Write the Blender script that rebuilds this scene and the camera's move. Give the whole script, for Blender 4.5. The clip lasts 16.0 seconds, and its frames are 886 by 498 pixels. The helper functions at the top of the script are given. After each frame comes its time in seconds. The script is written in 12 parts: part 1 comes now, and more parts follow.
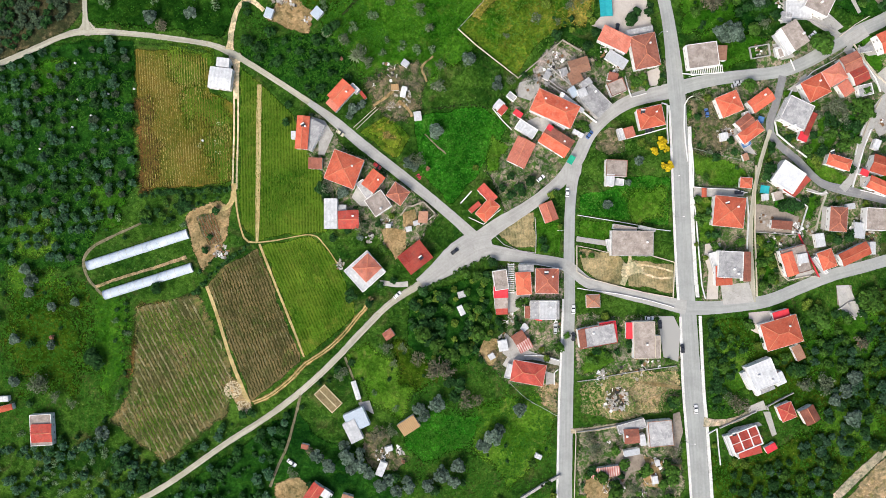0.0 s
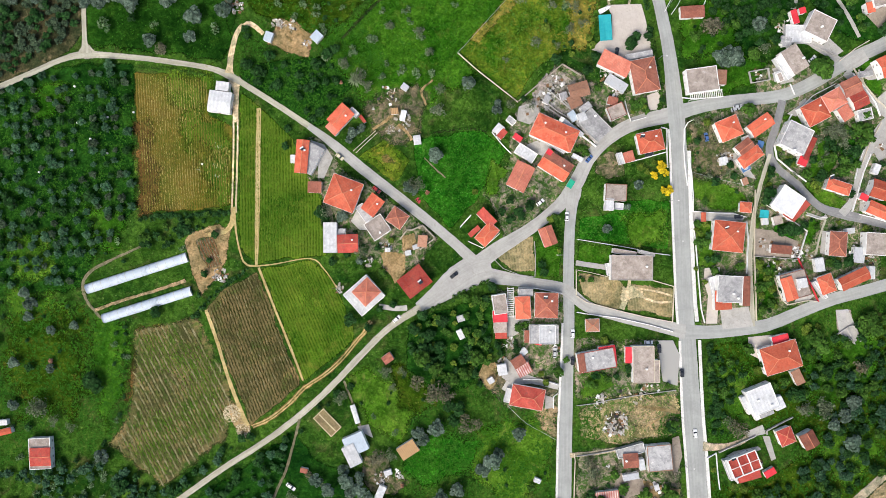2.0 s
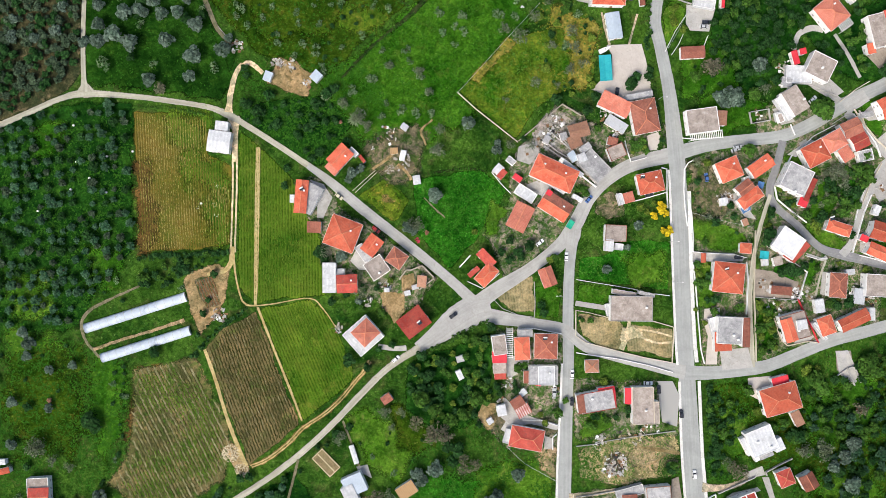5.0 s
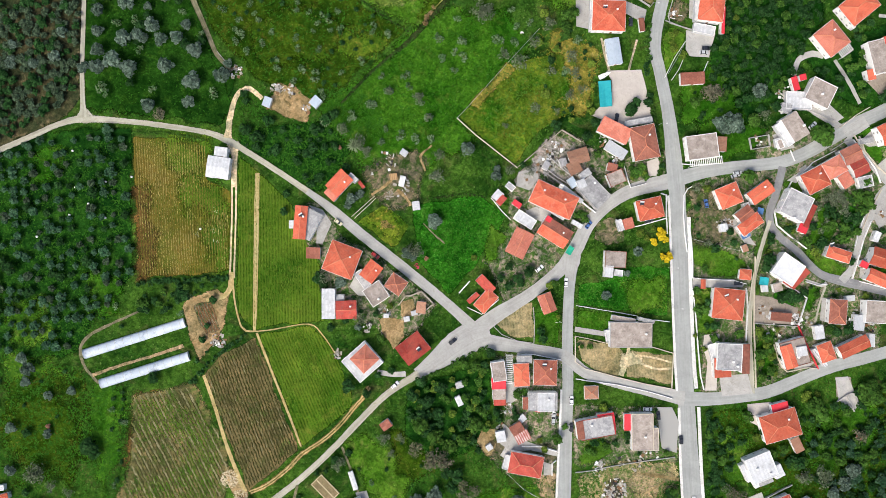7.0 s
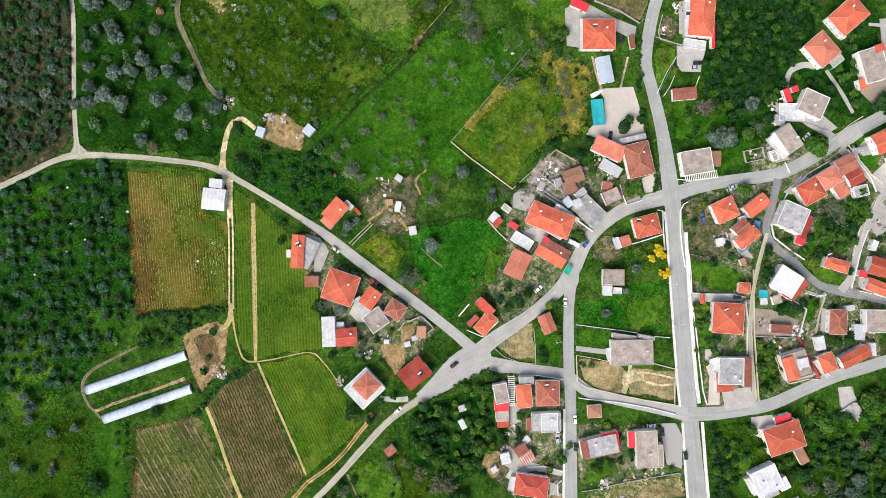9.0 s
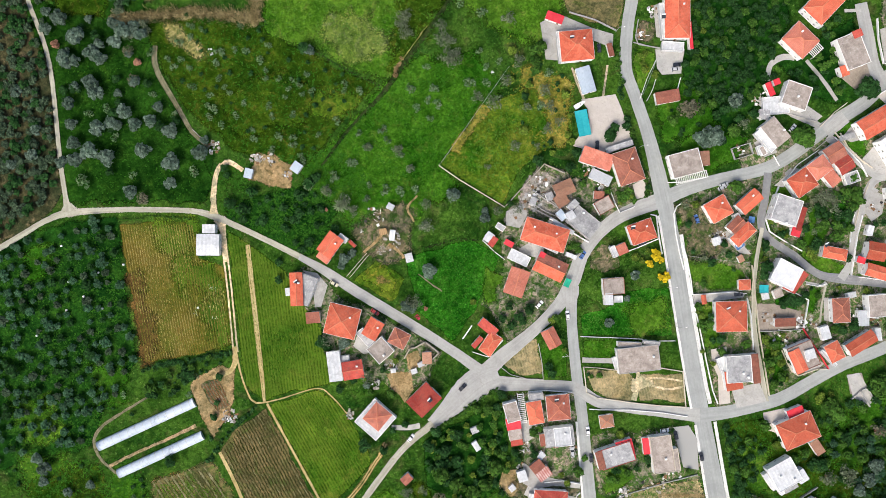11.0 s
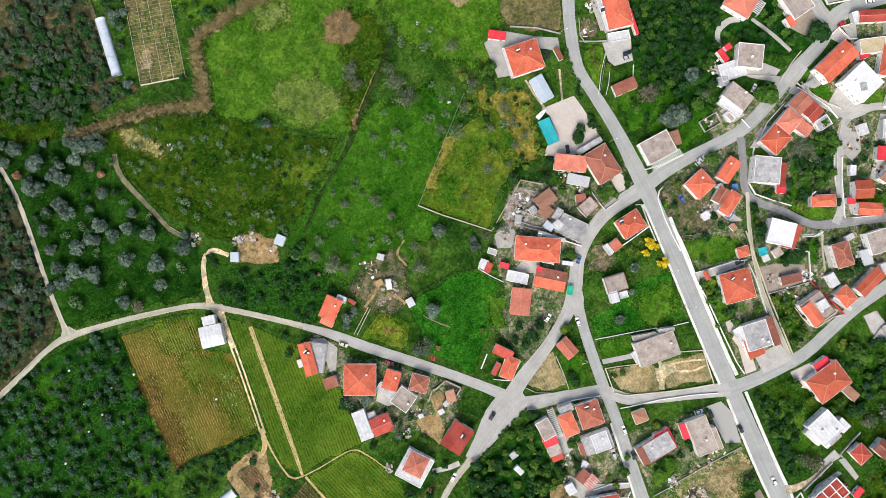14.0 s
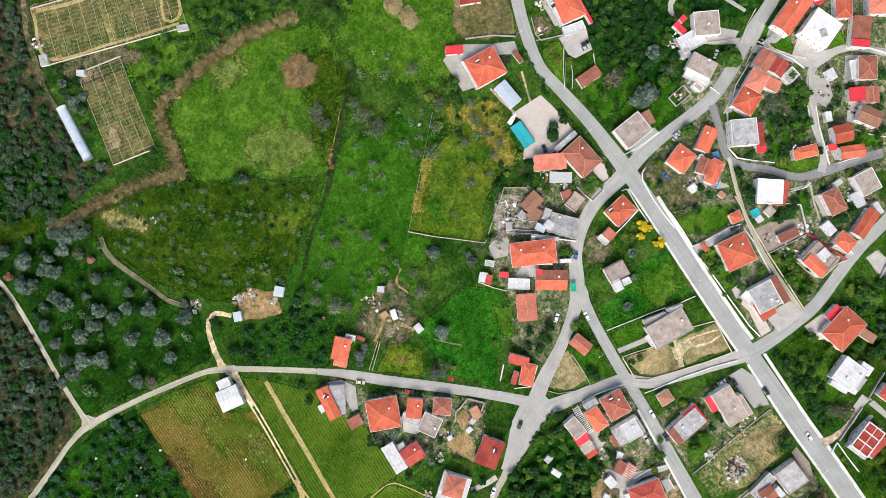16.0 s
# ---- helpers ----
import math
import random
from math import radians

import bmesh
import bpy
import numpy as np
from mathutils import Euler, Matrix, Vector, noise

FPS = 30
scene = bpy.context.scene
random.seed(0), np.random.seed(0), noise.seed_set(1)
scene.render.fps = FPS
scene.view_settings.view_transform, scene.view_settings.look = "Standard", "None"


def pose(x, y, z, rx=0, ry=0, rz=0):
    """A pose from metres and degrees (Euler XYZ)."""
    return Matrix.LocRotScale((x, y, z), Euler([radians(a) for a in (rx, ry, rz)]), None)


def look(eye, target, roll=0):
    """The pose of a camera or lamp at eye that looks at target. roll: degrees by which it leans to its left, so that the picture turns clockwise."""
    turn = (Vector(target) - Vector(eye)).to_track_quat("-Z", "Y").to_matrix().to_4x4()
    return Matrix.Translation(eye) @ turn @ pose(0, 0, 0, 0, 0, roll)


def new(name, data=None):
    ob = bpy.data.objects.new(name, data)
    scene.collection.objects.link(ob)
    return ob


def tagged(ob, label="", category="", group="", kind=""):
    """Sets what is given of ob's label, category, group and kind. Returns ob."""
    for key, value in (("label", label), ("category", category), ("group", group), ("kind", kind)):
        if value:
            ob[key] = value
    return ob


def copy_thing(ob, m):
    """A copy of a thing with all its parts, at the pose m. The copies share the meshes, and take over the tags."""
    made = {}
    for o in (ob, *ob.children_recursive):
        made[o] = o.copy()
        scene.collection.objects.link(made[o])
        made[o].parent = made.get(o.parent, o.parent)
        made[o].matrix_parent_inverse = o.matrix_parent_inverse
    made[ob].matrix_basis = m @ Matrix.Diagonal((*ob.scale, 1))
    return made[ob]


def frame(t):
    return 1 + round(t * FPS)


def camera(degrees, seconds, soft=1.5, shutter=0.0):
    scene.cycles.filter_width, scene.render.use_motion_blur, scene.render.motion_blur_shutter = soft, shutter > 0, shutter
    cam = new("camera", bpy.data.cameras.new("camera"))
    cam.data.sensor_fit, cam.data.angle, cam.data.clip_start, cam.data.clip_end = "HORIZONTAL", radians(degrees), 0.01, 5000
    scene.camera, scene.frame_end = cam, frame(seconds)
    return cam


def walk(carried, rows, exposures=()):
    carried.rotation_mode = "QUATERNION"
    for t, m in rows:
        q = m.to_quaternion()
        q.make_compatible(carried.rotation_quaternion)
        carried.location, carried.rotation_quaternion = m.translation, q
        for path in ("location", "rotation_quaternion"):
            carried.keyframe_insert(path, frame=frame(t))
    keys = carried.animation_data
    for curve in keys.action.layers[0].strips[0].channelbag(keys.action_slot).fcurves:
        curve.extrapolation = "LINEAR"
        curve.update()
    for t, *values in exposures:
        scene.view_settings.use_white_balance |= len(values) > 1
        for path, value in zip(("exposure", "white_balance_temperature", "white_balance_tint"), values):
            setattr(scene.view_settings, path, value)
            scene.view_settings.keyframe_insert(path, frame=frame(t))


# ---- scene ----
cam = camera(61.5, 16.0, soft=0.8)
# seconds, eye, degrees turned: a drone that looks straight down
FLIGHT = [
    (0, 0, 0, 356.67, -0.000),
    (0.5, -0.06, 2.76, 356.62, 0.035),
    (1, 0.08, 5.57, 356.56, 0.063),
    (1.5, 0.26, 8.48, 356.54, 0.082),
    (2, 0.3, 11.43, 356.51, 0.078),
    (2.5, 0.32, 14.56, 356.44, 0.091),
    (3, 0.45, 17.68, 356.3, 0.094),
    (3.5, 0.51, 20.93, 356.17, 0.117),
    (4, 0.5, 24.21, 356.07, 0.141),
    (6.5, 0.68, 39.8, 355.53, 0.270),
    (7, 0.78, 42.88, 355.45, 0.247),
    (7.5, 0.98, 45.92, 355.4, -0.106),
    (8, 1.31, 48.75, 355.39, -0.492),
    (8.5, 1.59, 51.48, 355.4, -1.018),
    (9, 1.97, 54.2, 355.42, -1.741),
    (11.5, 5.24, 68.37, 355.37, -8.966),
    (12, 6.29, 71.21, 355.38, -11.208),
    (12.5, 7.45, 74.11, 355.37, -13.364),
    (13, 8.51, 76.88, 355.35, -15.409),
    (13.5, 9.74, 79.44, 355.33, -17.614),
    (14, 11.15, 81.77, 355.33, -20.221),
    (14.5, 12.71, 84.06, 355.37, -22.935),
    (15, 14.27, 86.12, 355.44, -25.653),
    (15.5, 15.85, 87.98, 355.51, -28.324),
    (16, 17.19, 89.71, 355.58, -30.910),
]
walk(cam, [(t, pose(x, y, z, 0, 0, turn)) for t, x, y, z, turn in FLIGHT], exposures=[(0, 0.13), (16, 0.13)])

import collections

# ---- world, sun ----
world = bpy.data.worlds.new("overcast_sky")
scene.world = world
world.use_nodes = True
wn, wl = world.node_tree.nodes, world.node_tree.links
sky = wn.new("ShaderNodeTexSky")
sky.sky_type, sky.sun_disc = "NISHITA", False
SUN_ELEVATION, SUN_AZIMUTH = radians(50), radians(216)
sky.sun_elevation, sky.sun_rotation = SUN_ELEVATION, SUN_AZIMUTH
sky.air_density, sky.dust_density, sky.ozone_density = 1.0, 4.0, 1.0
wl.new(sky.outputs[0], wn["Background"].inputs[0])
wn["Background"].inputs[1].default_value = 0.15

sun_data = bpy.data.lights.new("sun", "SUN")
sun_data.energy, sun_data.angle, sun_data.color = 2.8, radians(34), (1.0, 0.96, 0.9)
sun = new("sun", sun_data)
sun.matrix_world = look((0, 0, 500), (-500 * math.sin(SUN_AZIMUTH) / math.tan(SUN_ELEVATION), -500 * math.cos(SUN_AZIMUTH) / math.tan(SUN_ELEVATION), 0))


# ---- materials ----
def socket_mix(nt, fac, a, b, blend="MIX"):
    m = nt.nodes.new("ShaderNodeMix")
    m.data_type, m.blend_type = "RGBA", blend
    for key, value in (("Factor", fac), ("A", a), ("B", b)):
        s = [i for i in m.inputs if i.name == key and (i.type == "VALUE" if key == "Factor" else i.type == "RGBA")][0]
        if isinstance(value, (int, float)):
            s.default_value = value
        elif isinstance(value, tuple):
            s.default_value = (*value, 1)
        else:
            nt.links.new(value, s)
    return [o for o in m.outputs if o.type == "RGBA"][0]


def ramp(nt, value, lo, hi):
    n = nt.nodes.new("ShaderNodeMapRange")
    n.inputs[1].default_value, n.inputs[2].default_value = lo, hi
    nt.links.new(value, n.inputs[0])
    return n.outputs[0]


def noise_node(nt, vec, scale, detail=4.0, rough=0.6, warp=0.0):
    n = nt.nodes.new("ShaderNodeTexNoise")
    n.inputs["Scale"].default_value, n.inputs["Detail"].default_value = scale, detail
    n.inputs["Roughness"].default_value, n.inputs["Distortion"].default_value = rough, warp
    nt.links.new(vec, n.inputs["Vector"])
    return n.outputs[0]


def math_node(nt, op, a, b=0.0):
    n = nt.nodes.new("ShaderNodeMath")
    n.operation = op
    for s, v in zip(n.inputs, (a, b)):
        if isinstance(v, (int, float)):
            s.default_value = v
        else:
            nt.links.new(v, s)
    return n.outputs[0]


def mat(name, base, other, big=0.15, fine=2.0, stain=None, stain_at=(0.55, 0.7), rough=0.85, metal=0.0, bump=0.3, vary=0.0,
        island=0.0, rows=None, fade=False, rough_fade=0.5, spec=0.3, uv=False, fleck=None, mottle=0.0, streak=0.0):
    """A surface: two colours mixed by large and fine noise, stains with a shape of their own, fine relief.
    rows: (degrees, metres apart, strength, colour) for furrows or ribs; vary: brightness from thing to thing."""
    m = bpy.data.materials.new(name)
    m.use_nodes = True
    nt = m.node_tree
    b = nt.nodes["Principled BSDF"]
    tc = nt.nodes.new("ShaderNodeTexCoord")
    info = nt.nodes.new("ShaderNodeObjectInfo")
    vec = tc.outputs["UV"] if uv else tc.outputs["Object"]
    if vary:
        add = nt.nodes.new("ShaderNodeVectorMath")
        add.operation = "ADD"
        nt.links.new(vec, add.inputs[0])
        nt.links.new(math_node(nt, "MULTIPLY", info.outputs["Random"], 300.0), add.inputs[1])
        vec = add.outputs[0]
    n1, n2 = noise_node(nt, vec, big, 5.0, 0.62, 0.4), noise_node(nt, vec, fine, 5.0, 0.72)
    both = math_node(nt, "ADD", math_node(nt, "MULTIPLY", n1, 0.6), math_node(nt, "MULTIPLY", n2, 0.4))
    col = socket_mix(nt, ramp(nt, both, 0.4, 0.6), base, other)
    if stain:
        n3 = noise_node(nt, vec, big * 2.7, 6.0, 0.7, 0.8)
        col = socket_mix(nt, ramp(nt, n3, *stain_at), col, stain)
    if fleck:
        n4 = noise_node(nt, vec, fine * 1.7, 2.0, 0.5)
        col = socket_mix(nt, ramp(nt, n4, fleck[1], fleck[1] + 0.06), col, fleck[0])
    if mottle:
        n6 = noise_node(nt, vec, 0.085, 9.0, 0.72, 0.5)
        tint = socket_mix(nt, ramp(nt, n6, 0.39, 0.61), (1 - 0.45 * mottle, 1 - 0.36 * mottle, 1 - 0.35 * mottle), (1 + 0.5 * mottle, 1 + 0.32 * mottle, 1 + 0.4 * mottle))
        col = socket_mix(nt, 1.0, col, tint, "MULTIPLY")
        n7 = noise_node(nt, vec, 0.33, 3.0, 0.6, 1.0)
        col = socket_mix(nt, 1.0, col, socket_mix(nt, ramp(nt, n7, 0.4, 0.6), (1 - 0.32 * mottle, 1 - 0.28 * mottle, 1 - 0.28 * mottle), (1 + 0.38 * mottle, 1 + 0.3 * mottle, 1 + 0.3 * mottle)), "MULTIPLY")
        n9 = noise_node(nt, vec, 0.95, 4.0, 0.7, 0.6)
        col = socket_mix(nt, 1.0, col, socket_mix(nt, ramp(nt, n9, 0.38, 0.62), (1 - 0.34 * mottle, 1 - 0.3 * mottle, 1 - 0.3 * mottle), (1 + 0.36 * mottle, 1 + 0.3 * mottle, 1 + 0.34 * mottle)), "MULTIPLY")
    if streak:
        ms = nt.nodes.new("ShaderNodeMapping")
        ms.inputs["Scale"].default_value = (1.0, 0.035, 1.0)
        nt.links.new(vec, ms.inputs[0])
        n8 = noise_node(nt, ms.outputs[0], 0.9, 3.0, 0.6)
        col = socket_mix(nt, 1.0, col, socket_mix(nt, ramp(nt, n8, 0.36, 0.64), (1 - 0.4 * streak,) * 3, (1 + 0.35 * streak,) * 3), "MULTIPLY")
    height = n2
    if rows:
        turn, apart, strength, rcol = rows
        mp = nt.nodes.new("ShaderNodeMapping")
        mp.inputs["Rotation"].default_value[2] = radians(turn)
        nt.links.new(vec, mp.inputs[0])
        wv = nt.nodes.new("ShaderNodeTexWave")
        wv.inputs["Scale"].default_value = math.pi / 10 / apart
        wv.inputs["Distortion"].default_value = 0.8
        wv.inputs["Detail"].default_value = 2.0
        wv.inputs["Detail Scale"].default_value = 1.5
        nt.links.new(mp.outputs[0], wv.inputs[0])
        f = math_node(nt, "MULTIPLY", math_node(nt, "MULTIPLY", wv.outputs["Fac"], ramp(nt, n1, 0.3, 0.6)), strength)
        col = socket_mix(nt, f, col, rcol)
    for source, amount in ((info.outputs["Random"], vary), (None, island)):
        if amount:
            if source is None:
                source = nt.nodes.new("ShaderNodeNewGeometry").outputs["Random Per Island"]
            hsv = nt.nodes.new("ShaderNodeHueSaturation")
            nt.links.new(col, hsv.inputs["Color"])
            nt.links.new(math_node(nt, "ADD", math_node(nt, "MULTIPLY", source, 2 * amount), 1 - amount), hsv.inputs["Value"])
            col = hsv.outputs[0]
    nt.links.new(col, b.inputs["Base Color"])
    b.inputs["Roughness"].default_value, b.inputs["Metallic"].default_value = rough, metal
    b.inputs["Specular IOR Level"].default_value = spec
    if bump:
        bn = nt.nodes.new("ShaderNodeBump")
        bn.inputs["Strength"].default_value, bn.inputs["Distance"].default_value = bump, 0.25
        nt.links.new(height, bn.inputs["Height"])
        nt.links.new(bn.outputs[0], b.inputs["Normal"])
    if fade:
        at = nt.nodes.new("ShaderNodeAttribute")
        at.attribute_name = "fade"
        n5 = math_node(nt, "ADD", math_node(nt, "MULTIPLY", noise_node(nt, vec, 0.9, 5.0, 0.75), 0.6), math_node(nt, "MULTIPLY", noise_node(nt, vec, 0.16, 4.0, 0.7, 0.6), 0.4))
        f = ramp(nt, math_node(nt, "ADD", at.outputs["Fac"], math_node(nt, "MULTIPLY", math_node(nt, "SUBTRACT", n5, 0.5), 2.6)), 0.3, 0.3 + rough_fade)
        nt.links.new(f, b.inputs["Alpha"])
    return m


def soil(name, base, other, **more):
    more.setdefault("spec", 0.0)
    more.setdefault("mottle", 0.8)
    return mat(name, base, other, fade=True, **more)


M = {}
# ground covers
M["grass"] = mat("grass", (0.011, 0.046, 0.006), (0.043, 0.106, 0.012), 0.035, 0.4, stain=(0.055, 0.068, 0.02), stain_at=(0.54, 0.7), bump=0.9, spec=0.0, fleck=((0.085, 0.15, 0.035), 0.65), mottle=0.9)
M["meadow"] = soil("meadow", (0.015, 0.074, 0.004), (0.042, 0.128, 0.009), big=0.05, fine=0.5, stain=(0.06, 0.1, 0.014), stain_at=(0.54, 0.74), bump=0.7, fleck=((0.08, 0.16, 0.03), 0.66))
M["deep_meadow"] = soil("deep_meadow", (0.007, 0.066, 0.004), (0.022, 0.118, 0.007), big=0.06, fine=0.8, stain=(0.05, 0.14, 0.018), stain_at=(0.55, 0.75), bump=0.9, fleck=((0.045, 0.15, 0.02), 0.6), mottle=1.0)
M["light_meadow"] = soil("light_meadow", (0.03, 0.1, 0.006), (0.066, 0.15, 0.013), big=0.05, fine=0.6, stain=(0.1, 0.14, 0.026), bump=0.7, fleck=((0.13, 0.2, 0.06), 0.67))
M["flower_grass"] = soil("flower_grass", (0.065, 0.125, 0.014), (0.125, 0.175, 0.036), big=0.08, fine=0.9, stain=(0.15, 0.18, 0.07), stain_at=(0.52, 0.7), bump=0.7, fleck=((0.24, 0.28, 0.14), 0.66))
M["olive_floor"] = soil("olive_floor", (0.012, 0.042, 0.003), (0.036, 0.075, 0.005), big=0.06, fine=0.45, stain=(0.07, 0.075, 0.01), bump=0.8, fleck=((0.09, 0.12, 0.02), 0.64))
# green ground under trees, with their shade painted into the colour
M["shade_tinted_floor"] = soil("shade_tinted_floor", (0.004, 0.027, 0.004), (0.014, 0.064, 0.007), big=0.06, fine=0.5, stain=(0.03, 0.1, 0.01), stain_at=(0.52, 0.7), bump=0.9)
# olive grove grass: its own green plus tree shade mixed into the colour
M["shade_tinted_grove"] = soil("shade_tinted_grove", (0.005, 0.026, 0.003), (0.015, 0.06, 0.006), big=0.05, fine=0.45, stain=(0.035, 0.1, 0.01), stain_at=(0.54, 0.72), bump=0.9)
M["scrub_floor"] = soil("scrub_floor", (0.026, 0.04, 0.016), (0.07, 0.066, 0.03), big=0.06, fine=0.45, stain=(0.17, 0.14, 0.075), stain_at=(0.54, 0.7), bump=0.9)
M["yellow_grass"] = soil("yellow_grass", (0.045, 0.12, 0.006), (0.11, 0.155, 0.015), big=0.07, fine=0.5, stain=(0.27, 0.2, 0.035), stain_at=(0.53, 0.68), bump=0.7, fleck=((0.3, 0.25, 0.06), 0.66))
M["wild_grass"] = soil("wild_grass", (0.022, 0.085, 0.005), (0.095, 0.14, 0.013), big=0.07, fine=0.5, stain=(0.16, 0.15, 0.025), stain_at=(0.55, 0.72), bump=0.7, fleck=((0.14, 0.15, 0.03), 0.68))
M["gold_grass"] = soil("gold_grass", (0.12, 0.13, 0.016), (0.26, 0.225, 0.045), big=0.07, fine=0.7, stain=(0.36, 0.29, 0.09), stain_at=(0.56, 0.72), bump=0.7, fleck=((0.05, 0.1, 0.012), 0.66))
M["gold_field"] = soil("gold_field", (0.055, 0.08, 0.008), (0.15, 0.108, 0.017), big=0.03, fine=1.0, stain=(0.05, 0.098, 0.008), stain_at=(0.46, 0.66), bump=0.6, rows=(-3, 1.25, 0.75, (0.19, 0.14, 0.034)))
M["striped_green"] = soil("striped_green", (0.018, 0.07, 0.005), (0.055, 0.122, 0.009), big=0.035, fine=0.7, stain=(0.11, 0.135, 0.02), stain_at=(0.54, 0.7), bump=0.6, rows=(-1, 1.4, 0.75, (0.12, 0.175, 0.02)))
M["striped_green_slant"] = soil("striped_green_slant", (0.022, 0.078, 0.005), (0.06, 0.128, 0.01), big=0.035, fine=0.7, stain=(0.11, 0.13, 0.02), stain_at=(0.53, 0.7), bump=0.6, rows=(-23, 1.4, 0.75, (0.13, 0.18, 0.02)))
M["ploughed"] = soil("ploughed", (0.075, 0.068, 0.026), (0.165, 0.13, 0.055), big=0.06, fine=1.2, stain=(0.045, 0.085, 0.014), stain_at=(0.5, 0.68), bump=0.8, rows=(-21.5, 1.4, 0.5, (0.16, 0.14, 0.06)))
M["pale_soil"] = soil("pale_soil", (0.08, 0.082, 0.028), (0.155, 0.13, 0.054), big=0.05, fine=0.9, stain=(0.045, 0.095, 0.015), stain_at=(0.46, 0.62), bump=0.8)
M["fallow"] = soil("fallow", (0.1, 0.1, 0.038), (0.18, 0.155, 0.07), big=0.05, fine=0.8, stain=(0.07, 0.1, 0.02), stain_at=(0.52, 0.66), bump=0.7)
M["rubble_ground"] = soil("rubble_ground", (0.16, 0.15, 0.115), (0.32, 0.3, 0.25), big=0.12, fine=0.8, stain=(0.07, 0.095, 0.03), stain_at=(0.5, 0.62), bump=0.8, fleck=((0.45, 0.43, 0.4), 0.65))
M["furrow"] = mat("furrow", (0.12, 0.115, 0.05), (0.28, 0.255, 0.15), 0.1, 1.4, stain=(0.07, 0.09, 0.022), stain_at=(0.48, 0.62), bump=0.5, spec=0.0, island=0.2)
M["red_soil"] = soil("red_soil", (0.06, 0.042, 0.012), (0.125, 0.078, 0.024), big=0.08, fine=1.1, stain=(0.06, 0.07, 0.016), stain_at=(0.54, 0.7), bump=0.8)
M["vine_row"] = mat("vine_row", (0.03, 0.038, 0.01), (0.075, 0.07, 0.024), 0.2, 1.2, bump=0.7, island=0.3, spec=0.0)
M["dry_row"] = mat("dry_row", (0.1, 0.09, 0.015), (0.19, 0.15, 0.04), 0.04, 0.8, stain=(0.06, 0.1, 0.01), stain_at=(0.44, 0.6), bump=0.5, island=0.25, spec=0.0)
M["light_row"] = mat("light_row", (0.045, 0.105, 0.008), (0.1, 0.155, 0.02), 0.05, 0.8, stain=(0.035, 0.095, 0.006), bump=0.5, island=0.25, spec=0.0)
M["dry_grass"] = soil("dry_grass", (0.1, 0.12, 0.03), (0.26, 0.24, 0.09), big=0.15, fine=1.0, stain=(0.46, 0.4, 0.2), stain_at=(0.55, 0.68), bump=0.6)
M["ditch_soil"] = soil("ditch_soil", (0.012, 0.026, 0.007), (0.034, 0.05, 0.015), big=0.2, fine=1.2, stain=(0.02, 0.06, 0.008), bump=0.8)
M["straw_row"] = mat("straw_row", (0.24, 0.2, 0.06), (0.38, 0.31, 0.12), 0.2, 1.2, bump=0.4, island=0.25, spec=0.0)
M["seed_soil"] = mat("seed_soil", (0.12, 0.062, 0.026), (0.2, 0.115, 0.055), 0.3, 1.5, bump=0.5, island=0.2, spec=0.0)
M["straw"] = soil("straw", (0.2, 0.165, 0.08), (0.34, 0.27, 0.15), big=0.12, fine=0.9, stain=(0.11, 0.125, 0.035), stain_at=(0.52, 0.68), bump=0.7, fleck=((0.46, 0.4, 0.26), 0.64))
M["frame_soil"] = soil("frame_soil", (0.07, 0.092, 0.026), (0.17, 0.15, 0.06), big=0.08, fine=0.7, stain=(0.2, 0.155, 0.07), stain_at=(0.58, 0.74), bump=0.7)
M["worn_track"] = soil("worn_track", (0.125, 0.12, 0.068), (0.2, 0.188, 0.118), big=0.1, fine=0.9, stain=(0.06, 0.085, 0.025), stain_at=(0.52, 0.68), bump=0.5, mottle=0.35, uv=True, streak=0.6)
M["waste"] = soil("waste", (0.17, 0.16, 0.065), (0.34, 0.295, 0.15), big=0.12, fine=0.6, stain=(0.06, 0.115, 0.02), stain_at=(0.5, 0.62), bump=0.7, fleck=((0.5, 0.45, 0.28), 0.62))
M["mown_straw"] = soil("mown_straw", (0.18, 0.158, 0.07), (0.29, 0.25, 0.125), big=0.09, fine=0.9, stain=(0.115, 0.125, 0.035), stain_at=(0.56, 0.72), bump=0.6, rows=(-7, 1.3, 0.5, (0.34, 0.3, 0.16)))
M["worn_gold"] = soil("worn_gold", (0.12, 0.1, 0.03), (0.24, 0.18, 0.06), big=0.15, fine=1.0, stain=(0.06, 0.08, 0.016), stain_at=(0.5, 0.66), bump=0.6, rough_fade=0.3)
M["pale_sand"] = soil("pale_sand", (0.44, 0.375, 0.205), (0.56, 0.49, 0.3), big=0.12, fine=1.0, stain=(0.32, 0.27, 0.13), stain_at=(0.6, 0.78), bump=0.4, rough_fade=0.3)
M["bright_roof"] = mat("bright_roof", (0.58, 0.59, 0.6), (0.72, 0.73, 0.735), 0.3, 0.9, stain=(0.48, 0.48, 0.46), stain_at=(0.58, 0.76), bump=0.1)
M["sand"] = soil("sand", (0.21, 0.152, 0.066), (0.37, 0.28, 0.138), big=0.12, fine=0.8, stain=(0.12, 0.1, 0.04), stain_at=(0.5, 0.64), bump=0.6, rough_fade=0.25, mottle=0.5)
M["earth"] = soil("earth", (0.09, 0.082, 0.045), (0.19, 0.165, 0.1), big=0.1, fine=1.0, stain=(0.04, 0.075, 0.016), stain_at=(0.46, 0.58), bump=0.8, fleck=((0.4, 0.37, 0.3), 0.69))
M["dark_earth"] = soil("dark_earth", (0.06, 0.052, 0.035), (0.13, 0.11, 0.07), big=0.15, fine=1.0, stain=(0.2, 0.17, 0.1), bump=0.8)
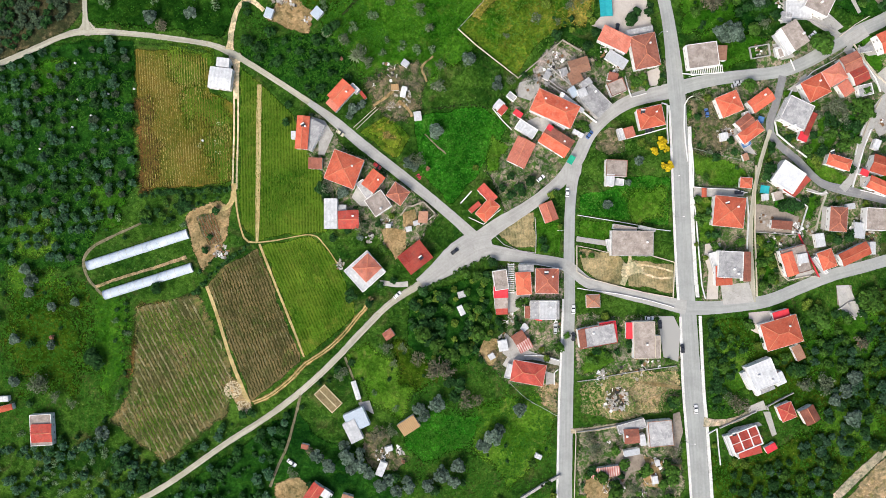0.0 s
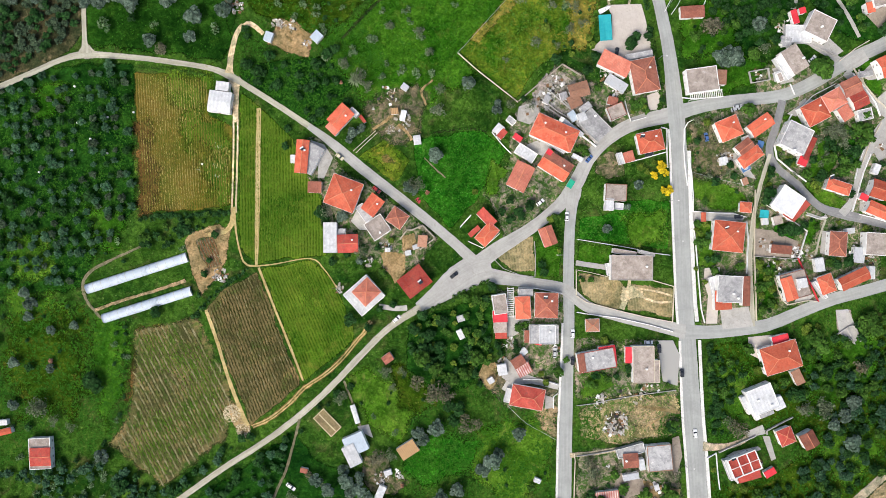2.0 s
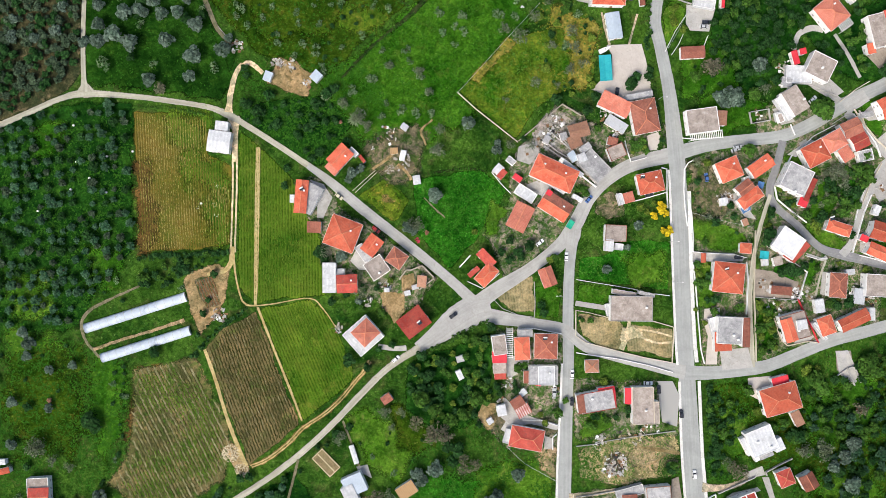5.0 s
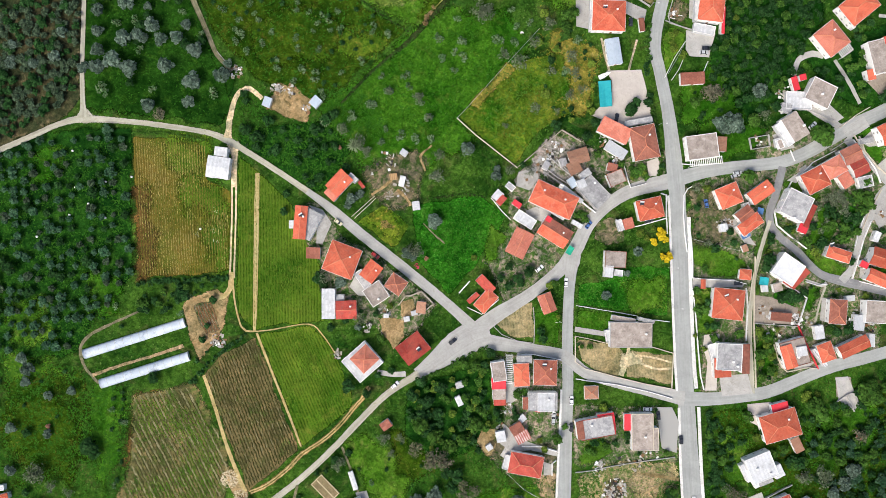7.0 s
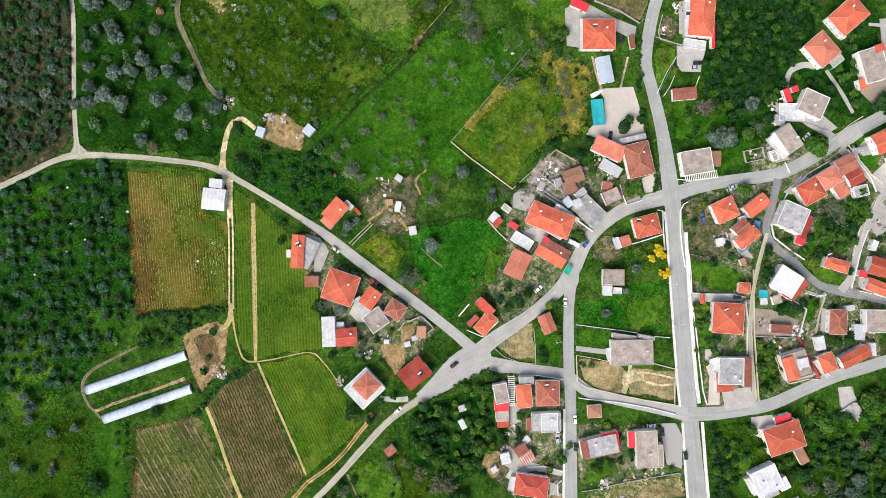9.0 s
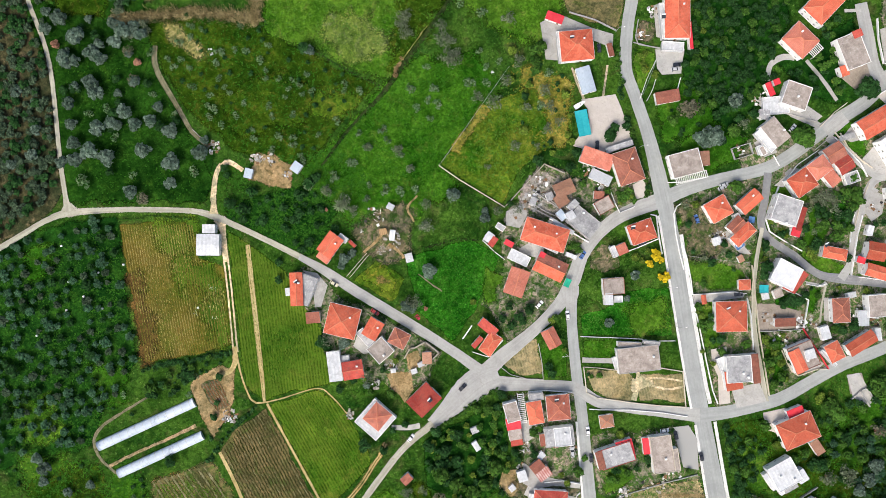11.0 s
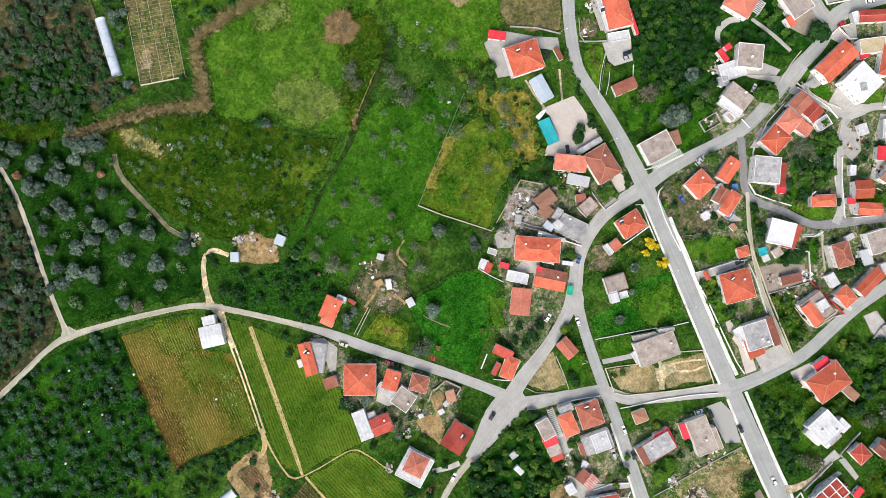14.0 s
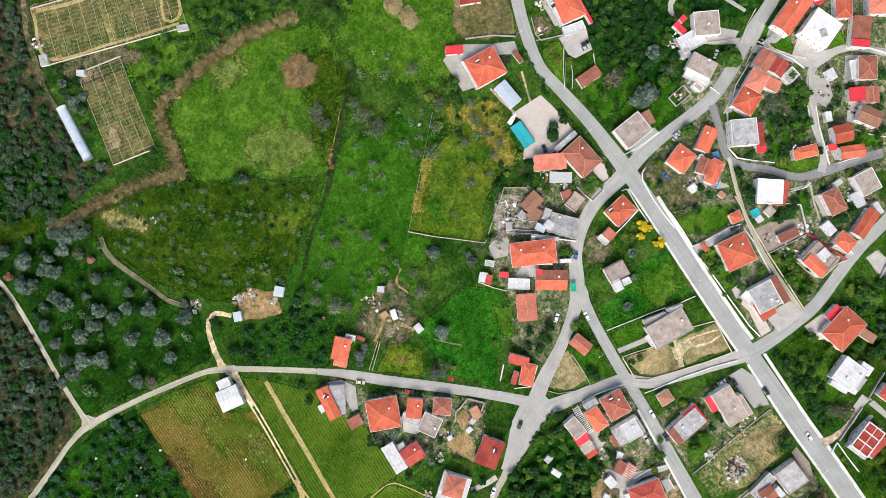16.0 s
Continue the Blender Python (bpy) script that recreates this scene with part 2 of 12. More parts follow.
M["yard"] = soil("yard", (0.13, 0.12, 0.078), (0.29, 0.255, 0.19), big=0.16, fine=1.1, stain=(0.042, 0.1, 0.018), stain_at=(0.42, 0.56), bump=0.7, fleck=((0.5, 0.47, 0.42), 0.68))
M["gravel"] = soil("gravel", (0.3, 0.27, 0.17), (0.43, 0.385, 0.26), big=0.2, fine=1.5, stain=(0.16, 0.15, 0.075), bump=0.5)
M["gravel_yard"] = mat("gravel_yard", (0.24, 0.2, 0.16), (0.34, 0.29, 0.24), 0.2, 1.0, stain=(0.16, 0.15, 0.1), bump=0.4, spec=0.05)
M["paving"] = mat("paving", (0.47, 0.42, 0.37), (0.55, 0.5, 0.45), 0.2, 1.5, stain=(0.4, 0.36, 0.31), bump=0.2)
M["concrete"] = mat("concrete", (0.342, 0.333, 0.306), (0.45, 0.432, 0.405), 0.25, 1.5, stain=(0.243, 0.234, 0.207), stain_at=(0.55, 0.72), bump=0.25, vary=0.1)
# roads
M["asphalt"] = mat("asphalt", (0.305, 0.315, 0.3), (0.37, 0.38, 0.362), 0.12, 0.9, stain=(0.26, 0.265, 0.255), stain_at=(0.6, 0.8), bump=0.1, rough=0.95, spec=0.1, uv=True, streak=0.2)
M["old_asphalt"] = mat("old_asphalt", (0.335, 0.33, 0.31), (0.42, 0.415, 0.39), 0.12, 1.0, stain=(0.28, 0.27, 0.24), stain_at=(0.58, 0.78), bump=0.12, rough=0.95, spec=0.1, uv=True, streak=0.2)
M["dark_asphalt"] = mat("dark_asphalt", (0.19, 0.19, 0.195), (0.26, 0.26, 0.26), 0.12, 0.9, stain=(0.32, 0.31, 0.29), bump=0.15, rough=0.92, uv=True, streak=0.2)
M["lane"] = soil("lane", (0.34, 0.325, 0.255), (0.45, 0.43, 0.345), big=0.12, fine=1.0, stain=(0.27, 0.25, 0.16), stain_at=(0.58, 0.76), bump=0.3, rough_fade=0.25, mottle=0.0, uv=True, streak=0.5)
M["rut"] = soil("rut", (0.34, 0.26, 0.105), (0.5, 0.41, 0.19), big=0.1, fine=1.0, stain=(0.24, 0.2, 0.075), stain_at=(0.52, 0.7), bump=0.4, rough_fade=0.3, mottle=0.3)
M["kerb"] = mat("kerb", (0.6, 0.59, 0.56), (0.74, 0.73, 0.7), 0.2, 1.2, stain=(0.42, 0.4, 0.36), bump=0.15)
# roofs
tile = dict(big=0.22, fine=1.6, bump=0.5, vary=0.28, uv=True, rows=(0, 0.6, 0.3, (0.3, 0.07, 0.035)), rough=0.85, spec=0.1, stain_at=(0.52, 0.68))
M["orange_tile"] = mat("orange_tile", (0.41, 0.08, 0.045), (0.65, 0.16, 0.092), stain=(0.44, 0.15, 0.1), **tile)
M["red_tile"] = mat("red_tile", (0.31, 0.045, 0.036), (0.5, 0.1, 0.075), stain=(0.26, 0.085, 0.07), **tile)
M["salmon_tile"] = mat("salmon_tile", (0.44, 0.13, 0.088), (0.63, 0.24, 0.17), stain=(0.36, 0.15, 0.11), **tile)
M["brown_tile"] = mat("brown_tile", (0.21, 0.075, 0.052), (0.37, 0.145, 0.1), stain=(0.16, 0.085, 0.065), **{**tile, "rows": (0, 0.6, 0.3, (0.14, 0.05, 0.036))})
M["old_tile"] = mat("old_tile", (0.33, 0.17, 0.11), (0.42, 0.25, 0.17), stain=(0.22, 0.14, 0.1), **tile)
M["crimson_sheet"] = mat("crimson_sheet", (0.56, 0.025, 0.04), (0.64, 0.045, 0.06), 0.4, 3.0, bump=0.1, vary=0.08, rough=0.6)
M["ridge"] = mat("ridge", (0.52, 0.17, 0.09), (0.64, 0.26, 0.15), 0.6, 3.0, bump=0.3)
M["grey_roof"] = mat("grey_roof", (0.24, 0.24, 0.245), (0.43, 0.425, 0.42), 0.3, 0.8, stain=(0.6, 0.59, 0.57), stain_at=(0.55, 0.7), bump=0.2, vary=0.14)
M["beige_roof"] = mat("beige_roof", (0.244, 0.204, 0.174), (0.418, 0.357, 0.313), 0.3, 0.8, stain=(0.522, 0.479, 0.435), stain_at=(0.56, 0.72), bump=0.2, vary=0.14)
M["white_roof"] = mat("white_roof", (0.46, 0.47, 0.48), (0.68, 0.685, 0.69), 0.3, 0.9, stain=(0.34, 0.34, 0.33), stain_at=(0.56, 0.74), bump=0.2, vary=0.1, rows=(0, 1.7, 0.35, (0.36, 0.37, 0.38)))
M["tan_roof"] = mat("tan_roof", (0.42, 0.34, 0.2), (0.54, 0.45, 0.29), 0.3, 0.9, stain=(0.34, 0.28, 0.17), bump=0.2)
M["blue_sheet"] = mat("blue_sheet", (0.38, 0.45, 0.52), (0.48, 0.55, 0.62), 0.3, 1.5, stain=(0.3, 0.35, 0.4), bump=0.1, rough=0.5, rows=(0, 0.6, 0.4, (0.3, 0.36, 0.43)))
M["grey_sheet"] = mat("grey_sheet", (0.4, 0.42, 0.44), (0.5, 0.52, 0.54), 0.3, 1.5, stain=(0.3, 0.29, 0.27), bump=0.1, rough=0.5, rows=(0, 0.7, 0.35, (0.3, 0.31, 0.33)))
M["rust_stripe"] = mat("rust_stripe", (0.36, 0.09, 0.07), (0.42, 0.13, 0.1), 0.3, 1.5, bump=0.1, rows=(0, 1.1, 1.0, (0.62, 0.56, 0.52)))
M["tan_sheet"] = mat("tan_sheet", (0.42, 0.26, 0.12), (0.5, 0.33, 0.17), 0.3, 1.5, bump=0.2, rows=(0, 0.9, 0.9, (0.22, 0.13, 0.06)))
M["teal_cloth"] = mat("teal_cloth", (0.012, 0.3, 0.34), (0.03, 0.37, 0.4), 0.3, 1.5, bump=0.3)
M["blue_cloth"] = mat("blue_cloth", (0.06, 0.15, 0.33), (0.09, 0.2, 0.4), 0.3, 1.5, bump=0.3)
M["green_cloth"] = mat("green_cloth", (0.015, 0.33, 0.2), (0.03, 0.4, 0.25), 0.3, 1.5, bump=0.3)
M["plastic_film"] = mat("plastic_film", (0.42, 0.49, 0.57), (0.57, 0.63, 0.7), 0.12, 0.8, stain=(0.3, 0.36, 0.44), bump=0.15, rough=0.45, spec=0.3)
M["white_pipe"] = mat("white_pipe", (0.36, 0.36, 0.24), (0.48, 0.47, 0.34), 0.6, 3.0, bump=0.1)
# walls and small things
M["white_wall"] = mat("white_wall", (0.76, 0.75, 0.73), (0.84, 0.835, 0.82), 0.3, 2.0, stain=(0.62, 0.6, 0.56), stain_at=(0.6, 0.8), bump=0.1, vary=0.05)
M["cream_wall"] = mat("cream_wall", (0.58, 0.51, 0.4), (0.66, 0.6, 0.48), 0.3, 2.0, stain=(0.47, 0.41, 0.32), bump=0.1, vary=0.07)
M["grey_wall"] = mat("grey_wall", (0.36, 0.35, 0.33), (0.45, 0.44, 0.42), 0.3, 2.0, stain=(0.27, 0.26, 0.24), bump=0.2, vary=0.1)
M["stone_wall"] = mat("stone_wall", (0.3, 0.27, 0.21), (0.42, 0.38, 0.31), 0.8, 3.0, stain=(0.2, 0.18, 0.13), bump=0.6)
M["frame_paint"] = mat("frame_paint", (0.72, 0.71, 0.69), (0.78, 0.77, 0.75), 1.0, 5.0, bump=0.05, rough=0.5)
M["shutter"] = mat("shutter", (0.34, 0.33, 0.31), (0.44, 0.43, 0.41), 1.0, 6.0, bump=0.1, rough=0.6)
M["wood"] = mat("wood", (0.16, 0.085, 0.04), (0.23, 0.13, 0.065), 0.6, 6.0, bump=0.3, vary=0.15)
M["bark"] = mat("bark", (0.1, 0.075, 0.05), (0.17, 0.135, 0.1), 0.8, 6.0, bump=0.6)
M["pale_board"] = mat("pale_board", (0.42, 0.35, 0.2), (0.52, 0.44, 0.28), 0.5, 3.0, stain=(0.3, 0.24, 0.12), bump=0.3)
M["ploughed_bed"] = mat("ploughed_bed", (0.16, 0.12, 0.06), (0.26, 0.2, 0.1), 0.4, 1.5, stain=(0.08, 0.1, 0.03), bump=0.5)
M["rubber"] = mat("rubber", (0.02, 0.02, 0.02), (0.035, 0.035, 0.035), 1.0, 6.0, bump=0.1)
M["steel"] = mat("steel", (0.4, 0.41, 0.42), (0.5, 0.5, 0.5), 0.8, 5.0, metal=0.6, rough=0.45, bump=0.05)
M["rubble"] = mat("rubble", (0.24, 0.22, 0.18), (0.4, 0.37, 0.32), 0.6, 3.0, bump=0.5, island=0.35)
M["pale_stone"] = mat("pale_stone", (0.55, 0.54, 0.52), (0.68, 0.67, 0.65), 0.6, 3.0, bump=0.4)
M["pale_rubble"] = mat("pale_rubble", (0.5, 0.42, 0.27), (0.6, 0.52, 0.36), 0.6, 3.0, bump=0.5, island=0.25)
for key, c in (("car_white", (0.78, 0.78, 0.78)), ("car_dark", (0.02, 0.022, 0.03)), ("car_red", (0.4, 0.02, 0.02)), ("car_blue", (0.05, 0.12, 0.32)), ("car_silver", (0.45, 0.46, 0.47)), ("car_cream", (0.6, 0.55, 0.38))):
    M[key] = mat(key, c, tuple(v * 1.1 for v in c), 0.4, 3.0, rough=0.3, bump=0.0, spec=0.6)
M["glass"] = mat("glass", (0.02, 0.025, 0.03), (0.03, 0.035, 0.04), 0.5, 2.0, rough=0.08, bump=0.0, spec=0.8)
# foliage
def leaves(name, base, other, vary=0.22, island=0.4):
    m = mat(name, base, other, 0.35, 1.6, bump=0.0, vary=vary, island=island, rough=0.8, spec=0.05)
    return m


M["olive_leaf"] = leaves("olive_leaf", (0.03, 0.056, 0.036), (0.125, 0.172, 0.13), island=0.5)
M["dark_leaf"] = leaves("dark_leaf", (0.006, 0.03, 0.006), (0.03, 0.08, 0.022), island=0.5)
M["orchard_leaf"] = leaves("orchard_leaf", (0.012, 0.048, 0.02), (0.058, 0.118, 0.062), island=0.5)
M["scrub_leaf"] = leaves("scrub_leaf", (0.018, 0.038, 0.018), (0.068, 0.1, 0.058), island=0.5)
M["green_leaf"] = leaves("green_leaf", (0.022, 0.068, 0.01), (0.062, 0.135, 0.02), island=0.5)
M["lime_leaf"] = leaves("lime_leaf", (0.05, 0.1, 0.012), (0.125, 0.175, 0.025), island=0.5)
M["yellow_leaf"] = leaves("yellow_leaf", (0.42, 0.3, 0.01), (0.55, 0.42, 0.02), 0.1)
M["grey_twig"] = leaves("grey_twig", (0.075, 0.1, 0.055), (0.155, 0.185, 0.115), 0.15)
M["brown_twig"] = leaves("brown_twig", (0.09, 0.088, 0.055), (0.165, 0.15, 0.1), 0.15)
M["weed"] = leaves("weed", (0.016, 0.078, 0.006), (0.04, 0.125, 0.011), 0.0, 0.25)
M["yellow_weed"] = leaves("yellow_weed", (0.12, 0.13, 0.012), (0.2, 0.185, 0.03), 0.0, 0.2)
M["light_weed"] = leaves("light_weed", (0.036, 0.11, 0.01), (0.08, 0.165, 0.024), 0.0, 0.25)
M["young_leaf"] = leaves("young_leaf", (0.05, 0.11, 0.04), (0.16, 0.23, 0.12), island=0.35)
M["palm_leaf"] = leaves("palm_leaf", (0.1, 0.14, 0.07), (0.2, 0.25, 0.14), 0.1, 0.3)
M["reed"] = leaves("reed", (0.22, 0.175, 0.075), (0.46, 0.385, 0.2), 0.1)
M["dry_bramble"] = leaves("dry_bramble", (0.13, 0.088, 0.036), (0.33, 0.24, 0.115), 0.0, 0.45)
M["pink_leaf"] = leaves("pink_leaf", (0.2, 0.1, 0.062), (0.33, 0.175, 0.115), 0.1)
M["magenta_flower"] = leaves("magenta_flower", (0.5, 0.02, 0.08), (0.6, 0.06, 0.14), 0.1)


# ---- builders ----
def shape(name, verts, faces, material, parent=None, label="", fade=None, uvs=None, smooth=False):
    me = bpy.data.meshes.new(name)
    me.from_pydata([tuple(v) for v in verts], [], faces)
    me.materials.append(M[material])
    if fade is not None:
        me.attributes.new("fade", "FLOAT", "POINT").data.foreach_set("value", fade)
    if uvs is not None:
        me.uv_layers.new(name="fall").data.foreach_set("uv", uvs)
    if smooth:
        me.shade_smooth()
    ob = new(name, me)
    if parent is not None:
        ob.parent = parent
    if label:
        tagged(ob, label)
    return ob


def share(name, me, m, parent=None, label=""):
    ob = new(name, me)
    ob.matrix_basis = m
    if parent is not None:
        ob.parent = parent
    return tagged(ob, label) if label else ob


def box(x0, y0, z0, x1, y1, z1, c=0.0):
    """Verts and faces of a block, its upper edges bevelled by c."""
    v = [(x0, y0, z0), (x1, y0, z0), (x1, y1, z0), (x0, y1, z0)]
    if c:
        v += [(x0, y0, z1 - c), (x1, y0, z1 - c), (x1, y1, z1 - c), (x0, y1, z1 - c)]
        v += [(x0 + c, y0 + c, z1), (x1 - c, y0 + c, z1), (x1 - c, y1 - c, z1), (x0 + c, y1 - c, z1)]
        f = [(3, 2, 1, 0)] + [(k + i, k + (i + 1) % 4, k + 4 + (i + 1) % 4, k + 4 + i) for k in (0, 4) for i in range(4)] + [(8, 9, 10, 11)]
    else:
        v += [(x0, y0, z1), (x1, y0, z1), (x1, y1, z1), (x0, y1, z1)]
        f = [(3, 2, 1, 0), (4, 5, 6, 7)] + [(i, (i + 1) % 4, 4 + (i + 1) % 4, 4 + i) for i in range(4)]
    return v, f


def joined(*pieces):
    v, f = [], []
    for pv, pf in pieces:
        f += [tuple(i + len(v) for i in face) for face in pf]
        v += pv
    return v, f


def empty(name, x, y, z=0.0, rot=0.0):
    ob = new(name)
    ob.empty_display_size = 0.5
    ob.matrix_basis = pose(x, y, z, 0, 0, rot)
    return ob


def spline(pts, step=2.0):
    """A smooth line through the points, in even steps."""
    p = [np.array(q, float) for q in pts]
    p = [2 * p[0] - p[1]] + p + [2 * p[-1] - p[-2]]
    out = []
    for i in range(1, len(p) - 2):
        n = max(2, int(np.linalg.norm(p[i + 1][:2] - p[i][:2]) / step))
        for k in range(n):
            t = k / n
            out.append(0.5 * (2 * p[i] + (p[i + 1] - p[i - 1]) * t + (2 * p[i - 1] - 5 * p[i] + 4 * p[i + 1] - p[i + 2]) * t * t + (3 * p[i] - p[i - 1] - 3 * p[i + 1] + p[i + 2]) * t ** 3))
    out.append(p[-2])
    return np.array(out)


def normals(line):
    d = np.gradient(line[:, :2], axis=0)
    d /= np.linalg.norm(d, axis=1)[:, None] + 1e-9
    return np.stack([-d[:, 1], d[:, 0]], 1)


LAYER = [0]
COVER = [0]
BUILT, LANES, PAVED = [], collections.defaultdict(list), []


def ribbon(name, pts, material, label, category, z=0.12, offset=0.0, width=None, thick=0.0, ragged=0.15, soft=0.0):
    """A road, path or kerb along a line of (x, y, width): a strip with uneven edges, and with sides where it is thick."""
    LAYER[0] += 1
    z = z + 0.0045 * (LAYER[0] % 23)
    line = spline(pts)
    n = normals(line)
    if not offset:
        for p in line:
            LANES[int(p[0] // 8), int(p[1] // 8)].append((p[0], p[1], p[2] / 2))
    half = (line[:, 2] if width is None else np.full(len(line), width)) / 2 * (0.86 if soft else 1)
    off = np.sign(offset) * line[:, 2] / 2 + offset if offset else np.zeros(len(line))
    cols = [-1.0, -0.7, 0.7, 1.0] if soft else [-1.0, 0.0, 1.0]
    v, fd, uv = [], [], []
    gone = np.concatenate([[0.0], np.cumsum(np.linalg.norm(np.diff(line[:, :2], axis=0), axis=1))]) + 37.0 * LAYER[0]
    for i, p in enumerate(line):
        for c in cols:
            r = ragged * (noise.noise((p[0] * 0.35 + c * 9, p[1] * 0.35, LAYER[0])) if abs(c) == 1 else 0)
            q = p[:2] + n[i] * (off[i] + c * (half[i] + r) * (1.25 if soft and abs(c) == 1 else 1))
            v.append((q[0], q[1], z + thick))
            uv.append((off[i] + c * half[i], gone[i]))
            fd.append(0.0 if abs(c) == 1 else 1.4)
    k = len(cols)
    f = [(i * k + j, i * k + j + 1, (i + 1) * k + j + 1, (i + 1) * k + j) for i in range(len(line) - 1) for j in range(k - 1)]
    f = [tuple(reversed(q)) for q in f]
    if thick:
        m = len(v)
        v += [(x, y, 0.0) for x, y, _ in v]
        uv += uv
        for j in (0, k - 1):
            f += [(i * k + j, (i + 1) * k + j, m + (i + 1) * k + j, m + i * k + j) for i in range(len(line) - 1)]
        for i in (0, len(line) - 1):
            f += [(i * k + j, i * k + j + 1, m + i * k + j + 1, m + i * k + j) for j in range(k - 1)]
    ob = shape(name, v, f, material, fade=fd if soft else None, uvs=[a for q in f for n in q for a in uv[n]])
    return tagged(ob, label, category, kind="structure")


def patch(name, pts, material, label, category, z=0.01, soft=1.5, ragged=0.8, kind="structure"):
    """A piece of ground cover, in cells, that thins out unevenly at its edge."""
    LAYER[0] += 1
    COVER[0] += 1
    z = z + 0.0008 * COVER[0]
    if material in ("straw", "mown_straw", "sand") or name == "earth_yard":
        pave(pts)
    p = np.array(pts, float)
    lo, hi = p.min(0) - 3 - 1.4 * soft, p.max(0) + 3 + 1.4 * soft
    cell = 1.2 if (hi - lo).max() < 60 else 2.0
    nx, ny = (int(n) + 2 for n in (hi - lo) / cell)
    gx, gy = np.meshgrid(lo[0] + cell * np.arange(nx), lo[1] + cell * np.arange(ny))
    g = np.stack([gx.ravel(), gy.ravel()], 1)
    away, within = np.full(len(g), 1e9), np.zeros(len(g), bool)
    wob = np.array([noise.noise((x * 0.15, y * 0.15, LAYER[0] * 3.1)) for x, y in g]) * (ragged + 0.45 * soft)
    wob += np.array([noise.noise((x * 0.045, y * 0.045, LAYER[0] * 1.7)) for x, y in g]) * soft * 0.5
    for a, b in zip(p, np.roll(p, -1, 0)):
        d = b - a
        t = np.clip(((g - a) @ d) / (d @ d + 1e-9), 0, 1)
        away = np.minimum(away, np.linalg.norm(g - a - t[:, None] * d, axis=1))
        cross = (a[1] > g[:, 1]) != (b[1] > g[:, 1])
        with np.errstate(divide="ignore", invalid="ignore"):
            within ^= cross & (g[:, 0] < (b[0] - a[0]) * (g[:, 1] - a[1]) / (b[1] - a[1]) + a[0])
    dist = np.where(within, away, -away) + wob
    fade = np.clip(0.55 + dist / soft, -1.0, 1.6)
    use = fade.reshape(ny, nx) > -0.3
    v = [(x, y, z) for x, y in g]
    f = [(r * nx + c, r * nx + c + 1, (r + 1) * nx + c + 1, (r + 1) * nx + c) for r in range(ny - 1) for c in range(nx - 1)
         if use[r, c] or use[r, c + 1] or use[r + 1, c] or use[r + 1, c + 1]]
    kept = sorted({k for q in f for k in q})
    index = {k: n for n, k in enumerate(kept)}
    ob = shape(name, [v[k] for k in kept], [tuple(index[k] for k in q) for q in f], material, fade=[float(fade[k]) for k in kept],
               uvs=[a for q in f for k in q for a in v[k][:2]] if material in ("lane", "worn_track") else None)
    return tagged(ob, label, category, kind=kind)


def pave(pts):
    cx, cy = sum(p[0] for p in pts) / len(pts), sum(p[1] for p in pts) / len(pts)
    PAVED.append((list(pts), cx, cy, max(max(abs(p[0] - cx), abs(p[1] - cy)) for p in pts)))


def slab(name, pts, material, label, category, z=0.15, thick=0.08):
    """A paved yard or terrace: a polygon with a real edge."""
    LAYER[0] += 1
    z = z + 0.004 * (LAYER[0] % 10)
    pave(pts)
    p = [tuple(q) for q in pts]
    if sum(a[0] * b[1] - b[0] * a[1] for a, b in zip(p, p[1:] + p[:1])) < 0:
        p.reverse()
    n = len(p)
    v = [(x, y, z + thick) for x, y in p] + [(x, y, 0) for x, y in p]
    f = [tuple(range(n))] + [(n + i, n + (i + 1) % n, (i + 1) % n, i) for i in range(n)]
    return tagged(shape(name, v, f, material), label, category, kind="structure")


def garden_wall(pts, h=1.1, t=0.25, material="white_wall", label="low whitewashed garden wall beside the road", name="garden_wall"):
    line = [np.array(q, float) for q in pts]
    pieces = []
    for a, b in zip(line, line[1:]):
        d = (b - a) / (np.linalg.norm(b - a) + 1e-9)
        nrm = np.array([-d[1], d[0]]) * t / 2
        a2, b2 = a - d * t / 2, b + d * t / 2
        q = [a2 - nrm, b2 - nrm, b2 + nrm, a2 + nrm]
        e = [c * 0.75 + (a2 + b2) * 0.125 for c in q]
        v = [(x, y, 0) for x, y in q] + [(x, y, h) for x, y in q]
        pieces.append((v, [(4, 5, 6, 7)] + [(i, (i + 1) % 4, 4 + (i + 1) % 4, 4 + i) for i in range(4)]))
    ob = shape(name, *joined(*pieces), material)
    return tagged(ob, label, "wall", kind="structure")


def fence(pts, h=1.2, label="thin wire fence on grey posts", material="steel"):
    line = spline([(*p, 0) for p in pts], 3.0)
    ob = empty("fence", line[0][0], line[0][1])
    tagged(ob, label, "fence")
    x0, y0 = line[0][:2]
    post = fence_post_mesh
    for p in line:
        share("post", post, pose(p[0] - x0, p[1] - y0, 0), ob)
    side = normals(line) * 0.03
    for z in (0.4, h - 0.1):
        v = [(q[0] - x0 + c * n[0], q[1] - y0 + c * n[1], z + u) for q, n in zip(line, side) for c, u in ((-1, -0.02), (-1, 0.02), (1, 0.02), (1, -0.02))]
        f = [(k * 4 + i, k * 4 + (i + 1) % 4, k * 4 + 4 + (i + 1) % 4, k * 4 + 4 + i) for k in range(len(line) - 1) for i in range(4)]
        shape("wire", v, f, "steel", ob)
    return ob


fence_post_mesh = bpy.data.meshes.new("fence_post")
fence_post_mesh.from_pydata(*[box(-0.06, -0.06, 0, 0.06, 0.06, 1.3, 0.02)[0], [], box(-0.06, -0.06, 0, 0.06, 0.06, 1.3, 0.02)[1]])
fence_post_mesh.materials.append(M["steel"])


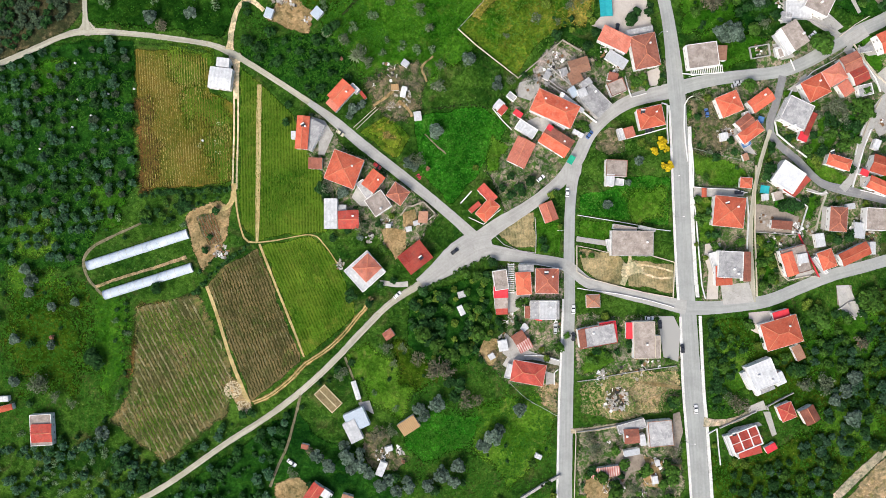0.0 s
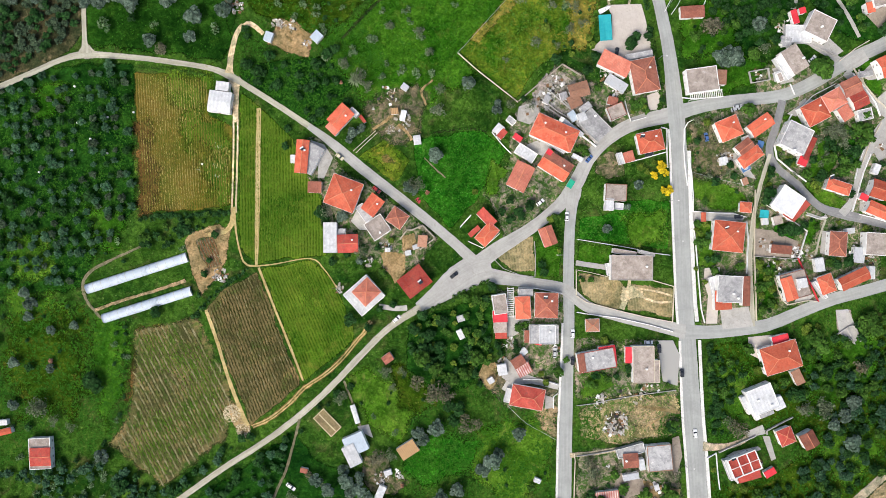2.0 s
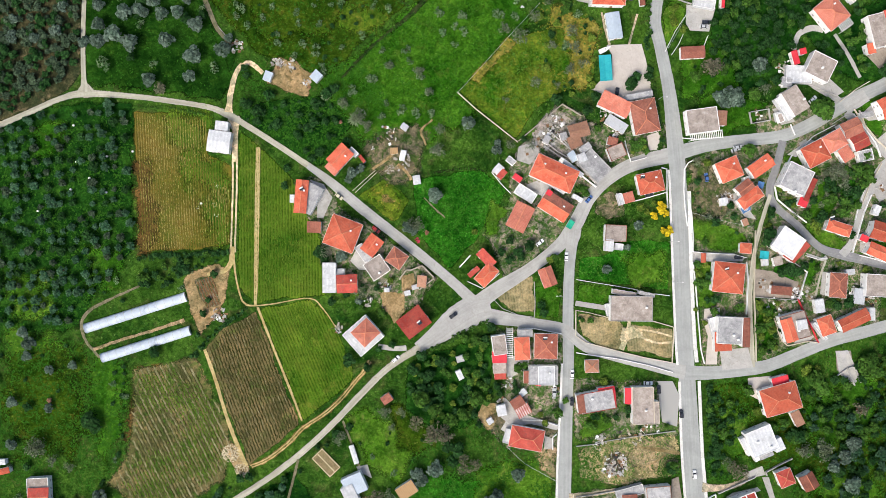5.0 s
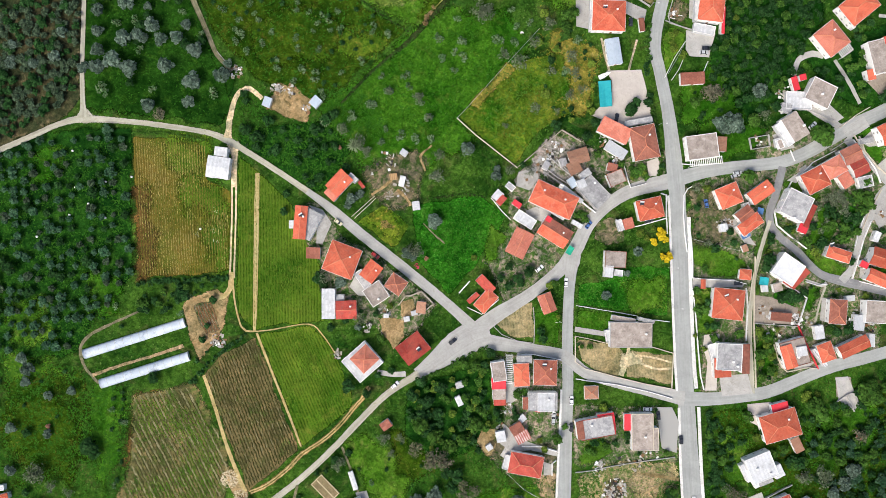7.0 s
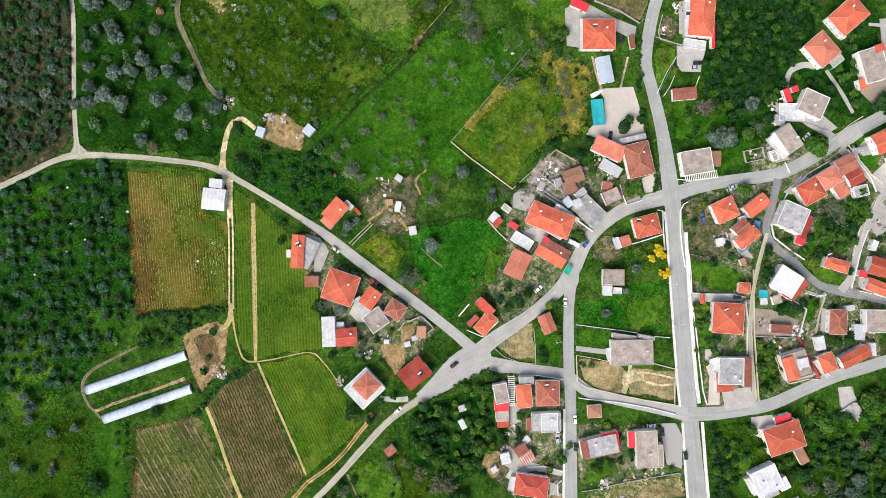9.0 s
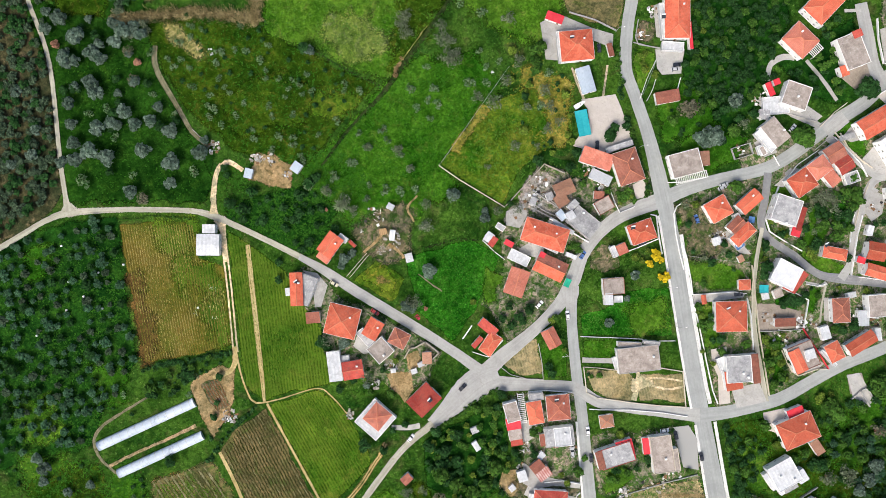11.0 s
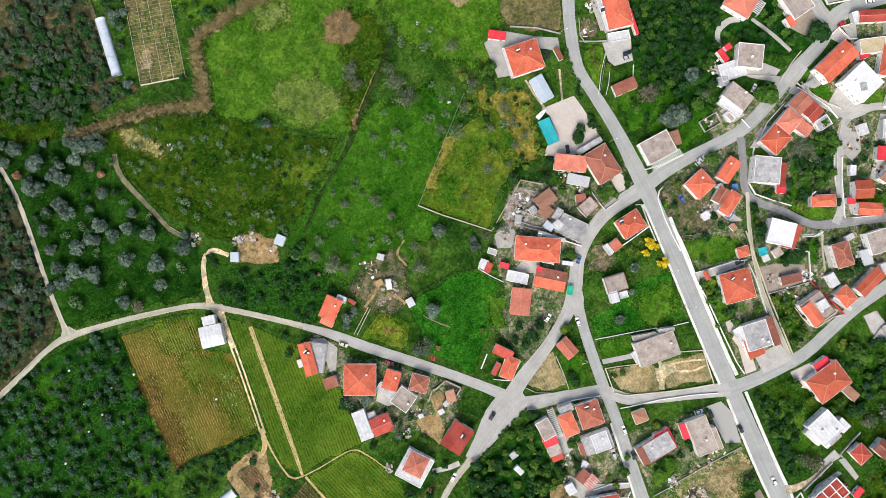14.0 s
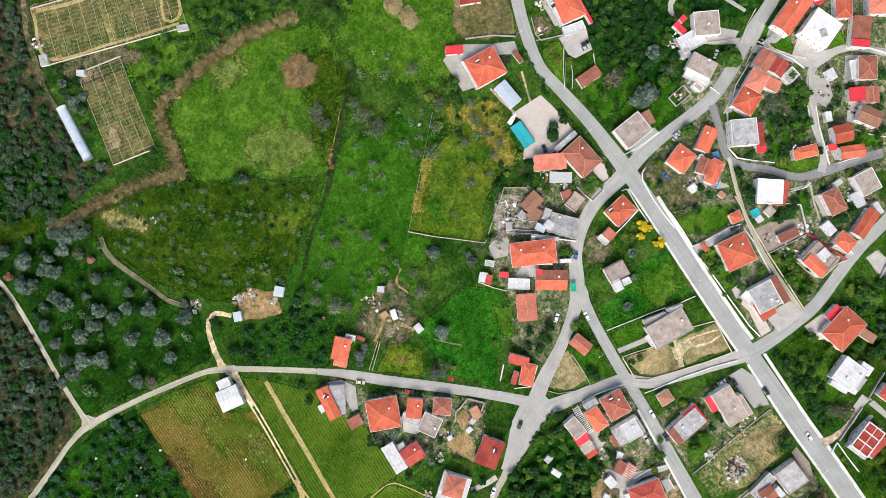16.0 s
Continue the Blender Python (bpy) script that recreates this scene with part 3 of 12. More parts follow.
# windows, doors and chimneys are shared by all houses
def shared(name, vf, material):
    me = bpy.data.meshes.new(name)
    me.from_pydata(vf[0], [], vf[1])
    me.materials.append(M[material])
    return me


def ring_mesh(x0, z0, x1, z1, t, y0, y1):
    """A frame with an opening, in one piece."""
    o = [(x0, z0), (x1, z0), (x1, z1), (x0, z1)]
    n = [(x0 + t, z0 + t), (x1 - t, z0 + t), (x1 - t, z1 - t), (x0 + t, z1 - t)]
    v = [(x, y, z) for y in (y0, y1) for x, z in o + n]
    f = []
    for i in range(4):
        k = (i + 1) % 4
        f += [(i, k, 4 + k, 4 + i), (8 + k, 8 + i, 12 + i, 12 + k), (k, i, 8 + i, 8 + k), (4 + i, 4 + k, 12 + k, 12 + i)]
    return v, f


def steps_mesh(rings):
    """Square sections (half width, half depth, height) joined upward in one piece."""
    v = [(sx * w, sy * d, z) for w, d, z in rings for sx, sy in ((-1, -1), (1, -1), (1, 1), (-1, 1))]
    f = [(k * 4 + i, k * 4 + (i + 1) % 4, k * 4 + 4 + (i + 1) % 4, k * 4 + 4 + i) for k in range(len(rings) - 1) for i in range(4)]
    return v, f + [tuple(len(v) - 4 + i for i in range(4)), (3, 2, 1, 0)]


window_mesh = shared("window", ring_mesh(-0.6, 0, 0.6, 1.2, 0.08, -0.06, 0.06), "frame_paint")
sill_mesh = shared("sill", box(-0.7, -0.16, -0.07, 0.7, 0.05, -0.004), "frame_paint")
# a pane behind a roller shutter that is let down most of the way
pane_mesh = shared("pane", joined(box(-0.52, -0.02, 0.08, 0.52, 0.02, 0.42), box(-0.53, -0.045, 0.4, 0.53, 0.035, 1.13)), "glass")
pane_mesh.materials.append(M["shutter"])
pane_mesh.polygons.foreach_set("material_index", [0] * 6 + [1] * 6)
door_mesh = shared("door", box(-0.5, -0.07, 0, 0.5, 0.04, 2.1, 0.02), "wood")
handle_mesh = shared("handle", box(0.36, -0.14, 1.0, 0.44, -0.075, 1.06, 0.01), "steel")
chimney_mesh = shared("chimney", steps_mesh([(0.35, 0.3, -1.2), (0.35, 0.3, 0.75), (0.45, 0.4, 0.75), (0.45, 0.4, 0.87), (0.25, 0.2, 0.87), (0.25, 0.2, 1.1)]), "white_wall")


def chimney(parent, x, y, z):
    share("chimney", chimney_mesh, pose(x, y, z), parent)


def roof_planes(kind, w, d, rise):
    """Corner points and planes of a roof over a w x d plan at height 0, and its ridge and hip lines."""
    a, b = w / 2, d / 2
    e = [(-a, -b, 0), (a, -b, 0), (a, b, 0), (-a, b, 0)]
    if kind == "flat":
        return e, [(0, 1, 2, 3)], []
    if kind == "mono":
        v = e[:2] + [(a, b, rise), (-a, b, rise)]
        return v, [(0, 1, 2, 3)], []
    if kind == "gable":
        if w >= d:
            v = e + [(-a, 0, rise), (a, 0, rise)]
            return v, [(0, 1, 5, 4), (2, 3, 4, 5)], [(4, 5)]
        v = e + [(0, -b, rise), (0, b, rise)]
        return v, [(3, 0, 4, 5), (1, 2, 5, 4)], [(4, 5)]
    r = abs(w - d) / 2 + 0.05
    if w >= d:
        v = e + [(-r, 0, rise), (r, 0, rise)]
        return v, [(0, 1, 5, 4), (2, 3, 4, 5), (1, 2, 5), (3, 0, 4)], [(4, 5), (0, 4), (3, 4), (1, 5), (2, 5)]
    v = e + [(0, -r, rise), (0, r, rise)]
    return v, [(3, 0, 4, 5), (1, 2, 5, 4), (0, 1, 4), (2, 3, 5)], [(4, 5), (0, 4), (1, 4), (2, 5), (3, 5)]


def roof_mesh(kind, w, d, rise, thick=0.22):
    v, planes, lines = roof_planes(kind, w, d, rise)
    n = len(v)
    v2 = v + [(x, y, z - thick) for x, y, z in v]
    f = list(planes) + [tuple(n + i for i in reversed(q)) for q in planes]
    edges = {}
    for q in planes:
        for i, j in zip(q, q[1:] + q[:1]):
            edges[(i, j)] = True
    f += [(j, i, n + i, n + j) for i, j in edges if (j, i) not in edges]
    uv = []
    for q in f:
        pts = [Vector(v2[i]) for i in q]
        nrm = (pts[1] - pts[0]).cross(pts[2] - pts[1])
        nrm = nrm.normalized() if nrm.length > 1e-9 else Vector((0, 0, 1))
        fall = Vector((nrm.x, nrm.y, 0))
        fall = fall.normalized() if fall.length > 0.02 else Vector((0, -1, 0))
        along = Vector((-fall.y, fall.x, 0))
        for p in pts:
            uv += [p.dot(along), p.dot(fall) * 1.02]
    return v2, f, uv, [(v[i], v[j]) for i, j in lines]


def scrap(x, y, radius, count, seed=1, label="scattered scrap, crates and sheet metal on the ground", big=1.0):
    """Crates, drums, boards and sheets that lie about a yard, as one object."""
    rnd = random.Random(seed)
    kinds = ["white_wall", "rubble", "wood", "grey_wall", "crimson_sheet", "car_blue", "rubber"]
    v, f, k = [], [], []
    for _ in range(count):
        a, r = rnd.random() * 6.283, radius * math.sqrt(rnd.random())
        w, d, h = rnd.choice([(1.8, 0.9, 0.1), (1.0, 0.8, 0.7), (0.6, 0.6, 0.9), (2.4, 0.25, 0.15), (1.3, 1.3, 0.4)])
        w, d = w * big, d * big
        bv, bf = box(-w / 2, -d / 2, 0, w / 2, d / 2, h, 0.04)
        m = pose(r * math.cos(a), r * math.sin(a), 0, rnd.uniform(-4, 4), rnd.uniform(-4, 4), rnd.random() * 180)
        f += [tuple(i + len(v) for i in q) for q in bf]
        v += [m @ Vector(q) for q in bv]
        k += [rnd.choice([0, 0, 0, 1, 1, 1, 1, 2, 2, 2, 3, 3, 3, 3, 6, 6, 1, 1, 3, 3])] * len(bf)
    ob = shape("scrap", v, f, kinds[0])
    for key in kinds[1:]:
        ob.data.materials.append(M[key])
    ob.data.polygons.foreach_set("material_index", k)
    ob.location = (x, y, 0)
    return tagged(ob, label, "scrap", kind="stuff")


def house(x, y, w, d, rot, h, kind, roof, label, wall="white_wall", rise=0.0, storeys=0, stack=0, name="house", base=0.0, over=0.35, cap="ridge", parapet="", open_sides=False, roof2=""):
    """A building on a w x d roof plan with its eaves at height h: walls, roof, ridge tiles, windows, door, chimney."""
    BUILT.append((x, y, w / 2, d / 2, math.cos(radians(rot)), math.sin(radians(rot))))
    top = empty(name, x, y, base, rot)
    tagged(top, label, "house" if name == "house" else name.replace("_", " "))
    rise = rise or (0.0 if kind == "flat" else min(w, d) * (0.16 if kind != "mono" else 0.1))
    o = over if kind != "flat" else 0.0
    a, b = w / 2 - o, d / 2 - o
    hh = h - base
    if open_sides:
        for sx in (-1, 1):
            for sy in (-1, 1):
                shape("post", *box(sx * (a - 0.1) - 0.07, sy * (b - 0.1) - 0.07, 0, sx * (a - 0.1) + 0.07, sy * (b - 0.1) + 0.07, hh + (rise if kind == "mono" and sy > 0 else 0)), "steel", top)
    else:
        vv, ff = box(-a, -b, 0, a, b, hh - 0.02)
        if kind == "gable":
            k = rise * (1 - o / (min(w, d) / 2))
            if w >= d:
                vv += [(-a, 0, hh + k - 0.1), (a, 0, hh + k - 0.1)]
                ff += [(4, 8, 7), (5, 6, 9)]
            else:
                vv += [(0, -b, hh + k - 0.1), (0, b, hh + k - 0.1)]
                ff += [(4, 5, 8), (6, 7, 9)]
        elif kind == "mono":
            vv = [q if not (q[2] > 1 and q[1] > 0) else (q[0], q[1], hh + rise - 0.25) for q in vv]
        shape("wall", vv, ff, wall, top)
    rv, rf, uv, lines = roof_mesh(kind, w, d, rise)
    r = shape("roof", rv, rf, roof, top, uvs=uv)
    if roof2:
        r.data.materials.append(M[roof2])
        r.data.polygons[0].material_index = 1
    r.location.z = hh + (0.2 if kind == "flat" else 0.0)
    if kind == "flat" and parapet:
        t, p = 0.22, 0.45
        pieces = [box(-w / 2 - 0.03, -d / 2 - 0.03, 0, w / 2 + 0.03, -d / 2 + t, p, 0.03), box(-w / 2 - 0.03, d / 2 - t, 0, w / 2 + 0.03, d / 2 + 0.03, p, 0.03),
                  box(-w / 2 - 0.03, -d / 2 + t, 0, -w / 2 + t, d / 2 - t, p - 0.004, 0.03), box(w / 2 - t, -d / 2 + t, 0, w / 2 + 0.03, d / 2 - t, p - 0.004, 0.03)]
        for q in pieces:
            s = shape("parapet", *q, parapet, top)
            s.location.z = hh + 0.01
    elif kind != "flat" and cap:
        if kind == "hip":
            gv, gf = ring_mesh(-w / 2 - 0.1, -d / 2 - 0.1, w / 2 + 0.1, d / 2 + 0.1, 0.1, 0, 0.14)
            s = shape("gutter", [(px, pz, -py) for px, py, pz in gv], gf, "frame_paint", top)
            s.location.z = hh - 0.02
        for p, q in lines:
            p, q = Vector(p), Vector(q)
            u = (q - p).normalized()
            side = Vector((-u.y, u.x, 0)).normalized() * 0.16
            up = Vector((0, 0, 0.12))
            v = [p - side, p + side, p + up, q - side, q + side, q + up]
            s = shape("ridge_cap", v, [(0, 2, 5, 3), (2, 1, 4, 5), (0, 1, 2), (3, 5, 4)], cap, r)
            s.location.z = 0.03
    if hh >= 2.6 and not open_sides:
        floors = storeys or max(1, int(hh / 2.9))
        for s in range(floors):
            for side in range(4):
                length, deep = (2 * a, b) if side % 2 == 0 else (2 * b, a)
                n = int(length // 3.4)
                for i in range(n):
                    at = (i + 0.5) / n * length - length / 2
                    m = pose(0, 0, 0, 0, 0, 90 * side) @ pose(at, -deep - 0.02, s * 2.9)
                    if s == 0 and side == 0 and i == n // 2:
                        dd = share("door", door_mesh, m, top)
                        share("handle", handle_mesh, Matrix(), dd)
                        continue
                    wd = share("window", window_mesh, m @ pose(0, 0, 1.0), top)
                    share("pane", pane_mesh, Matrix(), wd)
                    share("sill", sill_mesh, Matrix(), wd)
    for i in range(stack):
        chimney(top, (0.22 - 0.5 * i) * w, 0.18 * d, hh + rise * 0.6)
    return top


def shed(x, y, w, d, rot, h, kind, roof, label, **more):
    return house(x, y, w, d, rot, h, kind, roof, label, name="shed", over=0.12, cap="", **more)


def terrace(x, y, w, d, rot, h, material, label, parapet="white_wall"):
    """A raised concrete terrace or balcony with a low edge."""
    top = empty("terrace", x, y, 0, rot)
    tagged(top, label, "terrace")
    shape("deck", *box(-w / 2, -d / 2, 0, w / 2, d / 2, h, 0.03), material, top)
    t = 0.15
    for q in (box(-w / 2, -d / 2, h, w / 2, -d / 2 + t, h + 0.5), box(-w / 2, d / 2 - t, h, w / 2, d / 2, h + 0.5), box(-w / 2, -d / 2 + t, h, -w / 2 + t, d / 2 - t, h + 0.495), box(w / 2 - t, -d / 2 + t, h, w / 2, d / 2 - t, h + 0.495)):
        shape("rail", *q, parapet, top)
    return top


def pergola(x, y, w, d, rot, h=2.6, label="white pergola of spaced slats beside the house"):
    top = empty("pergola", x, y, 0, rot)
    tagged(top, label, "pergola")
    for sx in (-1, 1):
        for sy in (-1, 1):
            shape("post", *box(sx * (w / 2 - 0.1) - 0.08, sy * (d / 2 - 0.1) - 0.08, 0, sx * (w / 2 - 0.1) + 0.08, sy * (d / 2 - 0.1) + 0.08, h), "frame_paint", top)
    for sy in (-1, 1):
        shape("beam", *box(-w / 2, sy * (d / 2 - 0.1) - 0.08, h, w / 2, sy * (d / 2 - 0.1) + 0.08, h + 0.15), "frame_paint", top)
    n = max(3, int(w / 0.85))
    me = shared("slat", box(-0.17, -d / 2 - 0.1, h + 0.15, 0.17, d / 2 + 0.1, h + 0.25), "frame_paint")
    for i in range(n):
        share("slat", me, pose(-w / 2 + (i + 0.5) * w / n, 0, 0), top)
    return top


def awning(x, y, w, d, rot, h, material, label):
    """A sagging cloth or sheet on four posts."""
    top = empty("awning", x, y, 0, rot)
    tagged(top, label, "awning")
    n = 6
    v = [(-w / 2 + w * i / n, -d / 2 + d * j / n, h - 0.35 * math.sin(math.pi * i / n) * math.sin(math.pi * j / n) + 0.05 * ((i * 7 + j * 3) % 3)) for j in range(n + 1) for i in range(n + 1)]
    v += [(a, b, c - 0.06) for a, b, c in v]
    k, m = n + 1, (n + 1) ** 2
    f = [(j * k + i, j * k + i + 1, (j + 1) * k + i + 1, (j + 1) * k + i) for j in range(n) for i in range(n)]
    f += [tuple(m + i for i in reversed(q)) for q in f]
    shape("cloth", v, f, material, top)
    for sx in (-1, 1):
        for sy in (-1, 1):
            shape("post", *box(sx * (w / 2 - 0.06) - 0.05, sy * (d / 2 - 0.06) - 0.05, 0, sx * (w / 2 - 0.06) + 0.05, sy * (d / 2 - 0.06) + 0.05, h - 0.02), "steel", top)
    return top


def tank(x, y, z, r=0.55, h=1.3, material="white_wall", label="white plastic water tank"):
    n = 14
    v, f = [], []
    prof = [(r, 0), (r, h * 0.85), (r * 0.8, h * 0.97), (r * 0.25, h), (r * 0.22, h + 0.12), (0.01, h + 0.13)]
    for q, zz in prof:
        v += [(q * math.cos(2 * math.pi * i / n), q * math.sin(2 * math.pi * i / n), zz) for i in range(n)]
    for k in range(len(prof) - 1):
        f += [(k * n + i, k * n + (i + 1) % n, (k + 1) * n + (i + 1) % n, (k + 1) * n + i) for i in range(n)]
    ob = shape("water_tank", v, f, material)
    ob.location = (x, y, z)
    return tagged(ob, label, "water tank")


def solar_heater(x, y, z, rot=0.0):
    top = empty("solar_heater", x, y, z, rot)
    tagged(top, "rooftop solar water heater with a white tank", "solar heater")
    shape("panel", [(-1, -0.9, 0.15), (1, -0.9, 0.15), (1, 0.5, 1.0), (-1, 0.5, 1.0), (-1, -0.9, 0.05), (1, -0.9, 0.05), (1, 0.5, 0.9), (-1, 0.5, 0.9)],
          [(0, 1, 2, 3), (7, 6, 5, 4), (0, 4, 5, 1), (1, 5, 6, 2), (2, 6, 7, 3), (3, 7, 4, 0)], "glass", top)
    n, v, f = 12, [], []
    for sx in (-1, 1):
        v += [(sx * 0.95, 0.8 + 0.32 * math.cos(2 * math.pi * i / n), 1.2 + 0.32 * math.sin(2 * math.pi * i / n)) for i in range(n)]
    f = [(i, (i + 1) % n, n + (i + 1) % n, n + i) for i in range(n)] + [tuple(range(n)), tuple(range(2 * n - 1, n - 1, -1))]
    shape("cylinder", v, f, "white_wall", top)
    for sx in (-0.8, 0.8):
        shape("leg", *box(sx - 0.04, 0.45, 0, sx + 0.04, 0.55, 0.92), "steel", top)
    return top


def car(x, y, rot, paint="car_white", label="white parked car", length=4.2, name="car"):
    top = empty(name, x, y, 0.05, rot)
    tagged(top, label, "car")
    L, W = length / 2, 0.86
    prof = [(-L, 0.35), (-L, 0.75), (-L * 0.92, 0.95), (-L * 0.5, 1.0), (L * 0.42, 1.0), (L * 0.9, 0.85), (L, 0.65), (L, 0.35)]
    v = [(px, s * W * (0.9 if abs(px) > L * 0.95 else 1), pz) for s in (-1, 1) for px, pz in prof]
    n = len(prof)
    f = [tuple(range(n)), tuple(range(2 * n - 1, n - 1, -1))] + [(i, n + i, n + (i + 1) % n, (i + 1) % n) for i in range(n)]
    shape("body", v, f, paint, top)
    cab = [(-L * 0.8, 1.0), (-L * 0.62, 1.42), (L * 0.12, 1.45), (L * 0.46, 1.0)]
    v = [(px, s * (0.8 if pz < 1.1 else 0.66), pz) for s in (-1, 1) for px, pz in cab]
    shape("window_glass", v, [(0, 1, 2, 3), (7, 6, 5, 4), (0, 4, 5, 1), (2, 6, 7, 3)], "glass", top)
    shape("car_roof", *box(-L * 0.63, -0.67, 1.42, L * 0.13, 0.67, 1.49, 0.03), paint, top)
    for sx in (-0.62, 0.62):
        for sy in (-1, 1):
            k = 10
            wv = [(sx * L + 0.32 * math.cos(2 * math.pi * i / k), sy * W + t, 0.32 + 0.32 * math.sin(2 * math.pi * i / k)) for t in (-0.1, 0.1) for i in range(k)]
            shape("wheel", wv, [(i, (i + 1) % k, k + (i + 1) % k, k + i) for i in range(k)] + [tuple(range(k)), tuple(range(2 * k - 1, k - 1, -1))], "rubber", top)
    for sy in (-0.6, 0.6):
        shape("headlight", *box(L - 0.06, sy - 0.15, 0.62, L + 0.015, sy + 0.15, 0.76), "frame_paint", top)
    return top


def boat(x, y, rot, length=6.0):
    top = empty("boat", x, y, 0.3, rot)
    tagged(top, "white motor boat stored on the paved yard", "boat")
    n, v, f = 9, [], []
    for i in range(n):
        t = i / (n - 1)
        half = 1.1 * (1 - t ** 3.2) + 0.02
        px = -length / 2 + length * t
        v += [(px, -half, 1.1 + 0.2 * t), (px, -half * 0.7, 0.2), (px, 0, 0.0), (px, half * 0.7, 0.2), (px, half, 1.1 + 0.2 * t), (px, half * 0.75, 1.05 + 0.2 * t), (px, 0, 0.7 + 0.5 * t), (px, -half * 0.75, 1.05 + 0.2 * t)]
    for i in range(n - 1):
        f += [(i * 8 + j, (i + 1) * 8 + j, (i + 1) * 8 + (j + 1) % 8, i * 8 + (j + 1) % 8) for j in range(8)]
    f += [tuple(range(7, -1, -1)), tuple((n - 1) * 8 + j for j in range(8))]
    shape("hull", v, f, "car_white", top)
    shape("windscreen", [(0.2, -0.6, 1.1), (0.2, 0.6, 1.1), (-0.1, 0.5, 1.7), (-0.1, -0.5, 1.7), (0.28, -0.6, 1.1), (0.28, 0.6, 1.1)], [(0, 1, 2, 3), (4, 3, 2, 5)], "glass", top)
    for sx in (-1.2, 1.2):
        shape("cradle", *box(sx - 0.1, -0.8, -0.3, sx + 0.1, 0.8, 0.25), "wood", top)
    return top


def tunnel(x, y, length, width, rot, h=2.0, label="long greenhouse tunnel under pale plastic film"):
    """A hooped plastic tunnel with end frames and hoops."""
    top = empty("greenhouse", x, y, 0, rot)
    tagged(top, label, "greenhouse")
    BUILT.append((x, y, length / 2, width / 2, math.cos(radians(rot)), math.sin(radians(rot))))
    n, m = 10, max(4, int(length / 2))
    v, f = [], []
    for j in range(m + 1):
        s = 0.05 * math.sin(j * 1.7)
        for i in range(n + 1):
            a = math.pi * i / n
            v.append((-length / 2 + length * j / m, -width / 2 * math.cos(a), (h + s - (0.12 if j % 2 else 0)) * math.sin(a) ** 0.8))
    k = n + 1
    f = [(j * k + i, (j + 1) * k + i, (j + 1) * k + i + 1, j * k + i + 1) for j in range(m) for i in range(n)]
    f += [tuple(range(n, -1, -1)), tuple(m * k + i for i in range(k))]
    f = [tuple(reversed(q)) for q in f]
    shape("film", v, f, "plastic_film", top, smooth=True)
    arc = []
    for i in range(n + 1):
        a = math.pi * i / n
        arc.append((-(width / 2 + 0.05) * math.cos(a), (h + 0.05) * math.sin(a) ** 0.8))
    hv = [(px, ay, az) for px in (-0.05, 0.05) for ay, az in arc]
    me = shared("hoop", (hv, [(i, i + 1, k + i + 1, k + i) for i in range(n)]), "white_pipe")
    for j in range(0, m + 1, 2):
        share("hoop", me, pose(-length / 2 + length * j / m, 0, 0.02), top)
    return top


def hoop_frame(x, y, length, width, rot, bays, h=2.4, step=2.2, label="bare greenhouse frame of pale pipe hoops"):
    """Greenhouse frames with no film: long rails with rows of hoops between them."""
    top = empty("greenhouse", x, y, 0, rot)
    tagged(top, label, "greenhouse")
    bw = width / bays
    BUILT.append((x, y, length / 2, width / 2, math.cos(radians(rot)), math.sin(radians(rot))))
    n = 8
    arc = [(-width / 2 + bw * (b + 0.5 - 0.5 * math.cos(math.pi * i / n)), 1.6 + (h - 1.6) * math.sin(math.pi * i / n)) for b in range(bays) for i in range(n + (b == bays - 1))]
    k = len(arc)
    hv = [(px + (az - 1.6) * 0.35, ay, az) for px in (-0.035, 0.035) for ay, az in arc]
    me = shared("hoop", (hv, [(i, i + 1, k + i + 1, k + i) for i in range(k - 1)]), "white_pipe")
    rail = shared("rail", box(-length / 2, -0.07, 1.5, length / 2, 0.07, 1.62), "white_pipe")
    post = shared("post", box(-0.05, -0.05, 0, 0.05, 0.05, 1.5), "white_pipe")
    for b in range(bays + 1):
        share("rail", rail, pose(0, -width / 2 + b * bw, 0), top)
        for i in range(int(length // 8) + 1):
            share("post", post, pose(-length / 2 + min(length, i * 8.0), -width / 2 + b * bw, 0), top)
    count = int(length / step)
    for i in range(count + 1):
        share("hoop", me, pose(-length / 2 + i * length / count, 0, 0), top)
    for sx in (-1, 1):
        shape("end_sill", *box(sx * length / 2 - 0.2, -width / 2 - 0.3, 0, sx * length / 2 + 0.2, width / 2 + 0.3, 0.7, 0.05), "cream_wall", top)
    return top


def raised_bed(x, y, w, d, rot, h, label):
    """A bed of earth inside a frame of pale timber boards."""
    top = empty("raised_bed", x, y, 0, rot)
    tagged(top, label, "raised bed")
    shape("soil", *box(-w / 2 + 0.5, -d / 2 + 0.5, 0, w / 2 - 0.5, d / 2 - 0.5, h * 0.8), "ploughed_bed", top)
    for q in (box(-w / 2, -d / 2, 0, w / 2, -d / 2 + 0.5, h, 0.04), box(-w / 2, d / 2 - 0.5, 0, w / 2, d / 2, h, 0.04), box(-w / 2, -d / 2 + 0.5, 0, -w / 2 + 0.5, d / 2 - 0.5, h - 0.004, 0.04), box(w / 2 - 0.5, -d / 2 + 0.5, 0, w / 2, d / 2 - 0.5, h - 0.004, 0.04), box(-w / 2 + 0.6, -0.3, h * 0.8, w / 2 - 0.6, 0.3, h * 0.8 + 0.1)):
        shape("board", *q, "pale_board", top)
    return top


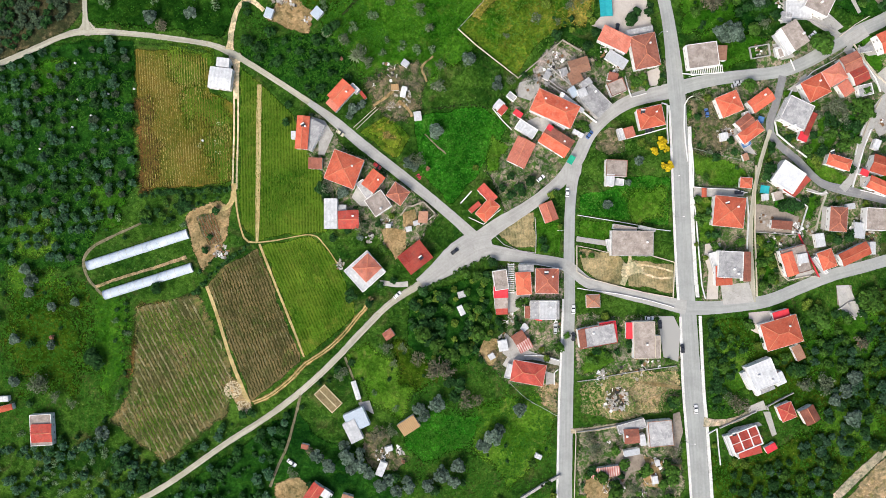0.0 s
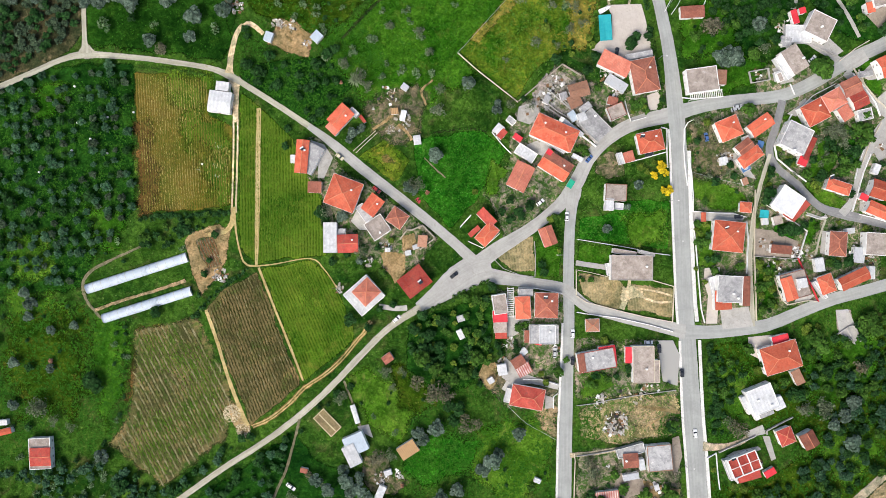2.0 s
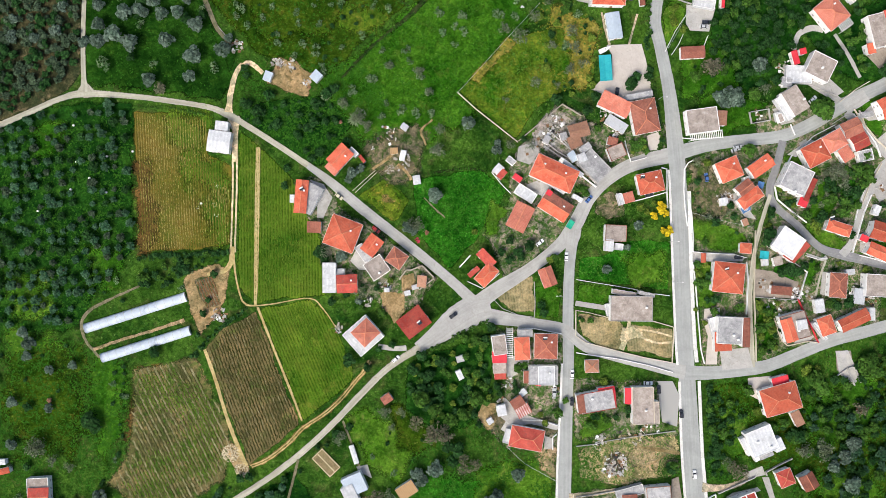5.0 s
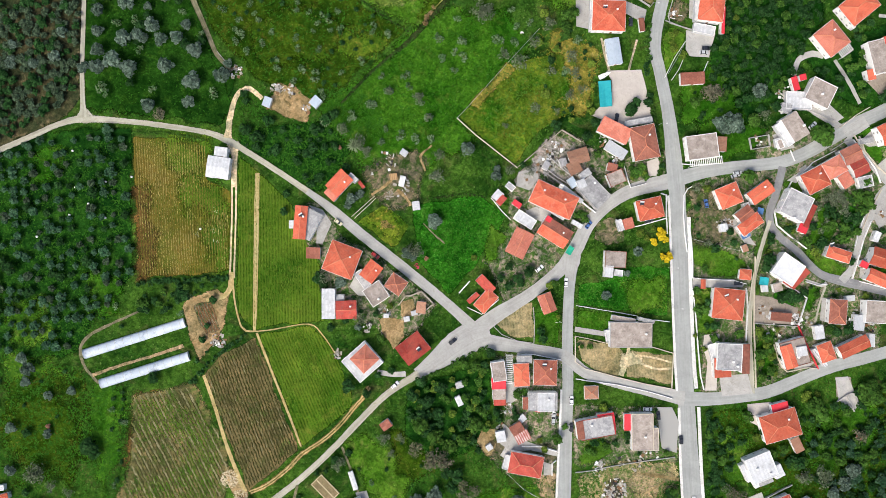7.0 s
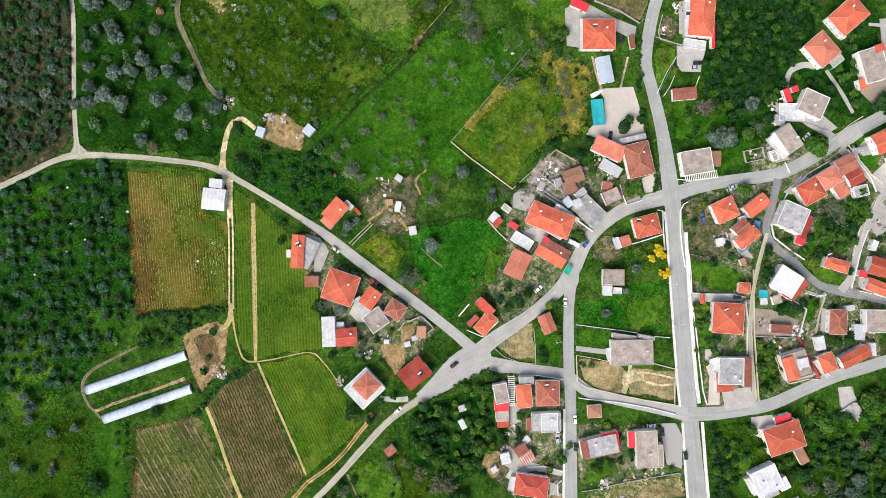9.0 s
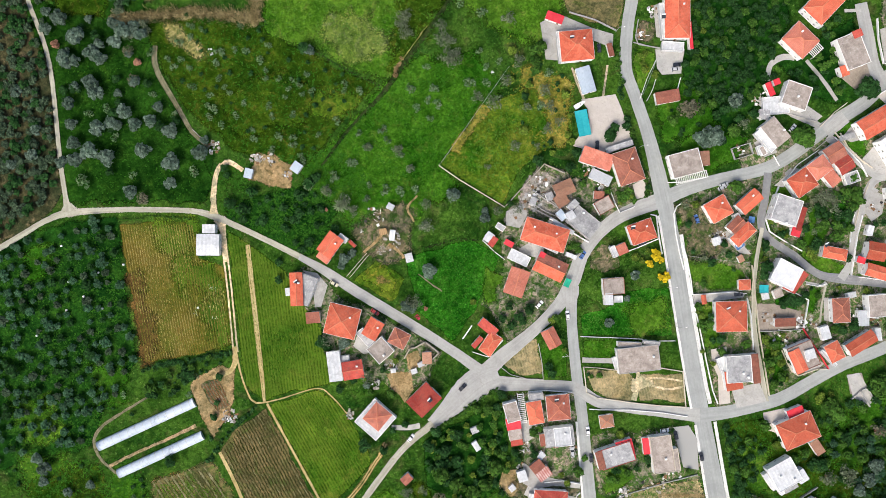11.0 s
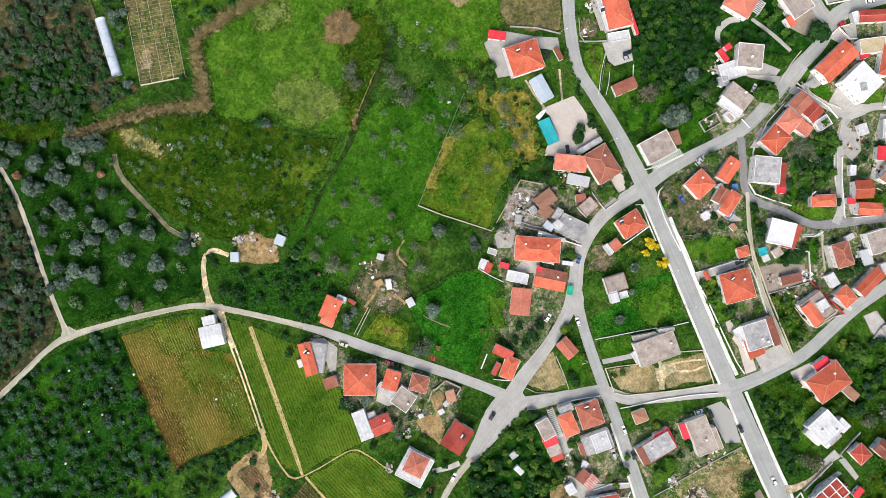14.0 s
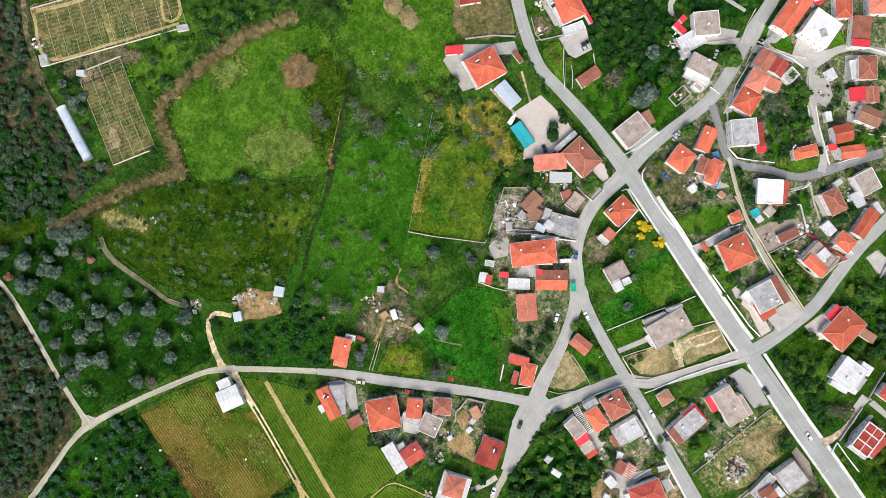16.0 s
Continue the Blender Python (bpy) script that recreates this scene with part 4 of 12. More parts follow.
def street_lamp(x, y, rot, h=7.5):
    top = empty("street_lamp", x, y, 0, rot)
    tagged(top, "grey steel street lamp at the roadside", "street lamp")
    shape("pole", *box(-0.09, -0.09, 0, 0.09, 0.09, h, 0.02), "steel", top)
    shape("arm", *box(0.09, -0.05, h - 0.3, 2.2, 0.05, h - 0.18), "steel", top)
    shape("lamp_head", *box(2.0, -0.16, h - 0.42, 2.8, 0.16, h - 0.28, 0.03), "frame_paint", top)
    return top


def stones(name, x, y, radius, count, size, material, label, category="rubble", seed=1, kind="stuff", high=0.5):
    """A heap or scatter of uneven stones and scraps, as one object."""
    rnd = random.Random(seed)
    pieces = []
    for _ in range(count):
        a, r = rnd.random() * 6.283, radius * math.sqrt(rnd.random())
        s = size * (0.4 + rnd.random())
        t = rnd.random() * 3.14
        h = s * (0.3 + 0.5 * rnd.random()) * high * 2
        q = [(s * (0.7 + 0.6 * rnd.random()) * math.cos(t + k * 1.5708), s * (0.5 + 0.5 * rnd.random()) * math.sin(t + k * 1.5708)) for k in range(4)]
        px, py = r * math.cos(a), r * math.sin(a)
        v = [(px + u, py + w, 0) for u, w in q] + [(px + u * 0.7, py + w * 0.7, h) for u, w in q]
        pieces.append((v, [(4, 5, 6, 7)] + [(i, (i + 1) % 4, 4 + (i + 1) % 4, 4 + i) for i in range(4)]))
    ob = shape(name, *joined(*pieces), material)
    ob.location = (x, y, 0)
    return tagged(ob, label, category, kind=kind)


# ---- plants ----
def leaf_cloud(rnd, lobes, count, size, up=0.8, slim=1.0):
    """Leaf sprays on the skin of several lobes: (x, y, z, radius, height)."""
    v, f = [], []
    total = sum(l[3] ** 2 for l in lobes)
    for lx, ly, lz, lr, lh in lobes:
        for _ in range(max(6, int(count * lr * lr / total))):
            while True:
                u = Vector((rnd.uniform(-1, 1), rnd.uniform(-1, 1), rnd.uniform(-0.55, 1)))
                if 0.2 < u.length < 1:
                    break
            u.normalize()
            depth = 1 - 0.35 * rnd.random() ** 2
            p = Vector((lx + u.x * lr * depth, ly + u.y * lr * depth, lz + u.z * lh * depth))
            nrm = (u + Vector((rnd.uniform(-0.7, 0.7), rnd.uniform(-0.7, 0.7), rnd.uniform(-0.3, 0.7) + up))).normalized()
            t = nrm.orthogonal().normalized()
            t.rotate(Matrix.Rotation(rnd.random() * 6.283, 3, nrm))
            s = size * (0.55 + 0.8 * rnd.random())
            w = nrm.cross(t) * s * slim * (0.45 + 0.3 * rnd.random())
            t = t * s
            k = len(v)
            v += [p - t, p + w + nrm * 0.1 * s, p + t * 0.9, p - w - nrm * 0.05 * s]
            f += [(k, k + 3, k + 2, k + 1)]
    return v, f


def limb(a, b, r0, r1, n=5):
    a, b = Vector(a), Vector(b)
    u = (b - a).normalized()
    s = u.orthogonal().normalized()
    t = u.cross(s)
    v = [p + (s * math.cos(2 * math.pi * i / n) + t * math.sin(2 * math.pi * i / n)) * r for p, r in ((a, r0), (b, r1)) for i in range(n)]
    return v, [(i, (i + 1) % n, n + (i + 1) % n, n + i) for i in range(n)]


TREES, GROWN = {}, {}
KINDS = {"olive": "olive_tree", "blue": "orchard_tree", "dark": "orchard_tree", "scrub": "scrub_tree", "green": "garden_tree", "lime": "citrus_tree", "bare": "bare_tree", "brown": "leafless_tree", "yellow": "mimosa_tree", "pink": "red_shrub", "young": "young_olive_tree", "bush": "bush", "palm": "palm"}


def tree_kind(key, leaf, label, radius, height, count, size, lobes=11, variants=4, bare=False, low=0.45, seed=3):
    """Several grown shapes of one kind of tree, to be copied."""
    TREES[key], GROWN[key] = [], []
    for k in range(variants):
        rnd = random.Random(seed * 100 + k)
        ls, limbs = [], [limb((0, 0, -0.1), (0.1, 0, height * 0.4), 0.045 * height, 0.03 * height, 7)]
        for i in range(lobes):
            a = 6.283 * (i * 0.382 + rnd.random() * 0.12)
            r = radius * (0.3 + 0.52 * rnd.random()) if i else 0.0
            lr = radius * (0.23 + 0.2 * rnd.random()) * (1.25 if i == 0 else 1)
            z = height * (low + (0.78 - low) * (1 - (r / radius) ** 2) + rnd.uniform(-0.05, 0.05))
            ls.append((r * math.cos(a), r * math.sin(a), z, lr, lr * 0.85))
            limbs.append(limb((0.1, 0, height * 0.38), (r * math.cos(a) * 0.9, r * math.sin(a) * 0.9, z), 0.02 * height, 0.008 * height))
        if bare:
            for i in range(46):
                l = ls[rnd.randrange(len(ls))]
                e = Vector((l[0], l[1], l[2]))
                u = Vector((rnd.uniform(-1, 1), rnd.uniform(-1, 1), rnd.uniform(-0.1, 0.9))).normalized()
                limbs.append(limb(e, e + u * l[3] * 1.5, 0.035, 0.008, 3))
        top = empty(KINDS[key], 0, 0, -300 - k)
        tagged(top, label, "bush" if key in ("bush", "pink") else "tree", group=KINDS[key].replace("_", " ") + "s of the village")
        wood, spray = joined(*limbs), leaf_cloud(rnd, ls, count, size)
        shape("trunk", *wood, "grey_twig" if bare else "bark", top)
        shape("crown", *spray, leaf, top)
        GROWN[key].append([(np.array([tuple(q) for q in vf[0]]), np.array(vf[1]), name) for vf, name in ((wood, "grey_twig" if bare else "bark"), (spray, leaf))])
        TREES[key].append(top)



def palm_kind(key, label, radius, fronds, seed=1):
    """A low palm: a short trunk under a star of drooping, folded fronds."""
    rnd = random.Random(seed)
    TREES[key], GROWN[key] = [], []
    top = empty(KINDS[key], 0, 0, -320)
    tagged(top, label, "palm", group="palms of the village")
    v, f = [], []
    for i in range(fronds):
        a = 6.283 * (i + 0.4 * rnd.random()) / fronds
        l, w = radius * rnd.uniform(0.65, 1.05), 0.34
        dx, dy = math.cos(a), math.sin(a)
        k = len(v)
        for t, z, wide in ((0.05, 2.4, 0.3), (0.4, 2.9, 1.0), (0.75, 2.5, 0.8), (1.0, 1.8, 0.1)):
            v += [(dx * l * t - dy * w * wide, dy * l * t + dx * w * wide, z - 0.12), (dx * l * t, dy * l * t, z), (dx * l * t + dy * w * wide, dy * l * t - dx * w * wide, z - 0.12)]
        for j in range(3):
            f += [(k + j * 3, k + j * 3 + 3, k + j * 3 + 4, k + j * 3 + 1), (k + j * 3 + 1, k + j * 3 + 4, k + j * 3 + 5, k + j * 3 + 2)]
    shape("trunk", *limb((0, 0, -0.1), (0, 0, 2.5), 0.3, 0.22, 8), "bark", top)
    shape("fronds", v, f, "palm_leaf", top)
    TREES[key].append(top)


USED = set()


def tree(key, x, y, s=1.0, seed=0):
    rnd = random.Random(int(x * 13.7) * 1009 + int(y * 7.3) + seed)
    base = rnd.choice(TREES[key])
    m = pose(x, y, 0, 0, 0, rnd.random() * 360)
    k = s * rnd.uniform(0.88, 1.12)
    if base.name not in USED:
        USED.add(base.name)
        ob = base
        ob.matrix_basis = m
    else:
        ob = copy_thing(base, m)
    ob.scale = (k, k, k * rnd.uniform(0.85, 1.1))
    return ob


def inside(x, y, poly):
    c = False
    for (ax, ay), (bx, by) in zip(poly, poly[1:] + poly[:1]):
        if (ay > y) != (by > y) and x < (bx - ax) * (y - ay) / (by - ay) + ax:
            c = not c
    return c


def free(x, y, r):
    """Whether a plant of that radius stands clear of buildings and roads."""
    for hx, hy, hw, hd, ca, sa in BUILT:
        u, w = (x - hx) * ca + (y - hy) * sa, (y - hy) * ca - (x - hx) * sa
        if abs(u) < hw + r and abs(w) < hd + r:
            return False
    if any(abs(x - cx) < cr and abs(y - cy) < cr and inside(x, y, poly) for poly, cx, cy, cr in PAVED):
        return False
    i, j = int(x // 8), int(y // 8)
    return all((x - a) ** 2 + (y - b) ** 2 > (r + c) ** 2 for u in range(i - 2, i + 3) for w in range(j - 2, j + 3) for a, b, c in LANES.get((u, w), ()))


def spots(kinds, poly, apart, s=1.0, jitter=0.35, keep=1.0, rot=0.0, seed=1, clear=0.9):
    """Places for trees in loose rows inside a plot, clear of buildings and roads."""
    rnd = random.Random(seed)
    cx, cy = sum(p[0] for p in poly) / len(poly), sum(p[1] for p in poly) / len(poly)
    ca, sa = math.cos(radians(rot)), math.sin(radians(rot))
    far = max(math.hypot(p[0] - cx, p[1] - cy) for p in poly)
    n = int(far / apart) + 1
    for i in range(-n, n + 1):
        for j in range(-n, n + 1):
            u, w = (i + rnd.uniform(-jitter, jitter)) * apart, (j + rnd.uniform(-jitter, jitter)) * apart
            x, y = cx + u * ca - w * sa, cy + u * sa + w * ca
            if rnd.random() < keep and inside(x, y, poly) and free(x, y, clear):
                yield rnd.choice(kinds), x, y, s * rnd.uniform(0.7, 1.2)


def orchard(kinds, poly, apart, **more):
    """Separate trees in loose rows."""
    for key, x, y, s in spots(kinds, poly, apart, **more):
        tree(key, x, y, s)


def grove(kinds, poly, apart, label="thicket of dark green trees and bushes", **more):
    """Trees that stand too thick to tell apart, as one object."""
    rnd = random.Random(len(poly) * 7 + int(apart * 100))
    verts, quads, slots, names, base = [], [], [], [], 0
    for key, x, y, s in spots(kinds, poly, apart, **more):
        a = rnd.random() * 6.283
        turn = np.array([[math.cos(a), math.sin(a), 0], [-math.sin(a), math.cos(a), 0], [0, 0, rnd.uniform(0.8, 1.1)]]) * s
        for v, f, name in rnd.choice(GROWN[key]):
            if name not in names:
                names.append(name)
            verts.append(v @ turn + (x, y, 0))
            quads.append(f + base)
            slots.append(np.full(len(f), names.index(name)))
            base += len(v)
    if not verts:
        return None
    v, q, k = np.concatenate(verts), np.concatenate(quads), np.concatenate(slots)
    me = bpy.data.meshes.new("thicket")
    me.vertices.add(len(v))
    me.vertices.foreach_set("co", v.ravel())
    me.loops.add(q.size)
    me.loops.foreach_set("vertex_index", q.ravel().astype(np.int32))
    me.polygons.add(len(q))
    me.polygons.foreach_set("loop_start", np.arange(0, q.size, 4, dtype=np.int32))
    me.polygons.foreach_set("material_index", k.astype(np.int32))
    me.update(calc_edges=True)
    for name in names:
        me.materials.append(M[name])
    return tagged(new("thicket", me), label, "trees", kind="stuff")


def scatter(name, poly, count, size, high, material, label, category, seed=1, flat=0.6):
    """Low plants strewn over a plot, as one object of many small blades."""
    rnd = np.random.default_rng(seed)
    xs, ys = [p[0] for p in poly], [p[1] for p in poly]
    pts = []
    while len(pts) < count * 0.6:
        x, y = rnd.uniform(min(xs), max(xs)), rnd.uniform(min(ys), max(ys))
        if inside(x, y, poly) and noise.noise((x * 0.07, y * 0.07, seed)) > -0.25 + 0.5 * (rnd.random() - 0.5):
            if free(x, y, 0.3):
                pts.append((x, y))
    v, f = [], []
    for x, y in pts:
        s = size * (0.4 + rnd.random())
        for _ in range(4):
            a, lean = rnd.random() * 6.283, flat + 0.4 * rnd.random()
            dx, dy = math.cos(a), math.sin(a)
            h, o = high * 0.45 * (0.5 + rnd.random()), s * lean
            w = s * 0.32
            k = len(v)
            v += [(x - dy * w * 0.4, y + dx * w * 0.4, 0), (x + dy * w * 0.4, y - dx * w * 0.4, 0), (x + dx * o + dy * w, y + dy * o - dx * w, h), (x + dx * o * 1.3, y + dy * o * 1.3, h * 0.8), (x + dx * o - dy * w, y + dy * o + dx * w, h)]
            f.append((k, k + 1, k + 2, k + 3, k + 4))
    return tagged(shape(name, v, f, material), label, category, kind="stuff")


def rows(name, poly, turn, apart, width, high, material, label, category, gaps=0.15, seed=1, long=0.6, step=0.8):
    """Ragged rows of small clods or tufts across a field, as one object."""
    rnd = random.Random(seed)
    ca, sa = math.cos(radians(turn)), math.sin(radians(turn))
    turned = [(x * ca + y * sa, y * ca - x * sa) for x, y in poly]
    lo, hi = min(p[1] for p in turned), max(p[1] for p in turned)
    v, f = [], []
    c = lo + apart / 2
    while c < hi:
        cuts = sorted(a[0] + (c - a[1]) / (b[1] - a[1]) * (b[0] - a[0]) for a, b in zip(turned, turned[1:] + turned[:1]) if (a[1] > c) != (b[1] > c))
        for u0, u1 in zip(cuts[::2], cuts[1::2]):
            u = u0 + rnd.uniform(0, 1)
            while u < u1:
                if noise.noise((u * 0.05, c * 0.05, seed)) + rnd.uniform(-0.35, 0.35) > gaps - 0.3:
                    b = c + rnd.gauss(0, 0.22) * width + 0.5 * noise.noise((u * 0.06, c * 0.02, seed + 3))
                    l, w, z = long * rnd.uniform(0.3, 0.95), width * rnd.uniform(0.14, 0.42), high * rnd.uniform(0.3, 1.0)
                    t = rnd.uniform(-0.35, 0.35)
                    k = len(v)
                    for p, q, h in ((-l, -w * 0.5, 0.0), (-l * 0.3, -w, 0.0), (l, -w * 0.4, 0.0), (l * 0.4, w, 0.0), (-l * 0.7, w * 0.7, 0.0), (0.0, 0.0, z)):
                        p, q = u + p - q * t, b + q + p * t
                        v.append((p * ca - q * sa, p * sa + q * ca, h + 0.1))
                    f += [(k + i, k + (i + 1) % 5, k + 5) for i in range(5)]
                u += long * step * rnd.uniform(0.6, 1.4)
        c += apart * rnd.uniform(0.94, 1.06)
    return tagged(shape(name, v, f, material), label, category, kind="stuff")


def reeds(pts, width, high, material, label, count=10, blade=0.08, seed=1, name="reeds"):
    """A band of tall dry stems that lean outward from its middle line."""
    rnd = random.Random(seed)
    line = spline([(*p, 0) for p in pts], 1.0)
    nrm = normals(line)
    v, f = [], []
    for p, n in zip(line, nrm):
        wide = width * (0.8 + 0.6 * noise.noise((p[0] * 0.1, p[1] * 0.1, seed)))
        for _ in range(count):
            o = rnd.gauss(0, 0.33)
            x, y = p[0] + n[0] * o * wide + rnd.uniform(-0.6, 0.6), p[1] + n[1] * o * wide + rnd.uniform(-0.6, 0.6)
            lean = o * 1.2 + rnd.uniform(-0.9, 0.9)
            h = high * rnd.uniform(0.5, 1.1)
            ex, ey = x + n[0] * lean * h * 0.35 + rnd.uniform(-0.5, 0.5), y + n[1] * lean * h * 0.35 + rnd.uniform(-0.5, 0.5)
            a = rnd.random() * 6.283
            bx, by = math.cos(a) * blade, math.sin(a) * blade
            k = len(v)
            v += [(x - bx, y - by, 0), (x + bx, y + by, 0), (ex + bx * 1.8, ey + by * 1.8, h), (ex - bx * 0.6, ey - by * 0.6, h * 0.94)]
            f.append((k, k + 1, k + 2, k + 3))
    return tagged(shape(name, v, f, material), label, "reeds", kind="stuff")


def cane_mound(x, y, radius, high, count, material, label, seed=1, name="thicket"):
    """A low mound of thin canes that spread from its middle, thinning out at an uneven rim."""
    rnd = random.Random(seed)
    v, f = [], []
    for _ in range(count):
        a = rnd.random() * 6.283
        rim = radius * (0.85 + 0.35 * noise.noise((math.cos(a) * 1.6, math.sin(a) * 1.6, seed)))
        r0 = rim * rnd.random() ** 0.7 * 0.85
        lean = a + rnd.uniform(-0.5, 0.5)
        run = radius * rnd.uniform(0.08, 0.26)
        z0 = high * (1 - (r0 / rim) ** 2) * rnd.uniform(0.3, 1.0)
        z1 = max(0.1, z0 + high * rnd.uniform(-0.3, 0.15))
        px, py = r0 * math.cos(a), r0 * math.sin(a)
        dx, dy = math.cos(lean), math.sin(lean)
        w = rnd.uniform(0.05, 0.13)
        k = len(v)
        v += [(px - dy * w, py + dx * w, z0), (px + dy * w, py - dx * w, z0), (px + dx * run, py + dy * run, z1)]
        f.append((k, k + 1, k + 2))
    ob = shape(name, v, f, material)
    ob.location = (x, y, 0)
    return tagged(ob, label, "reeds" if name == "reeds" else "thicket", kind="stuff")


def hedge(pts, material, label, width=1.6, high=1.8, count=26, size=0.55, seed=5, name="hedge", slim=1.0):
    """A hedge or a band of reeds along a line."""
    rnd = random.Random(seed)
    line = spline([(*p, 0) for p in pts], 1.6)
    lobes = []
    for p in line:
        for _ in range(2):
            wide = 0.75 + 0.5 * noise.noise((p[0] * 0.08, p[1] * 0.08, seed))
            r = width * rnd.uniform(0.22, 0.6) * wide
            lobes.append((p[0] + rnd.uniform(-0.35, 0.35) * width, p[1] + rnd.uniform(-0.35, 0.35) * width, high * rnd.uniform(0.4, 0.6), r, high * 0.5))
    v, f = leaf_cloud(rnd, lobes, count * len(line), size, slim=slim)
    return tagged(shape(name, v, f, material), label, "hedge", kind="stuff")


tree_kind("olive", "olive_leaf", "grey-green olive tree standing in grass", 2.9, 4.8, 420, 0.55, seed=1)
tree_kind("blue", "orchard_leaf", "bluish green orchard tree with an uneven crown", 2.5, 3.8, 300, 0.55, lobes=9, seed=21)
tree_kind("dark", "dark_leaf", "dark green orchard tree standing in grass", 2.3, 4.0, 330, 0.55, seed=2)
tree_kind("scrub", "scrub_leaf", "dull dark scrub tree on brown ground", 2.3, 3.4, 300, 0.5, seed=12)
tree_kind("green", "green_leaf", "fresh green garden tree with a round crown", 2.4, 4.2, 360, 0.55, seed=3)
tree_kind("lime", "lime_leaf", "yellow-green citrus tree in a garden", 1.9, 3.2, 260, 0.5, variants=3, seed=4)
tree_kind("bare", "grey_twig", "leafless grey tree with a spread of bare twigs", 2.8, 4.5, 150, 0.32, variants=3, bare=True, seed=5)
tree_kind("brown", "brown_twig", "leafless brown tree with fine twigs", 2.8, 4.3, 170, 0.34, variants=3, bare=True, seed=6)
tree_kind("yellow", "yellow_leaf", "mimosa tree in full yellow bloom at the roadside", 2.6, 4.6, 420, 0.5, variants=2, seed=7)
tree_kind("pink", "pink_leaf", "small tree with reddish pink foliage", 2.0, 3.2, 260, 0.45, variants=2, seed=8)
tree_kind("young", "young_leaf", "young olive tree with a thin grey crown", 2.2, 2.1, 120, 0.34, lobes=8, variants=3, seed=9)
tree_kind("bush", "dark_leaf", "low dark green bush", 1.3, 1.5, 130, 0.45, lobes=6, variants=3, low=0.3, seed=10)


palm_kind("palm", "low palm with pale spreading fronds in grass", 4.0, 15, seed=14)


# ---- ground ----
tagged(shape("ground", [(-2500, -2500, 0), (2500, -2500, 0), (2500, 2500, 0), (-2500, 2500, 0)], [(0, 1, 2, 3)], "grass"), "green winter grass over flat open farmland", "ground", kind="structure")
# the orchard floor's colour already holds the shade of its trees
patch("orchard_floor", [(-228.44, 84.18), (-185.13, 97.71), (-148.59, 99.87), (-147.24, 30.04), (-167.54, 7.04), (-174.3, -7.85), (-228.44, -15.97)], "shade_tinted_floor", "orchard grass with the trees' shade painted into its green", "ground", soft=3)
patch("scrub_ground", [(-224.65, 91.04), (-208.47, 90.54), (-178.31, 106.36), (-172.69, 113.74), (-169.38, 178.4), (-168.92, 237.75), (-236.32, 239.8)], "scrub_floor", "brown scrubland with patches of bare soil", "ground", soft=3)
patch("scrub_ground", [(-113.39, 325.46), (-84.45, 308.13), (-103.16, 269.01), (-105.44, 238.93), (-108.66, 212.55), (-98.47, 203.31), (-135.02, 200.03), (-179.92, 214.34)], "scrub_floor", "brown scrubland beside the greenhouses", "ground", soft=3)
patch("olive_ground", [(-122.2, 176.97), (-109.62, 146.9), (-88.71, 124.68), (-56.69, 112.91), (-17.84, 148.16), (-54.97, 169.53), (-70.73, 183.5), (-97.45, 192.4), (-121.71, 193.14)], "olive_floor", "worn olive-green grass in a young grove", "ground", soft=3)
# both grove patches carry the olive trees' shade as darker green
patch("grove_ground", [(-163.69, 232.19), (-123.26, 230.96), (-122.2, 176.97), (-113.75, 144.33), (-99.49, 125.01), (-104.26, 101.41), (-137.87, 105.13), (-164.78, 107.56), (-168.32, 124.4), (-165.82, 162.1)], "shade_tinted_grove", "green grass under olive trees, darkened for their shade", "ground", soft=3)
patch("grove_ground", [(-176.68, 209.25), (-139.46, 192.62), (-122.05, 179.68), (-108.58, 133.88), (-100.7, 110.29), (-106.24, 101.03), (-170.34, 109.53), (-170.13, 136.14), (-170.16, 167.61), (-180.84, 202.3)], "shade_tinted_grove", "green grass under olive trees, darkened for their shade", "ground", soft=3)
patch("garden_ground", [(-139.12, -124.23), (-103.93, -99.33), (-71.45, -76.06), (-60.63, -89.05), (-49.8, -94.46), (-28.15, -107.99), (-17.32, -124.23)], "shade_tinted_floor", "overgrown ground below the lane, darkened for plant shade", "ground", soft=2.5)
patch("garden_ground", [(-98.52, 92.3), (-90.4, 100.41), (-49.8, 103.12), (-44.39, 89.59), (-52.51, 73.35), (-60.63, 69.29), (-82.28, 84.18)], "shade_tinted_floor", "ground by the lane with tree shade painted in", "ground", soft=2.5)
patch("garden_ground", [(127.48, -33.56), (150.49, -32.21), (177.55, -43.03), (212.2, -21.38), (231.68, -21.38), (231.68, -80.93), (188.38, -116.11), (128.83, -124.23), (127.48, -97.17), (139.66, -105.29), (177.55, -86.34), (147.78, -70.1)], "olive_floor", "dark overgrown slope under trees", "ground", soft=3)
patch("garden_ground", [(116.26, 210.19), (183.66, 208.15), (181.94, 151.53), (170.74, 138.38), (167.48, 119.59), (139.86, 98.85), (113.11, 106.41), (127.04, 120.82), (127.86, 147.78), (139.3, 169.02)], "shade_tinted_floor", "wooded ground behind the houses, coloured with tree shade", "ground", soft=2.5)
patch("frame_ground", [(-89.64, 251.19), (-68.54, 245.79), (-75.83, 202.35), (-96.67, 205.47)], "frame_soil", "weedy ground inside the greenhouse frame", "ground", soft=1)
patch("frame_ground", [(-100.03, 263.02), (-33.1, 244.54), (-25.85, 269.15), (-92.34, 291.49)], "frame_soil", "weedy ground inside the wide greenhouse frame", "ground", soft=1)
